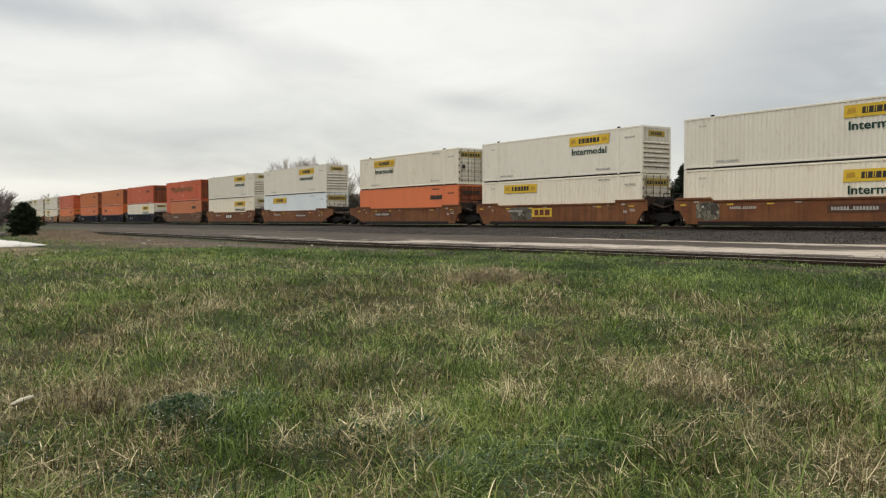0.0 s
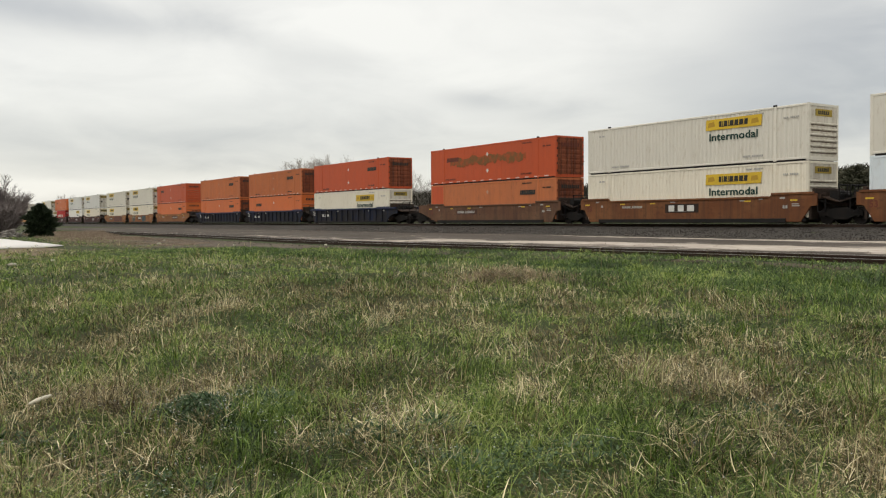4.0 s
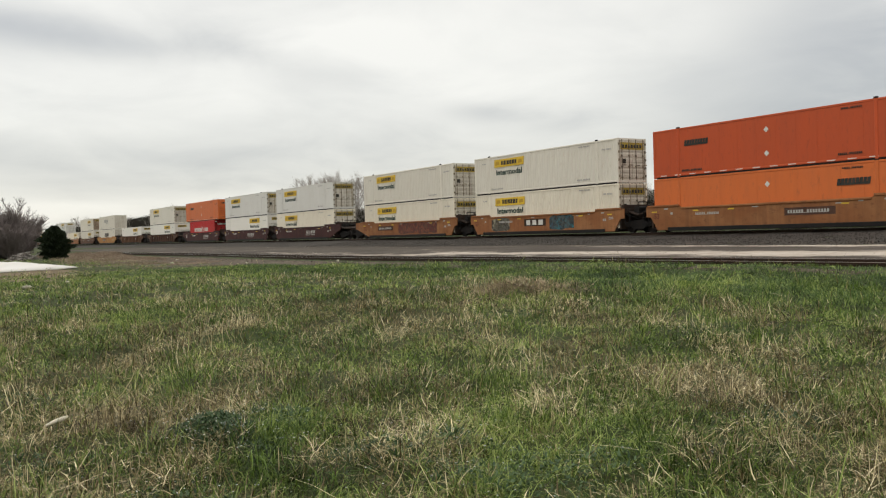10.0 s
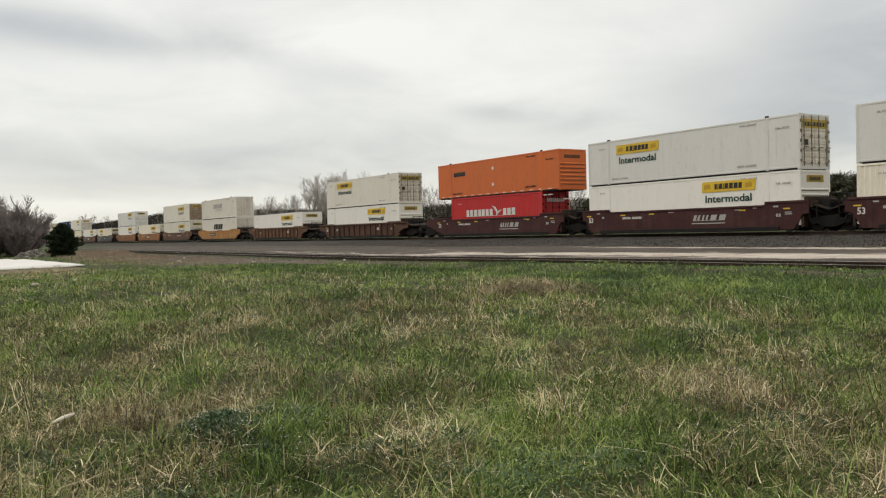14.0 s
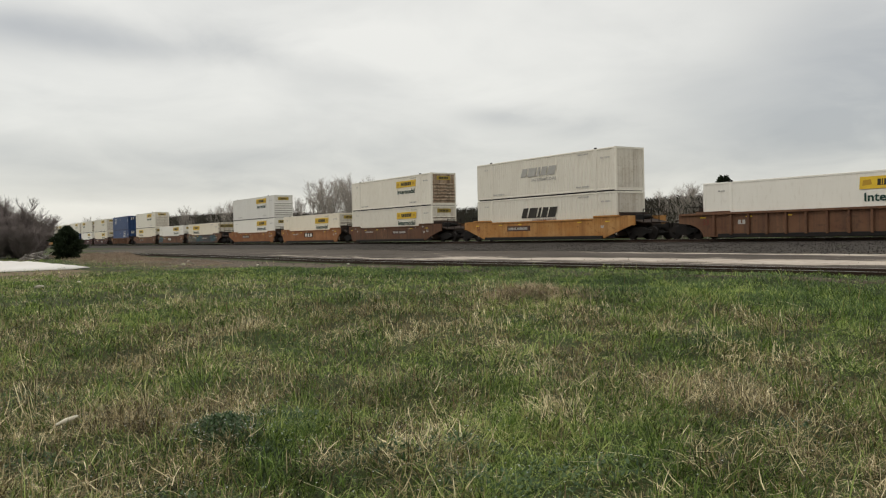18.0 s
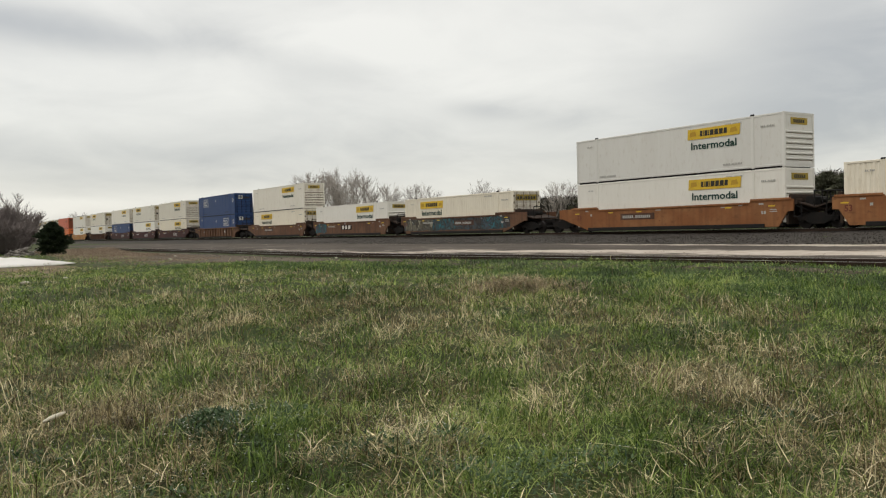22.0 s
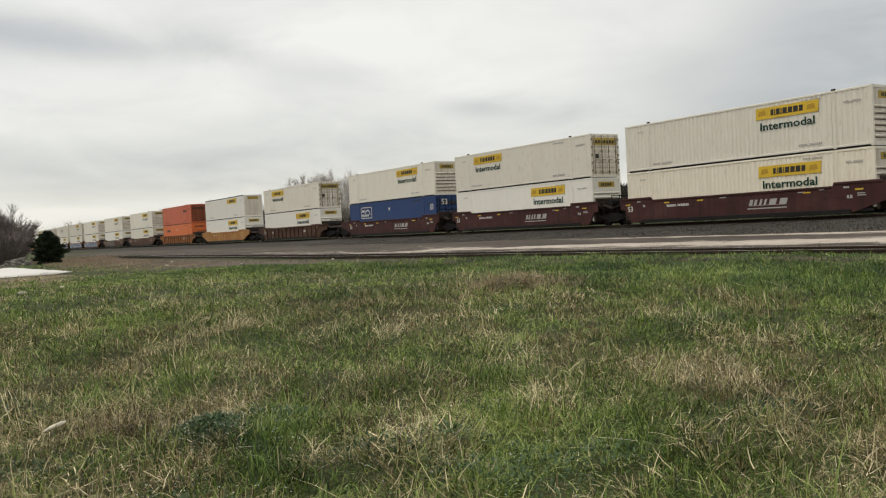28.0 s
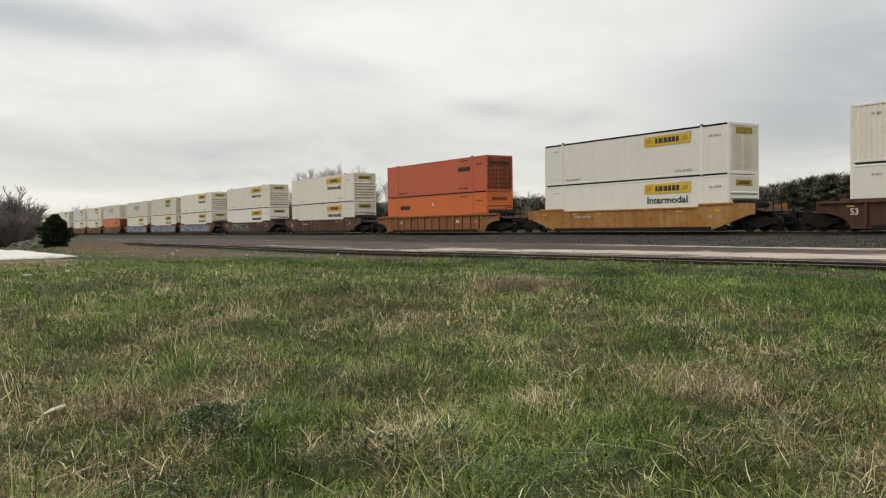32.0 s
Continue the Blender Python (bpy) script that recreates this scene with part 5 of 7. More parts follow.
def build_background():
    M["bark"] = material("bark", (0.25, 0.22, 0.195), (0.14, 0.12, 0.10), 0.9, 0, 2.0, 0.7, per_object=0.15)
    M["twigs"] = material("twigs", (0.40, 0.36, 0.325), (0.30, 0.265, 0.235), 0.9, 0, 0.4, 0.7, per_object=0.15)
    M["brush"] = material("brush", (0.044, 0.038, 0.030), (0.030, 0.033, 0.020), 0.95, 0, 0.08, 0.9, third=(0.062, 0.054, 0.045))
    kinds = []
    for seed, spread in ((3, 0.66), (8, 0.55), (14, 0.74), (21, 0.6)):
        w, f = bare_tree_meshes(seed, 10.0, spread)
        kinds.append((w.mesh("trunk", M["bark"]), f.mesh("twigs", M["twigs"])))

    def tree(x, y, top, k, turn, wide=1.0):
        z = float(ground_z(x, y)) - 0.1
        t = tagged(new("bare_tree"), "leafless grey-brown tree behind the railway", "tree", "trees behind the railway")
        s = (top - z) / 10.0
        t.matrix_basis = pose(x, y, z, 0, 0, turn) @ Matrix.Diagonal((s * wide, s * wide, s, 1))
        part("trunk", kinds[k][0], None, t)
        part("crown", kinds[k][1], None, t, "fine bare twigs")

    # the tall group, then single trees and the lower line: bearing as x / y, rise as (height over the eye) / y
    rng = random.Random(5)
    for i, (b, rise) in enumerate((
            (-2.258, 0.180), (-2.205, 0.172), (-2.150, 0.176), (-2.09, 0.165), (-2.03, 0.172), (-1.965, 0.158),
            (-1.90, 0.145), (-1.755, 0.116), (-1.665, 0.114), (-1.60, 0.092), (-2.45, 0.130), (-2.56, 0.118),
            (-2.62, 0.138), (-2.80, 0.120), (-3.02, 0.145), (-3.10, 0.155), (-3.30, 0.140), (-3.58, 0.142),
            (-3.66, 0.156), (-4.0, 0.135), (-4.63, 0.143), (-5.2, 0.150), (-5.85, 0.178), (-6.4, 0.160),
            (-1.41, 0.103), (-1.37, 0.085), (-1.165, 0.087), (-1.13, 0.074), (-1.27, 0.070), (-1.02, 0.072),
            (-0.95, 0.070), (-0.91, 0.077), (-0.885, 0.074), (-0.86, 0.066), (-0.77, 0.060), (-0.73, 0.058),
            (-0.70, 0.062), (-0.667, 0.068), (-0.640, 0.069), (-0.60, 0.066), (-0.55, 0.066))):
        y, wide = 112 + 14 * ((i * 0.618) % 1), 1.0 + 0.15 * math.sin(i * 2.3)
        tree(b * y, y, 1.55 + rise * y, (i * 5 + i // 3) % 4, rng.uniform(0, 360), wide)

    # dense brush under and between them
    rngn = np.random.default_rng(11)
    n = 115000
    y = rngn.uniform(112, 150, n)
    b = -0.25 - 7.25 * rngn.uniform(0, 1, n) ** 1.35
    x = b * y
    knots = np.array([-7.5, -5, -4.03, -3.57, -3.25, -3.0, -2.5, -2.0, -1.6, -1.3, -1.14, -1.106, -1.07, -0.95, -0.9, -0.8, -0.765, -0.711, -0.667, -0.637, -0.61, -0.577, -0.25])
    rise = np.array([0.105, 0.118, 0.125, 0.117, 0.113, 0.106, 0.090, 0.071, 0.066, 0.060, 0.059, 0.0565, 0.060, 0.060, 0.060, 0.0605, 0.0545, 0.0595, 0.066, 0.067, 0.0645, 0.067, 0.060])
    swell = 0.95 + 0.05 * np.sin(x * 0.62 + 1) * np.sin(x * 0.23) + 0.03 * np.sin(x * 1.7)
    top = 1.55 + np.interp(b, knots, rise) * y * swell
    base = ground_z(x, y)
    h = (top - base) * rngn.uniform(0.15, 1.0, n) ** 0.36
    z0 = np.maximum(base, base + h - rngn.uniform(0.5, 1.5, n))
    w = rngn.uniform(0.02, 0.10, n) * (y / 120)
    a = rngn.uniform(0, 6.28, n)
    tilt = rngn.normal(0, 0.4, (n, 2))
    p0 = np.stack([x - w * np.cos(a), y - w * np.sin(a), z0], 1)
    p1 = np.stack([x + w * np.cos(a), y + w * np.sin(a), z0 + rngn.uniform(-0.4, 0.4, n)], 1)
    p2 = np.stack([x + tilt[:, 0], y + tilt[:, 1], base + h], 1)
    p3 = (p0 + p1 + p2) / 3 + np.stack([np.sin(a), -np.cos(a), 0 * a], 1) * w[:, None]
    co = np.stack([p0, p1, p2, p3], 1).reshape(-1, 3)
    i4 = np.arange(n)[:, None] * 4
    f = np.concatenate([i4 + np.array([[0, 1, 2]]), i4 + np.array([[0, 3, 2]]), i4 + np.array([[1, 2, 3]])])
    tagged(new("brush_thicket", raw_mesh("brush_thicket", co, f, M["brush"])), "dense bare brown brush along the far side of the railway", "brush", kind="stuff")
    # low rise of the land behind, closes the view between the stems
    xs = np.linspace(-1300, 60, 120)
    g = Geo()
    ring = []
    for x_ in xs:
        bb = x_ / 158.0
        hgt = 1.55 + float(np.interp(bb, knots, rise)) * 158 * 0.83 + 0.7 * math.sin(x_ * 0.11) + 0.4 * math.sin(x_ * 0.37)
        ring.append((x_, hgt))
    vs = [(x_, 158 + 3 * math.sin(x_ * 0.05), -0.2) for x_, _ in ring] + [(x_, 162 + 3 * math.sin(x_ * 0.05), hz) for x_, hz in ring] + [(x_, 185, -0.2) for x_, _ in ring]
    m_ = len(ring)
    fs = [(i, i + 1, m_ + i + 1, m_ + i) for i in range(m_ - 1)] + [(m_ + i, m_ + i + 1, 2 * m_ + i + 1, 2 * m_ + i) for i in range(m_ - 1)]
    tagged(new("backdrop_woods", g.add(vs, fs).mesh("backdrop_woods", M["brush"])), "far dark wooded bank", "woods", kind="structure")


def conifer(name, x, y, top, width, label, n_tufts, seed, mat, ragged=0.25, plump=1.15):
    """A dense evergreen: trunk and many small drooping sprays."""
    z = float(ground_z(x, y)) - 0.05
    h = top - z
    t = tagged(new(name), label, "evergreen")
    t.matrix_basis = pose(x, y, z)
    part("trunk", Geo().tube((0, 0, -0.1), (0, 0, h * 0.9), 0.05 * h / 3, 0.01, 6), M["bark"], t)
    rng = np.random.default_rng(seed)
    n = n_tufts
    u = rng.uniform(0.02, 1.0, n) ** 0.8
    a = rng.uniform(0, 6.2832, n)
    prof = np.where(u < 0.36, 0.72 + 0.28 * (u / 0.36), 1 - 0.94 * (np.maximum(u - 0.36, 0) / 0.64) ** plump)
    lobes = 1 + ragged * (np.sin(a * 3 + u * 9) * 0.5 + np.sin(a * 5 - u * 17 + 1) * 0.5)
    lobes = lobes * (1 - 0.5 * ragged + 0.5 * ragged * np.sin(u * 34 + 2 * np.sin(a * 2)))
    rad = width / 2 * prof * lobes * rng.uniform(0.45, 1.0, n) ** 0.5
    c = np.stack([rad * np.cos(a), rad * np.sin(a), u * h * 0.97 + 0.02], 1)
    out = np.stack([np.cos(a), np.sin(a), rng.uniform(0.2, 0.9, n)], 1) + rng.normal(0, 0.35, (n, 3))
    out /= np.linalg.norm(out, axis=1)[:, None]
    s = h * rng.uniform(0.035, 0.085, n)[:, None]
    sd = np.cross(out, rng.normal(0, 1, (n, 3)))
    sd /= np.linalg.norm(sd, axis=1)[:, None]
    up = np.cross(out, sd)
    p = [c - out * s * 0.4, c + sd * s * 0.33 + out * s * 0.2, c + out * s * 1.25, c - sd * s * 0.33 + out * s * 0.2, c + up * s * 0.28 + out * s * 0.25]
    co = np.stack(p, 1).reshape(-1, 3)
    i5 = np.arange(n)[:, None] * 5
    f = np.concatenate([i5 + np.array([[0, 1, 4]]), i5 + np.array([[1, 2, 4]]), i5 + np.array([[2, 3, 4]]), i5 + np.array([[3, 0, 4]])])
    part("crown", raw_mesh("crown", co, f, mat), mat, t, "dense dark green sprays")
    return t


def water_tower():
    y = 300.0
    x = -1.017 * y
    k = y  # sizes below are angles times the distance
    zc = 1.55 + 0.1108 * k
    base = tagged(new("water_tower"), "pale grey water tower with a round tank on legs", "water tower")
    base.matrix_basis = pose(x, y, 0.2)
    M["tower_paint"] = material("tower_paint", (0.62, 0.65, 0.67), (0.52, 0.55, 0.57), 0.5, 0, 0.15, 0.5, third=(0.45, 0.45, 0.44))
    R = 0.0134 * k
    prof = [(0.05, 1.0), (0.35, 0.93), (0.66, 0.72), (0.86, 0.42), (0.97, 0.12), (1.0, -0.06), (0.95, -0.2), (0.75, -0.45), (0.45, -0.66), (0.12, -0.74)]
    g = Geo()
    n = 28
    vs = [(R * r * math.cos(6.28318 * j / n), R * r * math.sin(6.28318 * j / n), zc + R * 0.88 * h - 0.2) for r, h in prof for j in range(n)]
    fs = [(i * n + j, i * n + (j + 1) % n, (i + 1) * n + (j + 1) % n, (i + 1) * n + j) for i in range(len(prof) - 1) for j in range(n)]
    fs += [tuple(range(n)), tuple(range((len(prof) - 1) * n, len(prof) * n))]
    tank = part("tank", g.add(vs, fs), M["tower_paint"], base, "rounded steel tank")
    part("finial", Geo().tube((0, 0, zc + R * 0.7), (0, 0, zc + R * 1.15), 0.10, 0.05, 6).tube((0, 0, zc + R * 0.66), (0, 0, zc + R * 0.78), 0.35, 0.25, 8), M["tower_paint"], tank)
    walkway = Geo()
    for i in range(28):
        a, b = 6.28318 * i / 28, 6.28318 * (i + 1) / 28
        for zz, rr in ((-0.10, 0.10), (0.22, 0.05)):
            walkway.tube((R * 1.08 * math.cos(a), R * 1.08 * math.sin(a), zc + zz * R - 0.2), (R * 1.08 * math.cos(b), R * 1.08 * math.sin(b), zc + zz * R - 0.2), rr, k=4)
    part("walkway", walkway, M["tower_paint"], base)
    for i in range(6):
        a = 6.28318 * (i + 0.28) / 6
        part("leg", Geo().tube((R * 1.16 * math.cos(a), R * 1.16 * math.sin(a), -0.2), (R * 0.98 * math.cos(a), R * 0.98 * math.sin(a), zc), 0.12, k=8), M["tower_paint"], base)
        b = 6.28318 * (i + 1.28) / 6
        for zz, rr in ((zc * 0.33, 1.11), (zc * 0.66, 1.05)):
            part("brace", Geo().tube((R * rr * math.cos(a), R * rr * math.sin(a), zz), (R * rr * math.cos(b), R * rr * math.sin(b), zz), 0.055, k=5), M["tower_paint"], base)
    part("riser", Geo().tube((0, 0, -0.2), (0, 0, zc - 0.6 * R), 0.42, k=12), M["tower_paint"], base, "central pipe")


build_background()
M["needles"] = material("needles", (0.019, 0.030, 0.014), (0.032, 0.044, 0.019), 0.8, 0, 3.0, 0.8, third=(0.035, 0.036, 0.02))
M["wood_needles"] = material("wood_needles", (0.088, 0.090, 0.058), (0.115, 0.108, 0.074), 0.85, 0, 0.5, 0.9, third=(0.145, 0.125, 0.095), per_object=0.2)
M["far_needles"] = material("far_needles", (0.028, 0.040, 0.022), (0.045, 0.052, 0.030), 0.8, 0, 0.8, 0.8)
conifer("cedar_tree", -0.829 * 104, 104, 1.55 + 0.0785 * 104, 7.4, "dark ragged cedar behind the railway", 7000, 4, M["far_needles"], 0.6, 0.62)
conifer("cedar_bush", -66.9, 9.66, 2.80, 2.05, "small dense dark green cedar bush in the field", 6500, 2, M["needles"], 0.45, 2.6)
for k_, (b_, rise_) in enumerate(((-0.70, 0.052), (-0.672, 0.0575), (-0.645, 0.060), (-0.618, 0.057), (-0.592, 0.0605), (-0.566, 0.059), (-0.54, 0.062), (-1.105, 0.050))):
    y_ = 106 + (k_ * 5) % 6
    conifer("cedar_tree", b_ * y_, y_, 1.55 + rise_ * y_, 5.6 + (k_ * 3) % 4 * 0.5, "broad dark green cedar in the woods behind the railway", 5200, 60 + k_, M["wood_needles"], 0.75, 2.2)
water_tower()


def build_left_corner():
    """Shrubs, wood pile and white sheet at the field's far edge."""
    M["shrub_twigs"] = material("shrub_twigs", (0.195, 0.165, 0.155), (0.13, 0.108, 0.10), 0.9, 0, 0.8, 0.7, per_object=0.12)
    rng = random.Random(17)
    meshes = []
    for seed in (31, 37, 44):
        g, fine = Geo(), Geo()
        r = random.Random(seed)
        for _ in range(26):
            a = r.uniform(0, 6.28)
            d = Vector((math.cos(a) * r.uniform(0.1, 0.75), math.sin(a) * r.uniform(0.1, 0.75), 1)).normalized()
            p = Vector((r.gauss(0, 0.25), r.gauss(0, 0.25), -0.1))
            ln = r.uniform(2.2, 4.2)
            q = p + d * ln * 0.5
            q2 = q + (d + Vector((r.gauss(0, 0.2), r.gauss(0, 0.2), 0.15))).normalized() * ln * 0.5
            g.tube(p, q, 0.03, 0.02, 4, caps=False).tube(q, q2, 0.02, 0.008, 3, caps=False)
            for _ in range(115):
                f = r.uniform(0.1, 1)
                s = p.lerp(q, f * 2) if f < 0.5 else q.lerp(q2, f * 2 - 1)
                e = s + (d * 0.6 + Vector((r.gauss(0, 0.6), r.gauss(0, 0.6), r.uniform(0.0, 0.9)))).normalized() * r.uniform(0.35, 0.95)
                fine.tube(s, e, 0.019, 0.009, 3, caps=False)
                e2 = e + Vector((r.gauss(0, 0.2), r.gauss(0, 0.2), r.uniform(0, 0.3)))
                fine.tube(s.lerp(e, 0.6), e2, 0.012, 0.007, 3, caps=False)
        meshes.append((g.mesh("stems", M["shrub_twigs"]), fine.mesh("twigs", M["shrub_twigs"])))
    spots = [(-80.5, 9.3, 0.85), (-78.0, 8.9, 0.6), (-83.0, 9.9, 0.9), (-78.5, 7.9, 0.95), (-79.5, 6.9, 1.0), (-80.5, 6.0, 1.05), (-79, 5.0, 0.95), (-81, 4.0, 1.05), (-80, 2.8, 1.0), (-82, 1.6, 1.1), (-81, 0.3, 1.05),
             (-82, -1.2, 1.1), (-81, -3, 1.05), (-83, -5, 1.1), (-76.5, 8.3, 0.7), (-77, 6.3, 0.8), (-77.5, 4.4, 0.8), (-84, 8.3, 1.2), (-85, 6.5, 1.25), (-85, 4.4, 1.2), (-86, 2.2, 1.2), (-86, 0, 1.2)]
    for i, (x, y, s) in enumerate(spots):
        t = tagged(new("bare_shrub"), "tangled leafless brown shrub at the field's edge", "shrub", "shrubs at the field's edge")
        s *= rng.uniform(0.85, 1.12)
        y -= 0.55
        t.matrix_basis = pose(x, y, float(ground_z(x, y)), 0, 0, rng.uniform(0, 360)) @ Matrix.Diagonal((s, s, s * 0.95, 1))
        part("trunk", meshes[i % 3][0], None, t)
        part("crown", meshes[i % 3][1], None, t)
    # a taller sapling that stands out of the shrubs
    w, f = bare_tree_meshes(52, 5.2, 0.45, 7, 0.008, 0.05)
    t = tagged(new("bare_sapling"), "thin leafless sapling among the shrubs", "tree")
    t.matrix_basis = pose(-79.0, 8.9, float(ground_z(-79.0, 8.9)))
    part("trunk", w, M["bark"], t)
    part("crown", f, M["shrub_twigs"], t)
    # wood pile
    M["grey_wood"] = material("grey_wood", (0.13, 0.117, 0.104), (0.34, 0.31, 0.28), 0.9, 0, 3.0, 0.9, per_object=0.4)
    pile = tagged(new("wood_pile"), "heap of grey broken branches and boards", "wood pile")
    z = float(ground_z(-66, 7.6))
    pile.matrix_basis = pose(-66, 7.5, z)
    r = random.Random(9)
    for i in range(70):
        a = r.uniform(-0.6, 0.6) + r.choice((0, 1.57))
        ln = r.uniform(0.3, 1.0)
        u, v = r.gauss(0, 0.42), r.gauss(0, 0.5)
        hz = max(0.04, 0.5 * math.exp(-(v * v / 0.5 + u * u / 1.2)) * r.uniform(0.2, 1))
        d = Vector((math.cos(a), math.sin(a), r.gauss(0, 0.22))) * ln / 2
        part("stick", Geo().tube(Vector((0, 0, 0)) - d, d, r.uniform(0.02, 0.055), r.uniform(0.02, 0.05), 6), M["grey_wood"], pile, at=(v, u, hz + abs(d.z)))
    # white sheet lying over a low heap
    M["white_sheet"] = material("white_sheet", (0.60, 0.575, 0.545), (0.52, 0.49, 0.455), 0.6, 0, 0.5, 0.5, 3, 0.02, third=(0.62, 0.59, 0.52))
    nx, ny = 40, 60
    v = []
    for i in range(nx):
        for j in range(ny):
            u, w_ = i / (nx - 1), j / (ny - 1)
            yy = -9.0 + 15.6 * w_
            taper = max(0.0, min(1.0, (6.6 - yy) / 1.5)) ** 0.5
            xx = -39.8 + 2.2 * taper * (1 - u) - (0.2 + 12.0 * u) * (0.06 + 0.94 * taper) + 0.3 * math.sin(yy * 1.3) + 0.15 * math.sin(yy * 3.7 + u * 4)
            edge = min(u, 1 - u, (1 - w_) * 1.6, 0.25) / 0.25
            hz = 0.03 + (0.26 * taper * edge ** 0.45) * (1 + 0.14 * math.sin(xx * 1.9 + yy) + 0.12 * math.sin(yy * 2.7 - xx) + 0.08 * math.sin(yy * 6.1 + xx * 2))
            v.append((xx, yy, float(ground_z(xx, yy)) + hz))
    idx = np.arange(nx * ny).reshape(nx, ny)
    q = np.stack([idx[:-1, :-1], idx[1:, :-1], idx[1:, 1:], idx[:-1, 1:]], -1).reshape(-1, 4)
    ob = tagged(new("white_sheet", raw_mesh("white_sheet", np.array(v), q, M["white_sheet"])), "white plastic sheet spread over a low heap", "sheet")
    for p in ob.data.polygons:
        p.use_smooth = True
    md = ob.modifiers.new("thickness", "SOLIDIFY")
    md.thickness, md.offset = 0.02, -1


build_left_corner()

# ---------------------------------------------------------------- grass


def lattice(seed, n=64):
    return np.random.default_rng(seed).uniform(0, 1, (n, n))


LAT = [lattice(s) for s in range(60, 68)]


def patch(x, y, size, k):
    """Smooth random field in 0..1 with features of that size."""
    t = LAT[k]
    n = t.shape[0]
    u, v = x / size, y / size
    i, j = np.floor(u).astype(int), np.floor(v).astype(int)
    a, b = u - i, v - j
    a, b = a * a * (3 - 2 * a), b * b * (3 - 2 * b)
    g = lambda p, q: t[p % n, q % n]
    return (g(i, j) * (1 - a) + g(i + 1, j) * a) * (1 - b) + (g(i, j + 1) * (1 - a) + g(i + 1, j + 1) * a) * b


def hummock(x, y):
    """The matted growth swells into small mounds with hollows between."""
    return 0.13 * np.clip(patch(x, y, 0.62, 3) - 0.30, 0, 1) + 0.07 * np.clip(patch(x, y, 0.27, 5) - 0.35, 0, 1)


def blades(x, y, h, w, th0, th1, seg, seed, lift=0.0, way=None):
    """Tapered bent blades: th0, th1 are the lean from upright at foot and tip (radians), way its direction."""
    rng = np.random.default_rng(seed)
    n = len(x)
    az = rng.uniform(0, 6.2832, n) if way is None else way
    wa = az + rng.normal(1.5708, 0.6, n)
    px, pz = np.zeros(n), np.zeros(n)
    z0 = ground_z(x, y) - 0.01 + lift
    cols = []
    for s in range(seg + 1):
        f = s / seg
        if s:
            th = th0 + (th1 - th0) * (f - 0.5 / seg)
            px = px + np.sin(th) * h / seg
            pz = pz + np.cos(th) * h / seg
        ww = w * (1 - 0.55 * f) * 0.5
        c = np.stack([x + px * np.cos(az), y + px * np.sin(az), z0 + np.maximum(pz, -0.0)], 1)
        if s < seg:
            o = np.stack([ww * np.cos(wa), ww * np.sin(wa), 0 * ww], 1)
            cols += [c - o, c + o]
        else:
            cols.append(c)
    co = np.stack(cols, 1)
    k = co.shape[1]
    tri = []
    for s in range(seg - 1):
        a = 2 * s
        tri += [(a, a + 1, a + 3), (a, a + 3, a + 2)]
    tri.append((k - 3, k - 2, k - 1))
    f = (np.arange(n)[:, None, None] * k + np.array(tri)[None]).reshape(-1, 3)
    return co.reshape(-1, 3), f


def spread(n, r0, r1, rng, tuft=0.0, size=0.09, per=22):
    """n places in the wedge of field that lies before the camera, between two distances; a share of them in tufts.
    Each place also gets its tuft's lot (0..1), growth and direction of lean."""
    def raw(m):
        az = np.radians(rng.uniform(-97, -17, m))
        r = np.sqrt(rng.uniform(r0 * r0, r1 * r1, m))
        return r * np.sin(az), r * np.cos(az)
    x, y = raw(n)
    lot, grow, way = rng.uniform(0, 1, n), rng.uniform(0.5, 0.9, n), rng.uniform(0, 6.2832, n)
    if tuft:
        m = int(n * tuft)
        cx, cy = raw(max(1, m // per))
        i = rng.integers(0, len(cx), m)
        s = size * rng.lognormal(0, 0.45, len(cx))
        dx, dy = rng.normal(0, 1, m) * s[i], rng.normal(0, 1, m) * s[i]
        x[:m], y[:m] = cx[i] + dx, cy[i] + dy
        lot[:m], grow[:m] = rng.uniform(0, 1, len(cx))[i], rng.lognormal(-0.05, 0.38, len(cx))[i]
        out = np.arctan2(dy, dx) + rng.normal(0, 0.9, m)
        way[:m] = np.where(rng.uniform(0, 1, m) < 0.55, rng.uniform(0, 6.2832, len(cx))[i] + rng.normal(0, 0.6, m), out)
    keep = (y < siding_y(x) - 1.95 - 2.3 * smooth(-20, -36, x) + 0.8 * smooth(-30, -18, x) + 0.35 * (patch(x, y, 1.7, 5) - 0.5)) & (np.hypot(x, y) > 2.6)
    return x[keep], y[keep], lot[keep], grow[keep], way[keep]


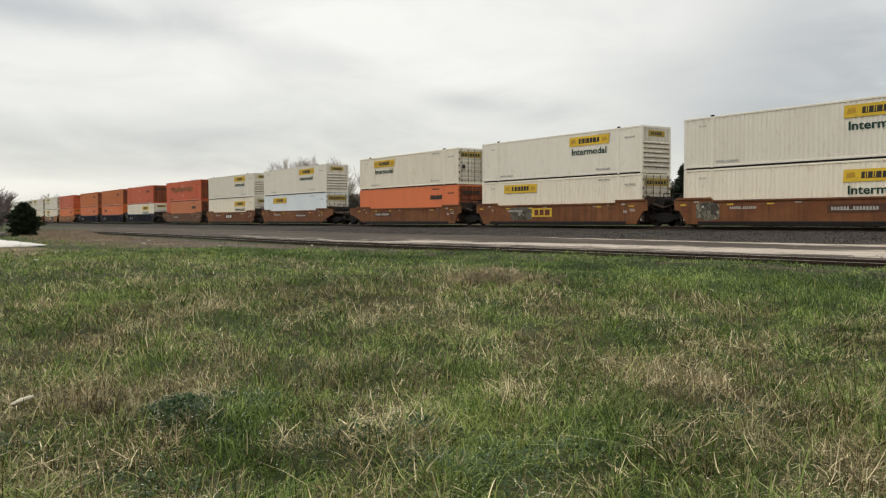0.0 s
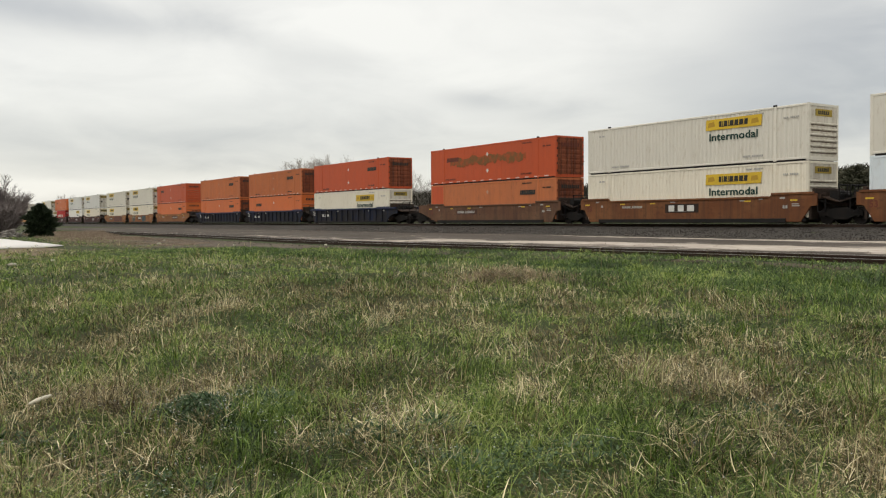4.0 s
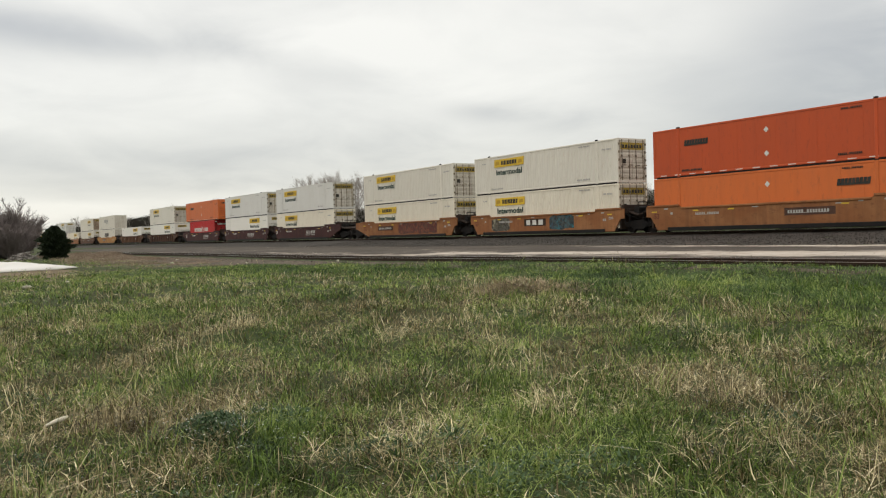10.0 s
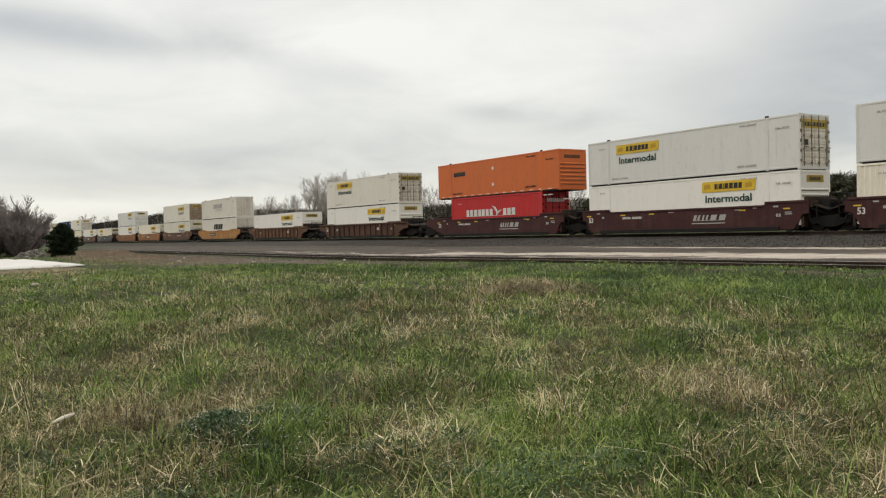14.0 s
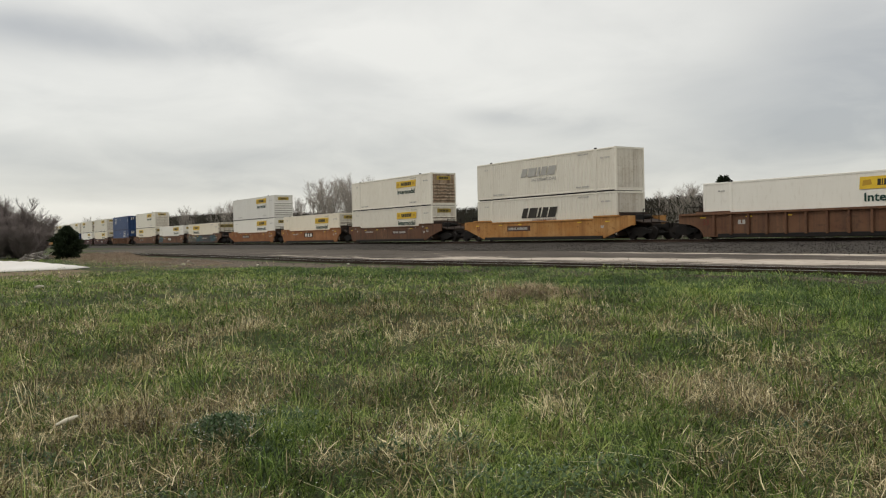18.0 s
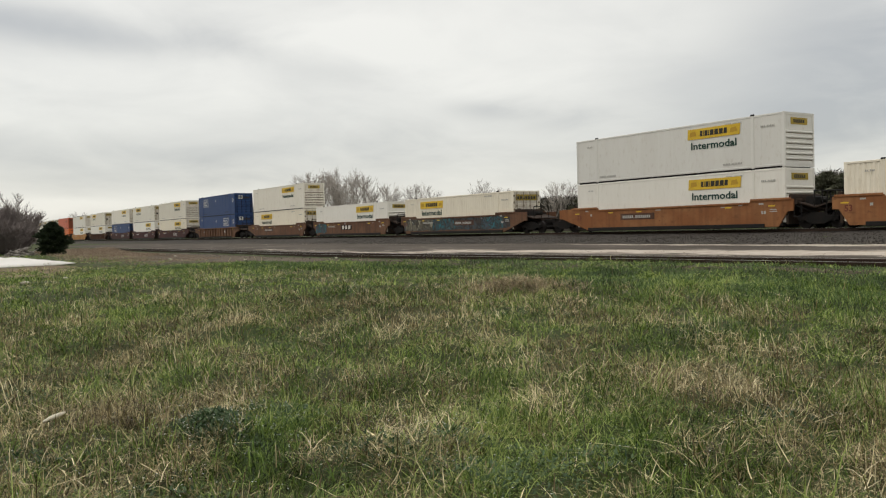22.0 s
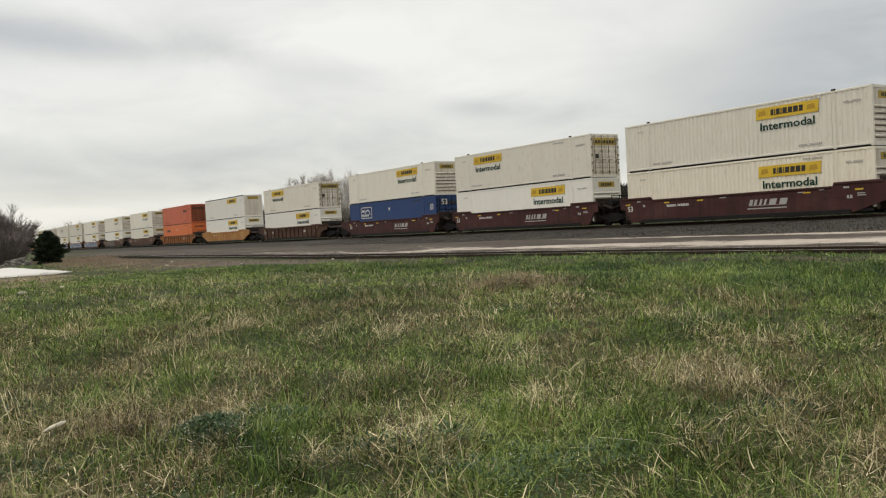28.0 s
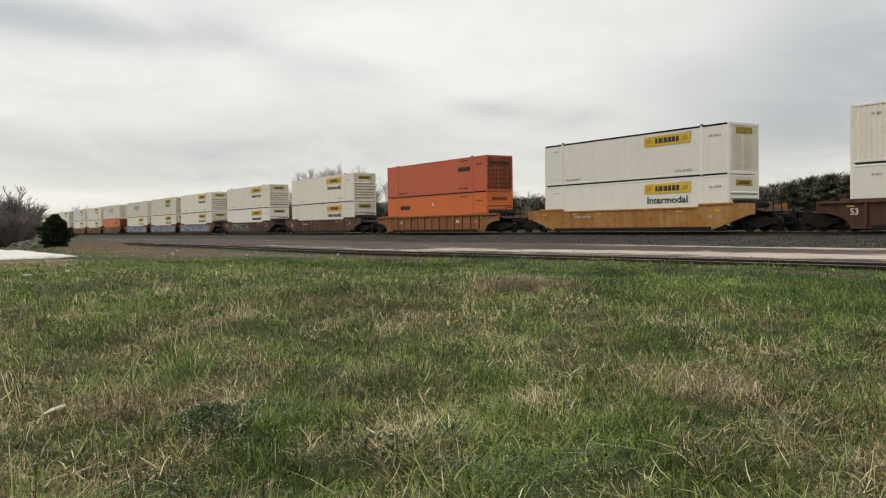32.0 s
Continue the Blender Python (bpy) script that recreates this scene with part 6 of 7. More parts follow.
GREEN_SPOTS = ((-5.2, 2.0, 0.5), (-6.0, 2.3, 0.35), (-6.9, 4.3, 0.5), (-7.9, 4.1, 0.4), (-8.9, 2.5, 0.3), (-5.0, 3.4, 0.4), (-7.4, 8.0, 0.6), (-4.2, 4.9, 0.35),
               (-8.9, 4.1, 0.4), (-13.9, 3.1, 0.6), (-5.6, 5.1, 0.35), (-4.4, 4.2, 0.3), (-6.1, 9.6, 0.6), (-9.4, 7.3, 0.5), (-10.1, 10.2, 0.9), (-8.5, 12.0, 1.2))
DRY_SPOTS = ((-10.7, 2.9, 0.6), (-12.8, 4.6, 0.9), (-13.7, 6.8, 1.1), (-13.2, 9.9, 0.8), (-6.6, 3.4, 0.5), (-4.7, 2.6, 0.3), (-6.6, 1.2, 0.6), (-12.8, 1.9, 0.7), (-5.7, 4.2, 0.35),
             (-8.6, 6.9, 0.6), (-5.2, 5.8, 0.6), (-4.7, 6.0, 0.45), (-7.7, 9.5, 0.7), (-3.7, 5.8, 0.5), (-3.1, 5.2, 0.4), (-5.0, 1.9, 0.2), (-9.5, 1.3, 0.5), (-11.6, 7.0, 0.7), (-7.4, 10.3, 0.6))
WEED_SPOTS = ((-6.34, 1.97, 0.26, 0.19, 4600), (-4.25, 2.9, 0.3, 0.24, 500), (-4.95, 3.25, 0.2, 0.2, 600), (-6.4, 2.55, 0.22, 0.2, 450), (-4.0, 3.5, 0.3, 0.3, 500), (-7.1, 8.8, 0.4, 0.4, 350), (-6.2, 0.7, 0.25, 0.22, 300),
              (-5.1, 2.6, 0.2, 0.2, 250), (-3.8, 5.3, 0.2, 0.2, 200), (-8.5, 0.8, 0.25, 0.25, 250), (-10.4, 8.0, 0.4, 0.4, 300), (-4.6, 1.2, 0.3, 0.3, 300))


def swathe(x, y):
    """Across and along the direction in which the field was mown; patches are drawn out along it."""
    return 0.545 * x + 0.838 * y, 0.36 * (-0.838 * x + 0.545 * y)


def dryness(x, y):
    """Share of dead grass: high in brown patches, low near the siding and in green patches."""
    u, v = swathe(x, y)
    d = 0.485 + 0.21 * (patch(u, v, 1.9, 0) - 0.5) + 0.54 * (patch(u, v, 0.42, 1) - 0.5)
    for spots, k in ((GREEN_SPOTS, -0.25), (DRY_SPOTS, 0.115)):
        for cx, cy, s in spots:
            cu, cv = swathe(cx, cy)
            d = d + k * np.exp(-((u - cu) ** 2 + (v - cv) ** 2) / (s * s))
    d = d - 0.75 * smooth(siding_y(x) - 7.0, siding_y(x) - 2.5, y) * smooth(-46, -32, x)
    d = d - 0.26 * smooth(12.5, 18, np.hypot(x, y)) * (1 - 0.9 * bare(x, y))
    return np.clip(d, 0.03, 0.97)


def bare(x, y):
    """1 on the trodden bare ground before the white sheet, 0 elsewhere."""
    u, v = (x + 34.5) / 5.5, (y - 3.9 + 0.10 * (x + 34.5)) / 2.0
    return np.exp(-(u * u + v * v) ** 2) * (0.5 + patch(x, y, 1.2, 4))


def leaf_material(name, colours, translucent=0.3, rough=0.55, patch_size=0.5, gloss=0.28):
    """Blades: each one its own tone out of a row of colours, tinted by broad patches."""
    m = bpy.data.materials.new(name)
    m.use_nodes = True
    nt = m.node_tree
    n, l = nt.nodes.new, nt.links.new
    bsdf, out = nt.nodes["Principled BSDF"], nt.nodes["Material Output"]
    bsdf.inputs["Roughness"].default_value = rough
    bsdf.inputs["Specular IOR Level"].default_value = gloss
    geo, ramp = n("ShaderNodeNewGeometry"), n("ShaderNodeValToRGB")
    els = ramp.color_ramp.elements
    while len(els) < len(colours):
        els.new(0.5)
    for i, c in enumerate(colours):
        els[i].position = i / (len(colours) - 1)
        els[i].color = (*c, 1)
    tc, noise_ = n("ShaderNodeTexCoord"), n("ShaderNodeTexNoise")
    noise_.inputs["Scale"].default_value, noise_.inputs["Detail"].default_value = patch_size, 3.0
    l(tc.outputs["Object"], noise_.inputs["Vector"])
    add = n("ShaderNodeMath")
    add.operation = "MULTIPLY_ADD"
    add.inputs[1].default_value = 1.5
    sub = n("ShaderNodeMath")
    sub.operation = "SUBTRACT"
    sub.inputs[1].default_value = 0.75
    l(noise_.outputs[0], add.inputs[0])
    l(geo.outputs["Random Per Island"], sub.inputs[0])
    l(sub.outputs[0], add.inputs[2])
    l(add.outputs[0], ramp.inputs[0])
    l(ramp.outputs[0], bsdf.inputs["Base Color"])
    tr, mx = n("ShaderNodeBsdfTranslucent"), n("ShaderNodeMixShader")
    mx.inputs[0].default_value = translucent
    l(ramp.outputs[0], tr.inputs[0])
    l(bsdf.outputs[0], mx.inputs[1])
    l(tr.outputs[0], mx.inputs[2])
    l(mx.outputs[0], out.inputs[0])
    return m


def join(sets):
    cos, fs, o = [], [], 0
    for c, f in sets:
        cos.append(c)
        fs.append(f + o)
        o += len(c)
    return np.concatenate(cos), np.concatenate(fs)


def build_grass():
    M["green_blades"] = leaf_material("green_blades", [(0.015, 0.029, 0.005), (0.060, 0.105, 0.013), (0.140, 0.220, 0.035), (0.40, 0.46, 0.14)], 0.35, 0.5)
    M["dry_blades"] = leaf_material("dry_blades", [(0.031, 0.021, 0.008), (0.096, 0.071, 0.028), (0.255, 0.202, 0.084), (0.76, 0.66, 0.40)], 0.15, 0.6, 0.8)
    M["weed_leaves"] = leaf_material("weed_leaves", [(0.019, 0.042, 0.015), (0.044, 0.080, 0.030), (0.095, 0.145, 0.060)], 0.2)
    rng = np.random.default_rng(42)
    green, dry = [], []
    # distance bands: from, to, how many, segments, size
    for band, (r0, r1, n, seg, k) in enumerate(((2.6, 8.5, 190000, 3, 1.0), (8.5, 17, 250000, 2, 1.35), (17, 34, 250000, 2, 2.1), (34, 75, 130000, 1, 3.6))):
        x, y, lot, grow, way = spread(n, r0, r1, rng, 0.78, 0.075 * k ** 0.5, 26)
        full = rng.uniform(0, 1, len(x)) < 0.22 + 1.25 * patch(x, y, 0.30 * k ** 0.5, 2) + (0.0, 0.1, 0.3, 0.3)[band] - 0.42 * bare(x, y)
        x, y, lot, grow, way = x[full], y[full], lot[full], grow[full], way[full]
        d = dryness(x, y)
        isdry = 0.7 * lot + 0.3 * rng.uniform(0, 1, len(x)) < d
        for dead in (False, True):
            pick = isdry == dead
            xs, ys, g, a = x[pick], y[pick], grow[pick], way[pick]
            m = len(xs)
            tall = g * (0.45 + 0.9 * patch(xs, ys, 0.30 * k ** 0.5, 2)) * (1.0, 0.95, 0.75, 0.8)[band]
            tall = tall * (1 - 0.5 * smooth(siding_y(xs) - 9, siding_y(xs) - 4, ys) * smooth(-22, -40, xs))
            mound = hummock(xs, ys)
            if dead:
                h = rng.uniform(0.05, 0.17, m) * tall
                w = rng.uniform(0.0035, 0.0078, m) * k
                flat = rng.uniform(0, 1, m) < 0.62
                th0 = np.where(flat, rng.uniform(1.0, 1.6, m), np.abs(rng.normal(0.6, 0.4, m)))
                th1 = th0 + rng.normal(0.40, 0.7, m)
                dry.append(blades(xs, ys, h, w, th0, np.clip(th1, 0, 2.0), seg, 100 + band, mound + np.where(flat, rng.uniform(0.1, 0.6, m) * h, 0), a))
            else:
                h = rng.uniform(0.06, 0.20, m) * tall
                w = rng.uniform(0.0045, 0.0095, m) * k
                th0 = np.abs(rng.normal(0.55, 0.5, m))
                th1 = th0 + np.abs(rng.normal(1.5, 0.8, m))
                green.append(blades(xs, ys, h, w, th0, np.clip(th1, 0, 3.0), seg, 200 + band, mound, a))
    # long pale stalks, standing and fallen, that stand out singly
    x, y, lot, grow, way = spread(11000, 2.8, 24, rng, 0.6, 0.14, 9)
    keep = rng.uniform(0, 1, len(x)) < 1.2 * dryness(x, y)
    x, y, way = x[keep], y[keep], way[keep]
    m = len(x)
    th0 = np.where(rng.uniform(0, 1, m) < 0.6, rng.uniform(1.0, 1.55, m), np.abs(rng.normal(0.5, 0.35, m)))
    ln = np.where(th0 > 0.95, 0.08 + rng.exponential(0.09, m), rng.uniform(0.06, 0.18, m))
    dry.append(blades(x, y, ln, rng.uniform(0.004, 0.010, m), th0, th0 + rng.normal(0.2, 0.6, m), 3, 300, hummock(x, y) + rng.uniform(0.03, 0.11, m), way))
    # heaps of coarse pale straw
    M["straw"] = leaf_material("straw", [(0.08, 0.055, 0.026), (0.285, 0.22, 0.108), (0.80, 0.70, 0.46)], 0.1, 0.6, 0.8)
    straw = []
    for r0, r1, n, k in ((2.8, 9.0, 14000, 1.0), (8.0, 23.0, 44000, 1.2)):
        x, y, lot, grow, way = spread(n, r0, r1, rng, 0.95, 0.10 * k, 10)
        keep = lot < 1.0 * dryness(x, y) - 0.06
        x, y, way = x[keep], y[keep], way[keep]
        m = len(x)
        far_ = 1 + 0.055 * np.hypot(x, y)
        th0 = np.where(rng.uniform(0, 1, m) < 0.5, rng.uniform(0.9, 1.5, m), np.abs(rng.normal(0.5, 0.35, m)))
        straw.append(blades(x, y, k * rng.uniform(0.05, 0.20, m), rng.uniform(0.0030, 0.0062, m) * far_, th0, th0 + rng.normal(0.5, 0.9, m), 3, 310, hummock(x, y) + rng.uniform(0.02, 0.10, m), way))
    # a low brown heap of raked dead growth
    m = 2600
    u, v = rng.normal(0, 1, m), rng.normal(0, 1, m)
    x, y = -13.1 + 0.38 * u + 0.25 * v, 10.2 + 0.55 * v
    rise = 0.26 * np.exp(-0.5 * (u * u + v * v)) * rng.uniform(0.1, 1, m)
    th0 = rng.uniform(1.05, 1.75, m)
    heap = blades(x, y, rng.uniform(0.12, 0.42, m), rng.uniform(0.006, 0.013, m), th0, th0 + rng.normal(0, 0.3, m), 2, 330, 0.04 + rise)
    M["dead_growth"] = leaf_material("dead_growth", [(0.12, 0.085, 0.05), (0.32, 0.24, 0.14), (0.62, 0.51, 0.33)], 0.05, 0.7, 0.8)
    tagged(new("dead_grass_heap", raw_mesh("dead_grass_heap", *heap, M["dead_growth"])), "low reddish-brown heap of dead grass in the field", "dead grass", kind="stuff")
    tagged(new("straw", raw_mesh("straw", *join(straw), M["straw"])), "loose bundles of pale dead straw in the field", "straw", kind="stuff")
    # the rest of the field, out of the camera's way
    n = 120000
    az, rr = rng.uniform(0, 6.2832, n), 0.3 + 30 * rng.uniform(0, 1, n) ** 0.7
    x, y = rr * np.sin(az), rr * np.cos(az)
    seen = (np.degrees(az) > 263) & (np.degrees(az) < 343) & (rr > 2.6)
    keep = ~seen & (y < siding_y(x) - 2.0) & (rng.uniform(0, 1, n) < 0.35 + patch(x, y, 0.4, 2))
    x, y, rr = x[keep], y[keep], rr[keep]
    isdry = rng.uniform(0, 1, len(x)) < dryness(x, y)
    for dead, out in ((False, green), (True, dry)):
        xs, ys, q = x[isdry == dead], y[isdry == dead], 1 + rr[isdry == dead] * 0.12
        m = len(xs)
        th0 = np.abs(rng.normal(0.6 if dead else 0.25, 0.45, m))
        out.append(blades(xs, ys, rng.uniform(0.05, 0.16, m) * q ** 0.3, rng.uniform(0.004, 0.008, m) * q, th0, th0 + np.abs(rng.normal(0.6, 0.5, m)), 1, 320 + dead))
    # low dense green beside the siding, with a few tall pale stalks
    m = 80000
    x = rng.uniform(-33, 12, m)
    y = siding_y(x) - 1.28 - 2.2 * smooth(-20, -33, x) - rng.uniform(0, 5.5, m) ** 0.9
    thick = 0.4 + 1.1 * patch(x, y, 0.7, 4)
    M["rank_blades"] = leaf_material("rank_blades", [(0.016, 0.034, 0.010), (0.044, 0.084, 0.022), (0.088, 0.150, 0.044), (0.19, 0.26, 0.10)], 0.25, 0.6)
    rank = blades(x, y, rng.uniform(0.05, 0.13, m) * thick, rng.uniform(0.011, 0.021, m), np.abs(rng.normal(0.5, 0.4, m)), np.abs(rng.normal(1.3, 0.6, m)), 1, 301, 0.03 * thick)
    tagged(new("siding_grass", raw_mesh("siding_grass", *rank, M["rank_blades"])), "low dense dark green grass beside the siding", "grass", kind="stuff")
    x, y, lot, grow, way = spread(900, 12, 36, rng)
    keep = (y > siding_y(x) - 6.0) & (x > -34)
    x, y = x[keep], y[keep]
    m = len(x)
    dry.append(blades(x, y, rng.uniform(0.18, 0.5, m), rng.uniform(0.008, 0.014, m), np.abs(rng.normal(0.2, 0.25, m)), np.abs(rng.normal(0.5, 0.4, m)), 3, 303))
    tagged(new("green_grass", raw_mesh("green_grass", *join(green), M["green_blades"])), "fresh green grass blades in an uneven field", "grass", kind="stuff")
    tagged(new("dry_grass", raw_mesh("dry_grass", *join(dry), M["dry_blades"])), "dead straw-coloured grass and fallen stalks", "dry grass", kind="stuff")
    # broad-leaved weeds
    sets, fx, fy = [], [], []
    for cx, cy, sx, sy, n in WEED_SPOTS:
        x, y = rng.normal(cx, sx, n), rng.normal(cy, sy, n)
        lift = 0.02 + np.maximum(0, (0.16 if n > 4000 else 0.11) * (1 - ((x - cx) / sx / 1.8) ** 2 - ((y - cy) / sy / 1.8) ** 2)) * rng.uniform(0.1, 1, n)
        th = rng.uniform(0.5, 1.4, n)
        sets.append(blades(x, y, rng.uniform(0.025, 0.06, n), rng.uniform(0.012, 0.022, n), th, th + 0.3, 2, int(400 + cx * 7), hummock(x, y) + lift))
        k = 12 + n // 20
        fx.append(rng.normal(cx, 1.7 * sx, k))
        fy.append(rng.normal(cy, 1.7 * sy, k))
    tagged(new("weeds", raw_mesh("weeds", *join(sets), M["weed_leaves"])), "low dark blue-green leafy weeds in the grass", "weeds", kind="stuff")
    # tiny pale flower heads on and round the weeds
    M["pale_petals"] = leaf_material("pale_petals", [(0.42, 0.44, 0.42), (0.60, 0.62, 0.60), (0.74, 0.75, 0.72)], 0.2, 0.6, 0.8)
    x, y, lot, grow, way = spread(260, 4.2, 8.5, rng, 0.7, 0.3, 8)
    x, y = np.concatenate(fx + [x]), np.concatenate(fy + [y])
    heads = []
    for turn in (0.0, 1.257, 2.513, 3.77, 5.027):
        heads.append(blades(x, y, rng.uniform(0.006, 0.010, len(x)), np.full(len(x), 0.006), np.full(len(x), 1.0), np.full(len(x), 1.5), 2, 410,
                            hummock(x, y) + 0.10 + 0.08 * patch(x, y, 0.05, 2), np.full(len(x), turn)))
    tagged(new("small_flowers", raw_mesh("small_flowers", *join(heads), M["pale_petals"])), "tiny pale five-petalled flowers among the weeds", "flowers", kind="stuff")
    # dry brown weeds on the bank by the siding's far end
    M["brown_weeds"] = leaf_material("brown_weeds", [(0.15, 0.108, 0.074), (0.26, 0.195, 0.137), (0.40, 0.32, 0.235)], 0.1, 0.8, 0.4)
    n = 70000
    x = rng.uniform(-84, -34, n)
    y = siding_y(x) - 2.3 + 1.1 * smooth(-58, -70, x) - rng.exponential(1.7, n)
    keep = (y > 8.5 - 0.08 * (x + 60)) & (patch(x, y, 2.2, 3) > 0.25 + 0.35 * smooth(-46, -36, x))
    x, y = x[keep], y[keep]
    m = len(x)
    h = rng.uniform(0.08, 0.34, m) * (0.5 + 0.8 * patch(x, y, 3.0, 4)) * (1 - 0.62 * smooth(-66, -46, x))
    tagged(new("brown_weeds", raw_mesh("brown_weeds", *blades(x, y, h, rng.uniform(0.012, 0.03, m), np.abs(rng.normal(0.15, 0.25, m)), np.abs(rng.normal(0.5, 0.4, m)), 1, 500), M["brown_weeds"])),
           "dry brown weeds on the bank beside the siding", "weeds", kind="stuff")


build_grass()


def build_bare_ground():
    M["tan_dirt"] = material("tan_dirt", (0.165, 0.125, 0.078), (0.085, 0.072, 0.038), 0.95, 0, 0.6, 0.8, 12, 0.03, third=(0.20, 0.155, 0.10))
    g, n = [], 48
    for ring in range(7):
        for i in range(n):
            a = 6.28318 * i / n
            k = ring / 6 * (1 + 0.16 * math.sin(3 * a + 1) + 0.10 * math.sin(7 * a) + 0.06 * math.sin(13 * a + 2))
            x = -34.5 + 5.2 * k * math.cos(a)
            y = 3.9 + 1.9 * k * math.sin(a) - 0.10 * (x + 34.5)
            g.append((x, y, float(ground_z(x, y)) + (0.02 if ring < 6 else -0.01)))
    idx = np.arange(7 * n).reshape(7, n)
    nxt = np.roll(idx, -1, 1)
    q = np.stack([idx[:-1], nxt[:-1], nxt[1:], idx[1:]], -1).reshape(-1, 4)
    tagged(new("dirt_patch", raw_mesh("dirt_patch", np.array(g), q, M["tan_dirt"])), "trodden tan dirt before the white sheet", "dirt", kind="structure")


build_bare_ground()


def build_litter():
    M["pale_wood"] = material("pale_wood", (0.62, 0.58, 0.47), (0.48, 0.43, 0.33), 0.8, 0, 6.0, 0.7)
    g = Geo()
    pts = [Vector((0, 0, 0.05)), Vector((-0.03, 0.08, 0.065)), Vector((-0.06, 0.15, 0.07)), Vector((-0.10, 0.21, 0.075))]
    for a, b, r0, r1 in zip(pts, pts[1:], (0.008, 0.017, 0.018), (0.017, 0.018, 0.008)):
        g.tube(a, b, r0, r1, 7)
    st = tagged(new("broken_stick", g.mesh("broken_stick", M["pale_wood"])), "short pale broken stick lying in the grass", "stick")
    st.matrix_basis = pose(-7.34, 0.94, float(ground_z(-7.4, 0.95)) + 0.05, 0, 0, 12)
    # pale stones
    M["pale_stone"] = material("pale_stone", (0.48, 0.45, 0.36), (0.36, 0.33, 0.25), 0.9, 0, 8.0, 0.7, 20, 0.01, per_object=0.2)
    rng = random.Random(33)

    def stone(sx, sy, sz):
        bm = bmesh.new()
        bmesh.ops.create_icosphere(bm, subdivisions=2, radius=1)
        for v in bm.verts:
            k = 1 + 0.22 * noise.noise(v.co * 1.7 + Vector((sx * 9, sy * 5, 1)))
            v.co = Vector((v.co.x * sx, v.co.y * sy, v.co.z * sz)) * k
        me = bpy.data.meshes.new("stone")
        bm.to_mesh(me)
        bm.free()
        me.materials.append(M["pale_stone"])
        return me
    shapes = [stone(0.08, 0.14, 0.05), stone(0.07, 0.10, 0.04), stone(0.06, 0.09, 0.04)]
    spots = [(-23.3, 2.7, 0), (-26.4, 4.1, 1), (-41, 11.0, 0), (-47, 12.9, 1), (-36, 12.9, 2), (-58, 11.2, 0), (-52, 13.4, 1), (-30, 14.4, 2)]
    for x, y, k in spots:
        ob = tagged(new("stone", shapes[k]), "pale flat stone on the bank", "stone", "pale stones")
        ob.matrix_basis = pose(x, y, float(ground_z(x, y)) + 0.05, 0, 0, rng.uniform(0, 360))


build_litter()


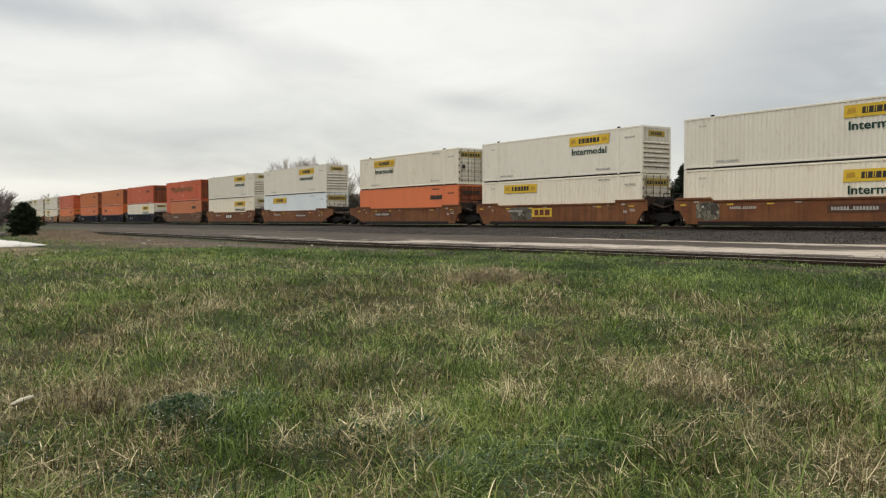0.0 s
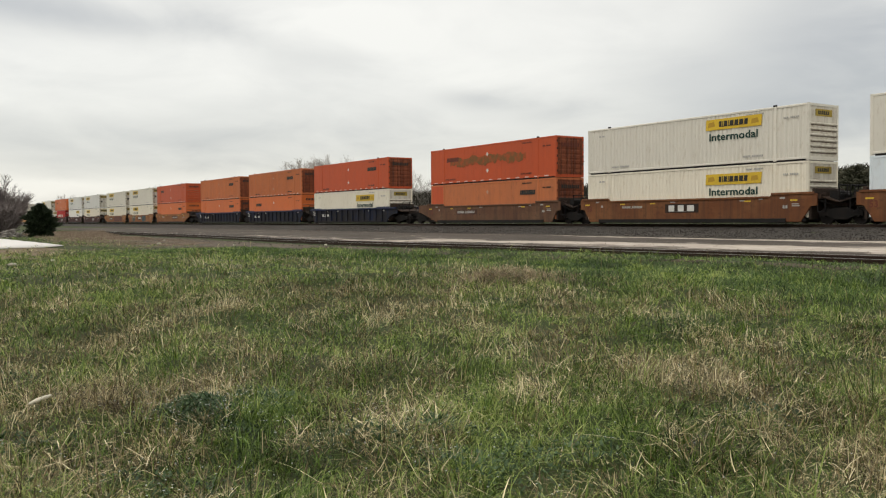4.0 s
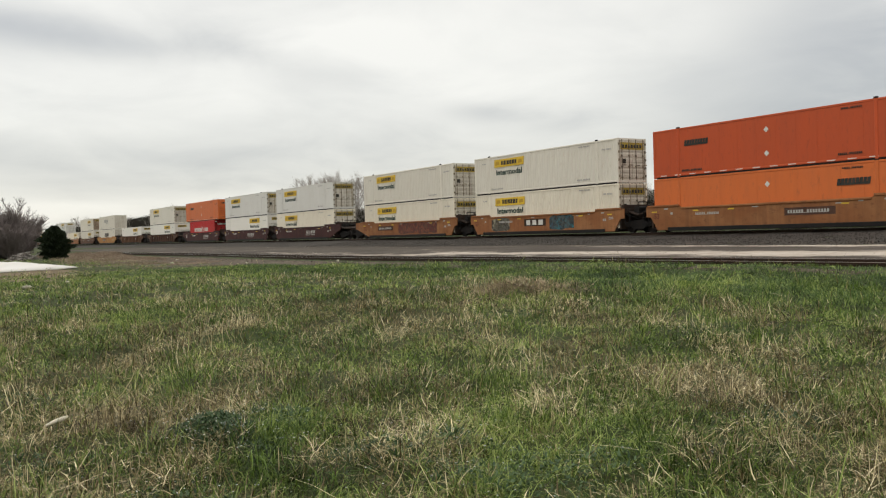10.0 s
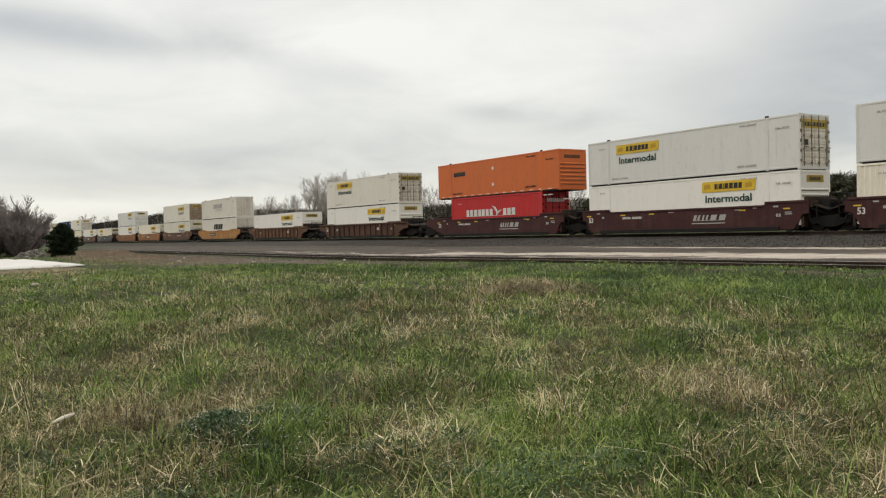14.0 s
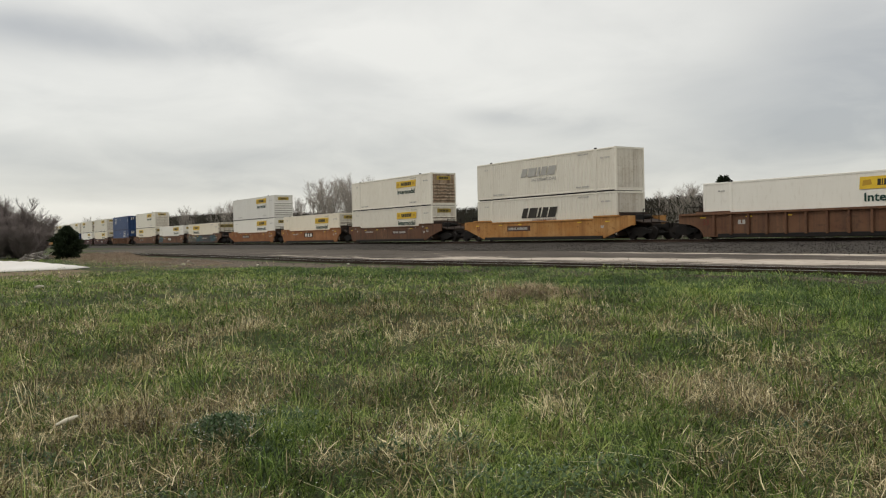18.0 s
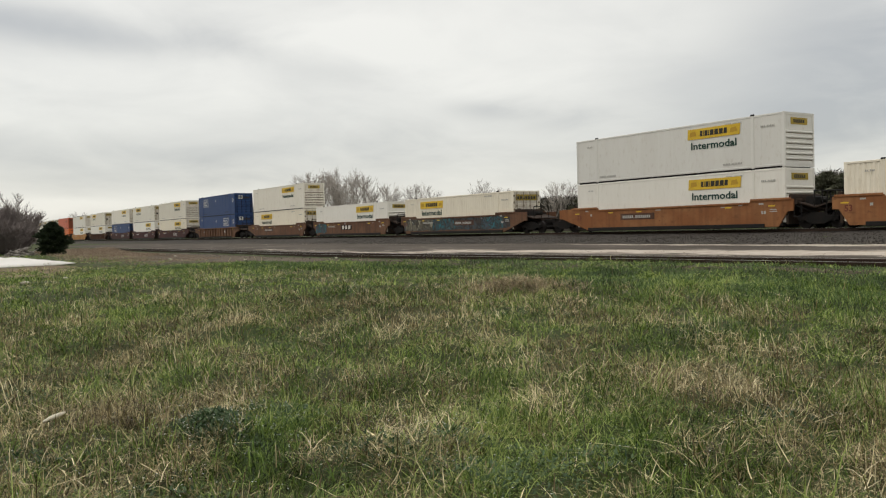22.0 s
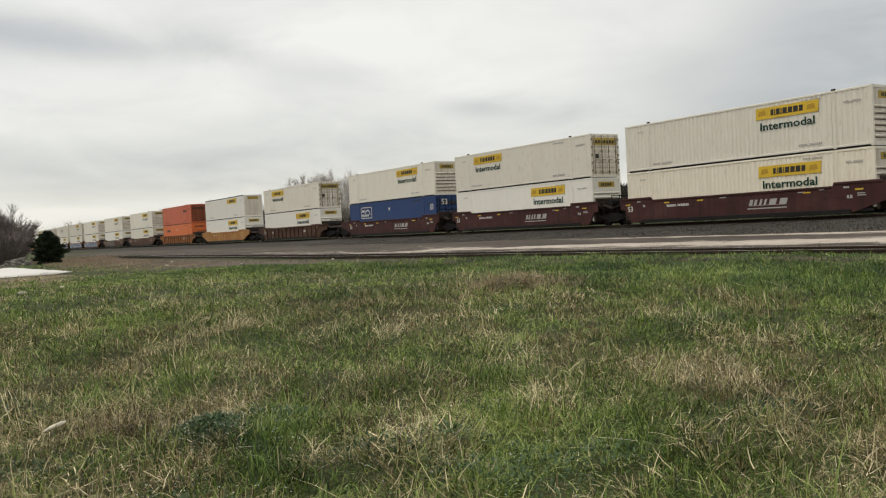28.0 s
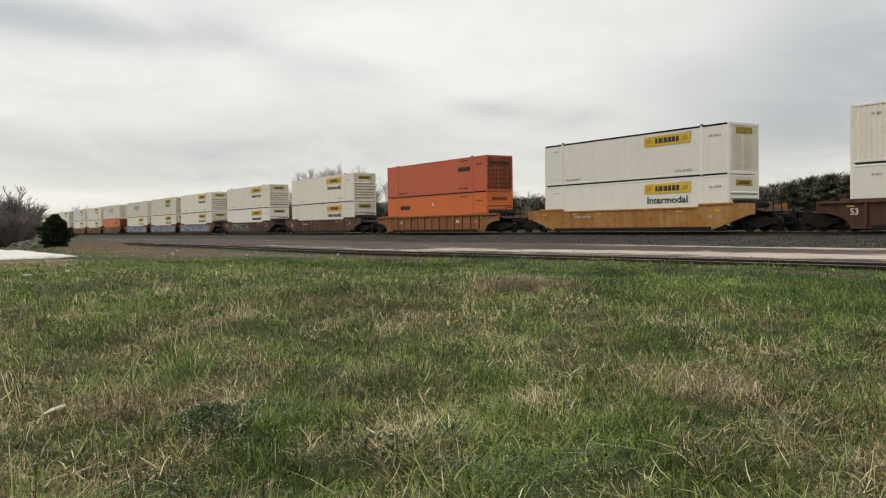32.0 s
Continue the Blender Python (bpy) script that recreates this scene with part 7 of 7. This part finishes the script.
def build_stones():
    """Loose stones on the ballast slope, the dirt and along the pale strips."""
    M["ballast_stones"] = leaf_material("ballast_stones", [(0.028, 0.024, 0.020), (0.043, 0.037, 0.032), (0.057, 0.050, 0.044), (0.085, 0.076, 0.067)], 0.0, 0.9, 0.6)
    M["pale_stones"] = leaf_material("pale_stones", [(0.15, 0.124, 0.10), (0.22, 0.185, 0.15), (0.30, 0.255, 0.21), (0.42, 0.37, 0.315)], 0.0, 0.9, 0.6)
    rng = np.random.default_rng(77)

    def scatter(x, y, size, name, label, mat, seed):
        r = np.random.default_rng(seed)
        n = len(x)
        c = np.stack([x, y, ground_z(x, y) + 0.02 + size * 0.25], 1)
        d = np.array([[1, 0, 0], [0, 1, 0], [-1, 0, 0], [0, -1, 0], [0, 0, 1], [0, 0, -0.6]], float)
        a = r.uniform(0, 6.28, n)
        rot = np.stack([np.stack([np.cos(a), -np.sin(a), 0 * a], 1), np.stack([np.sin(a), np.cos(a), 0 * a], 1), np.stack([0 * a, 0 * a, 1 + 0 * a], 1)], 1)
        p = np.einsum("nij,kj->nki", rot, d) * (size[:, None, None] * r.uniform(0.6, 1.3, (n, 6, 1)))
        co = (c[:, None] + p + r.normal(0, 0.15, (n, 6, 3)) * size[:, None, None]).reshape(-1, 3)
        tri = np.array([(0, 1, 4), (1, 2, 4), (2, 3, 4), (3, 0, 4), (1, 0, 5), (2, 1, 5), (3, 2, 5), (0, 3, 5)])
        f = (np.arange(n)[:, None, None] * 6 + tri[None]).reshape(-1, 3)
        tagged(new(name, raw_mesh(name, co, f, mat)), label, "stones", kind="stuff")

    n = 16000
    x = -75 + 85 * rng.uniform(0, 1, n) ** 0.8
    y = rng.uniform(32.2, 39.0, n)
    scatter(x, y, rng.uniform(0.016, 0.045, n), "ballast_stones", "coarse dark grey ballast stones", M["ballast_stones"], 1)
    n = 1500
    x = rng.uniform(-75, 10, n)
    y = np.where(rng.uniform(0, 1, n) < 0.5, rng.normal(31.0, 0.9, n), siding_y(x) + 2.6 + np.abs(rng.normal(0, 2.2, n)))
    keep = (y < 32.6) & (patch(x * 0.4, y, 1.2, 3) > 0.35 + 0.3 * smooth(-20, -45, x))
    scatter(x[keep], y[keep], rng.uniform(0.010, 0.030, n)[keep], "gravel_stones", "pale loose gravel on the strips", M["pale_stones"], 2)
    n = 3600
    x = rng.uniform(-70, 10, n)
    y = siding_y(x) + rng.uniform(-2.2, 2.0, n)
    scatter(x, y, rng.uniform(0.012, 0.034, n), "siding_stones", "dirty stones round the siding rails", M["ballast_stones"], 3)


build_stones()


def motions():
    for ob in TRAIN:
        p = ob.matrix_basis.translation
        walk(ob, [(t, pose(p.x + run(t), p.y, p.z)) for t in (0, 4, 8, 12, 16, 20, 24, 28, 32)])
    # the wheels roll; all that sit alike on their trucks turn alike
    for side in (-0.89, 0.89):
        alike = [w for w in WHEELS if w.matrix_basis.translation.x * side > 0]
        first = alike[0]
        walk(first, [(i / FPS, pose(side, 0, 0.42, 0, math.degrees(run(i / FPS) / 0.42) % 360)) for i in range(32 * FPS + 1)])
        keys = first.animation_data
        for w in alike[1:]:
            w.rotation_mode = "QUATERNION"
            mine = w.animation_data_create()
            mine.action = keys.action
            mine.action_slot = keys.action_slot


motions()
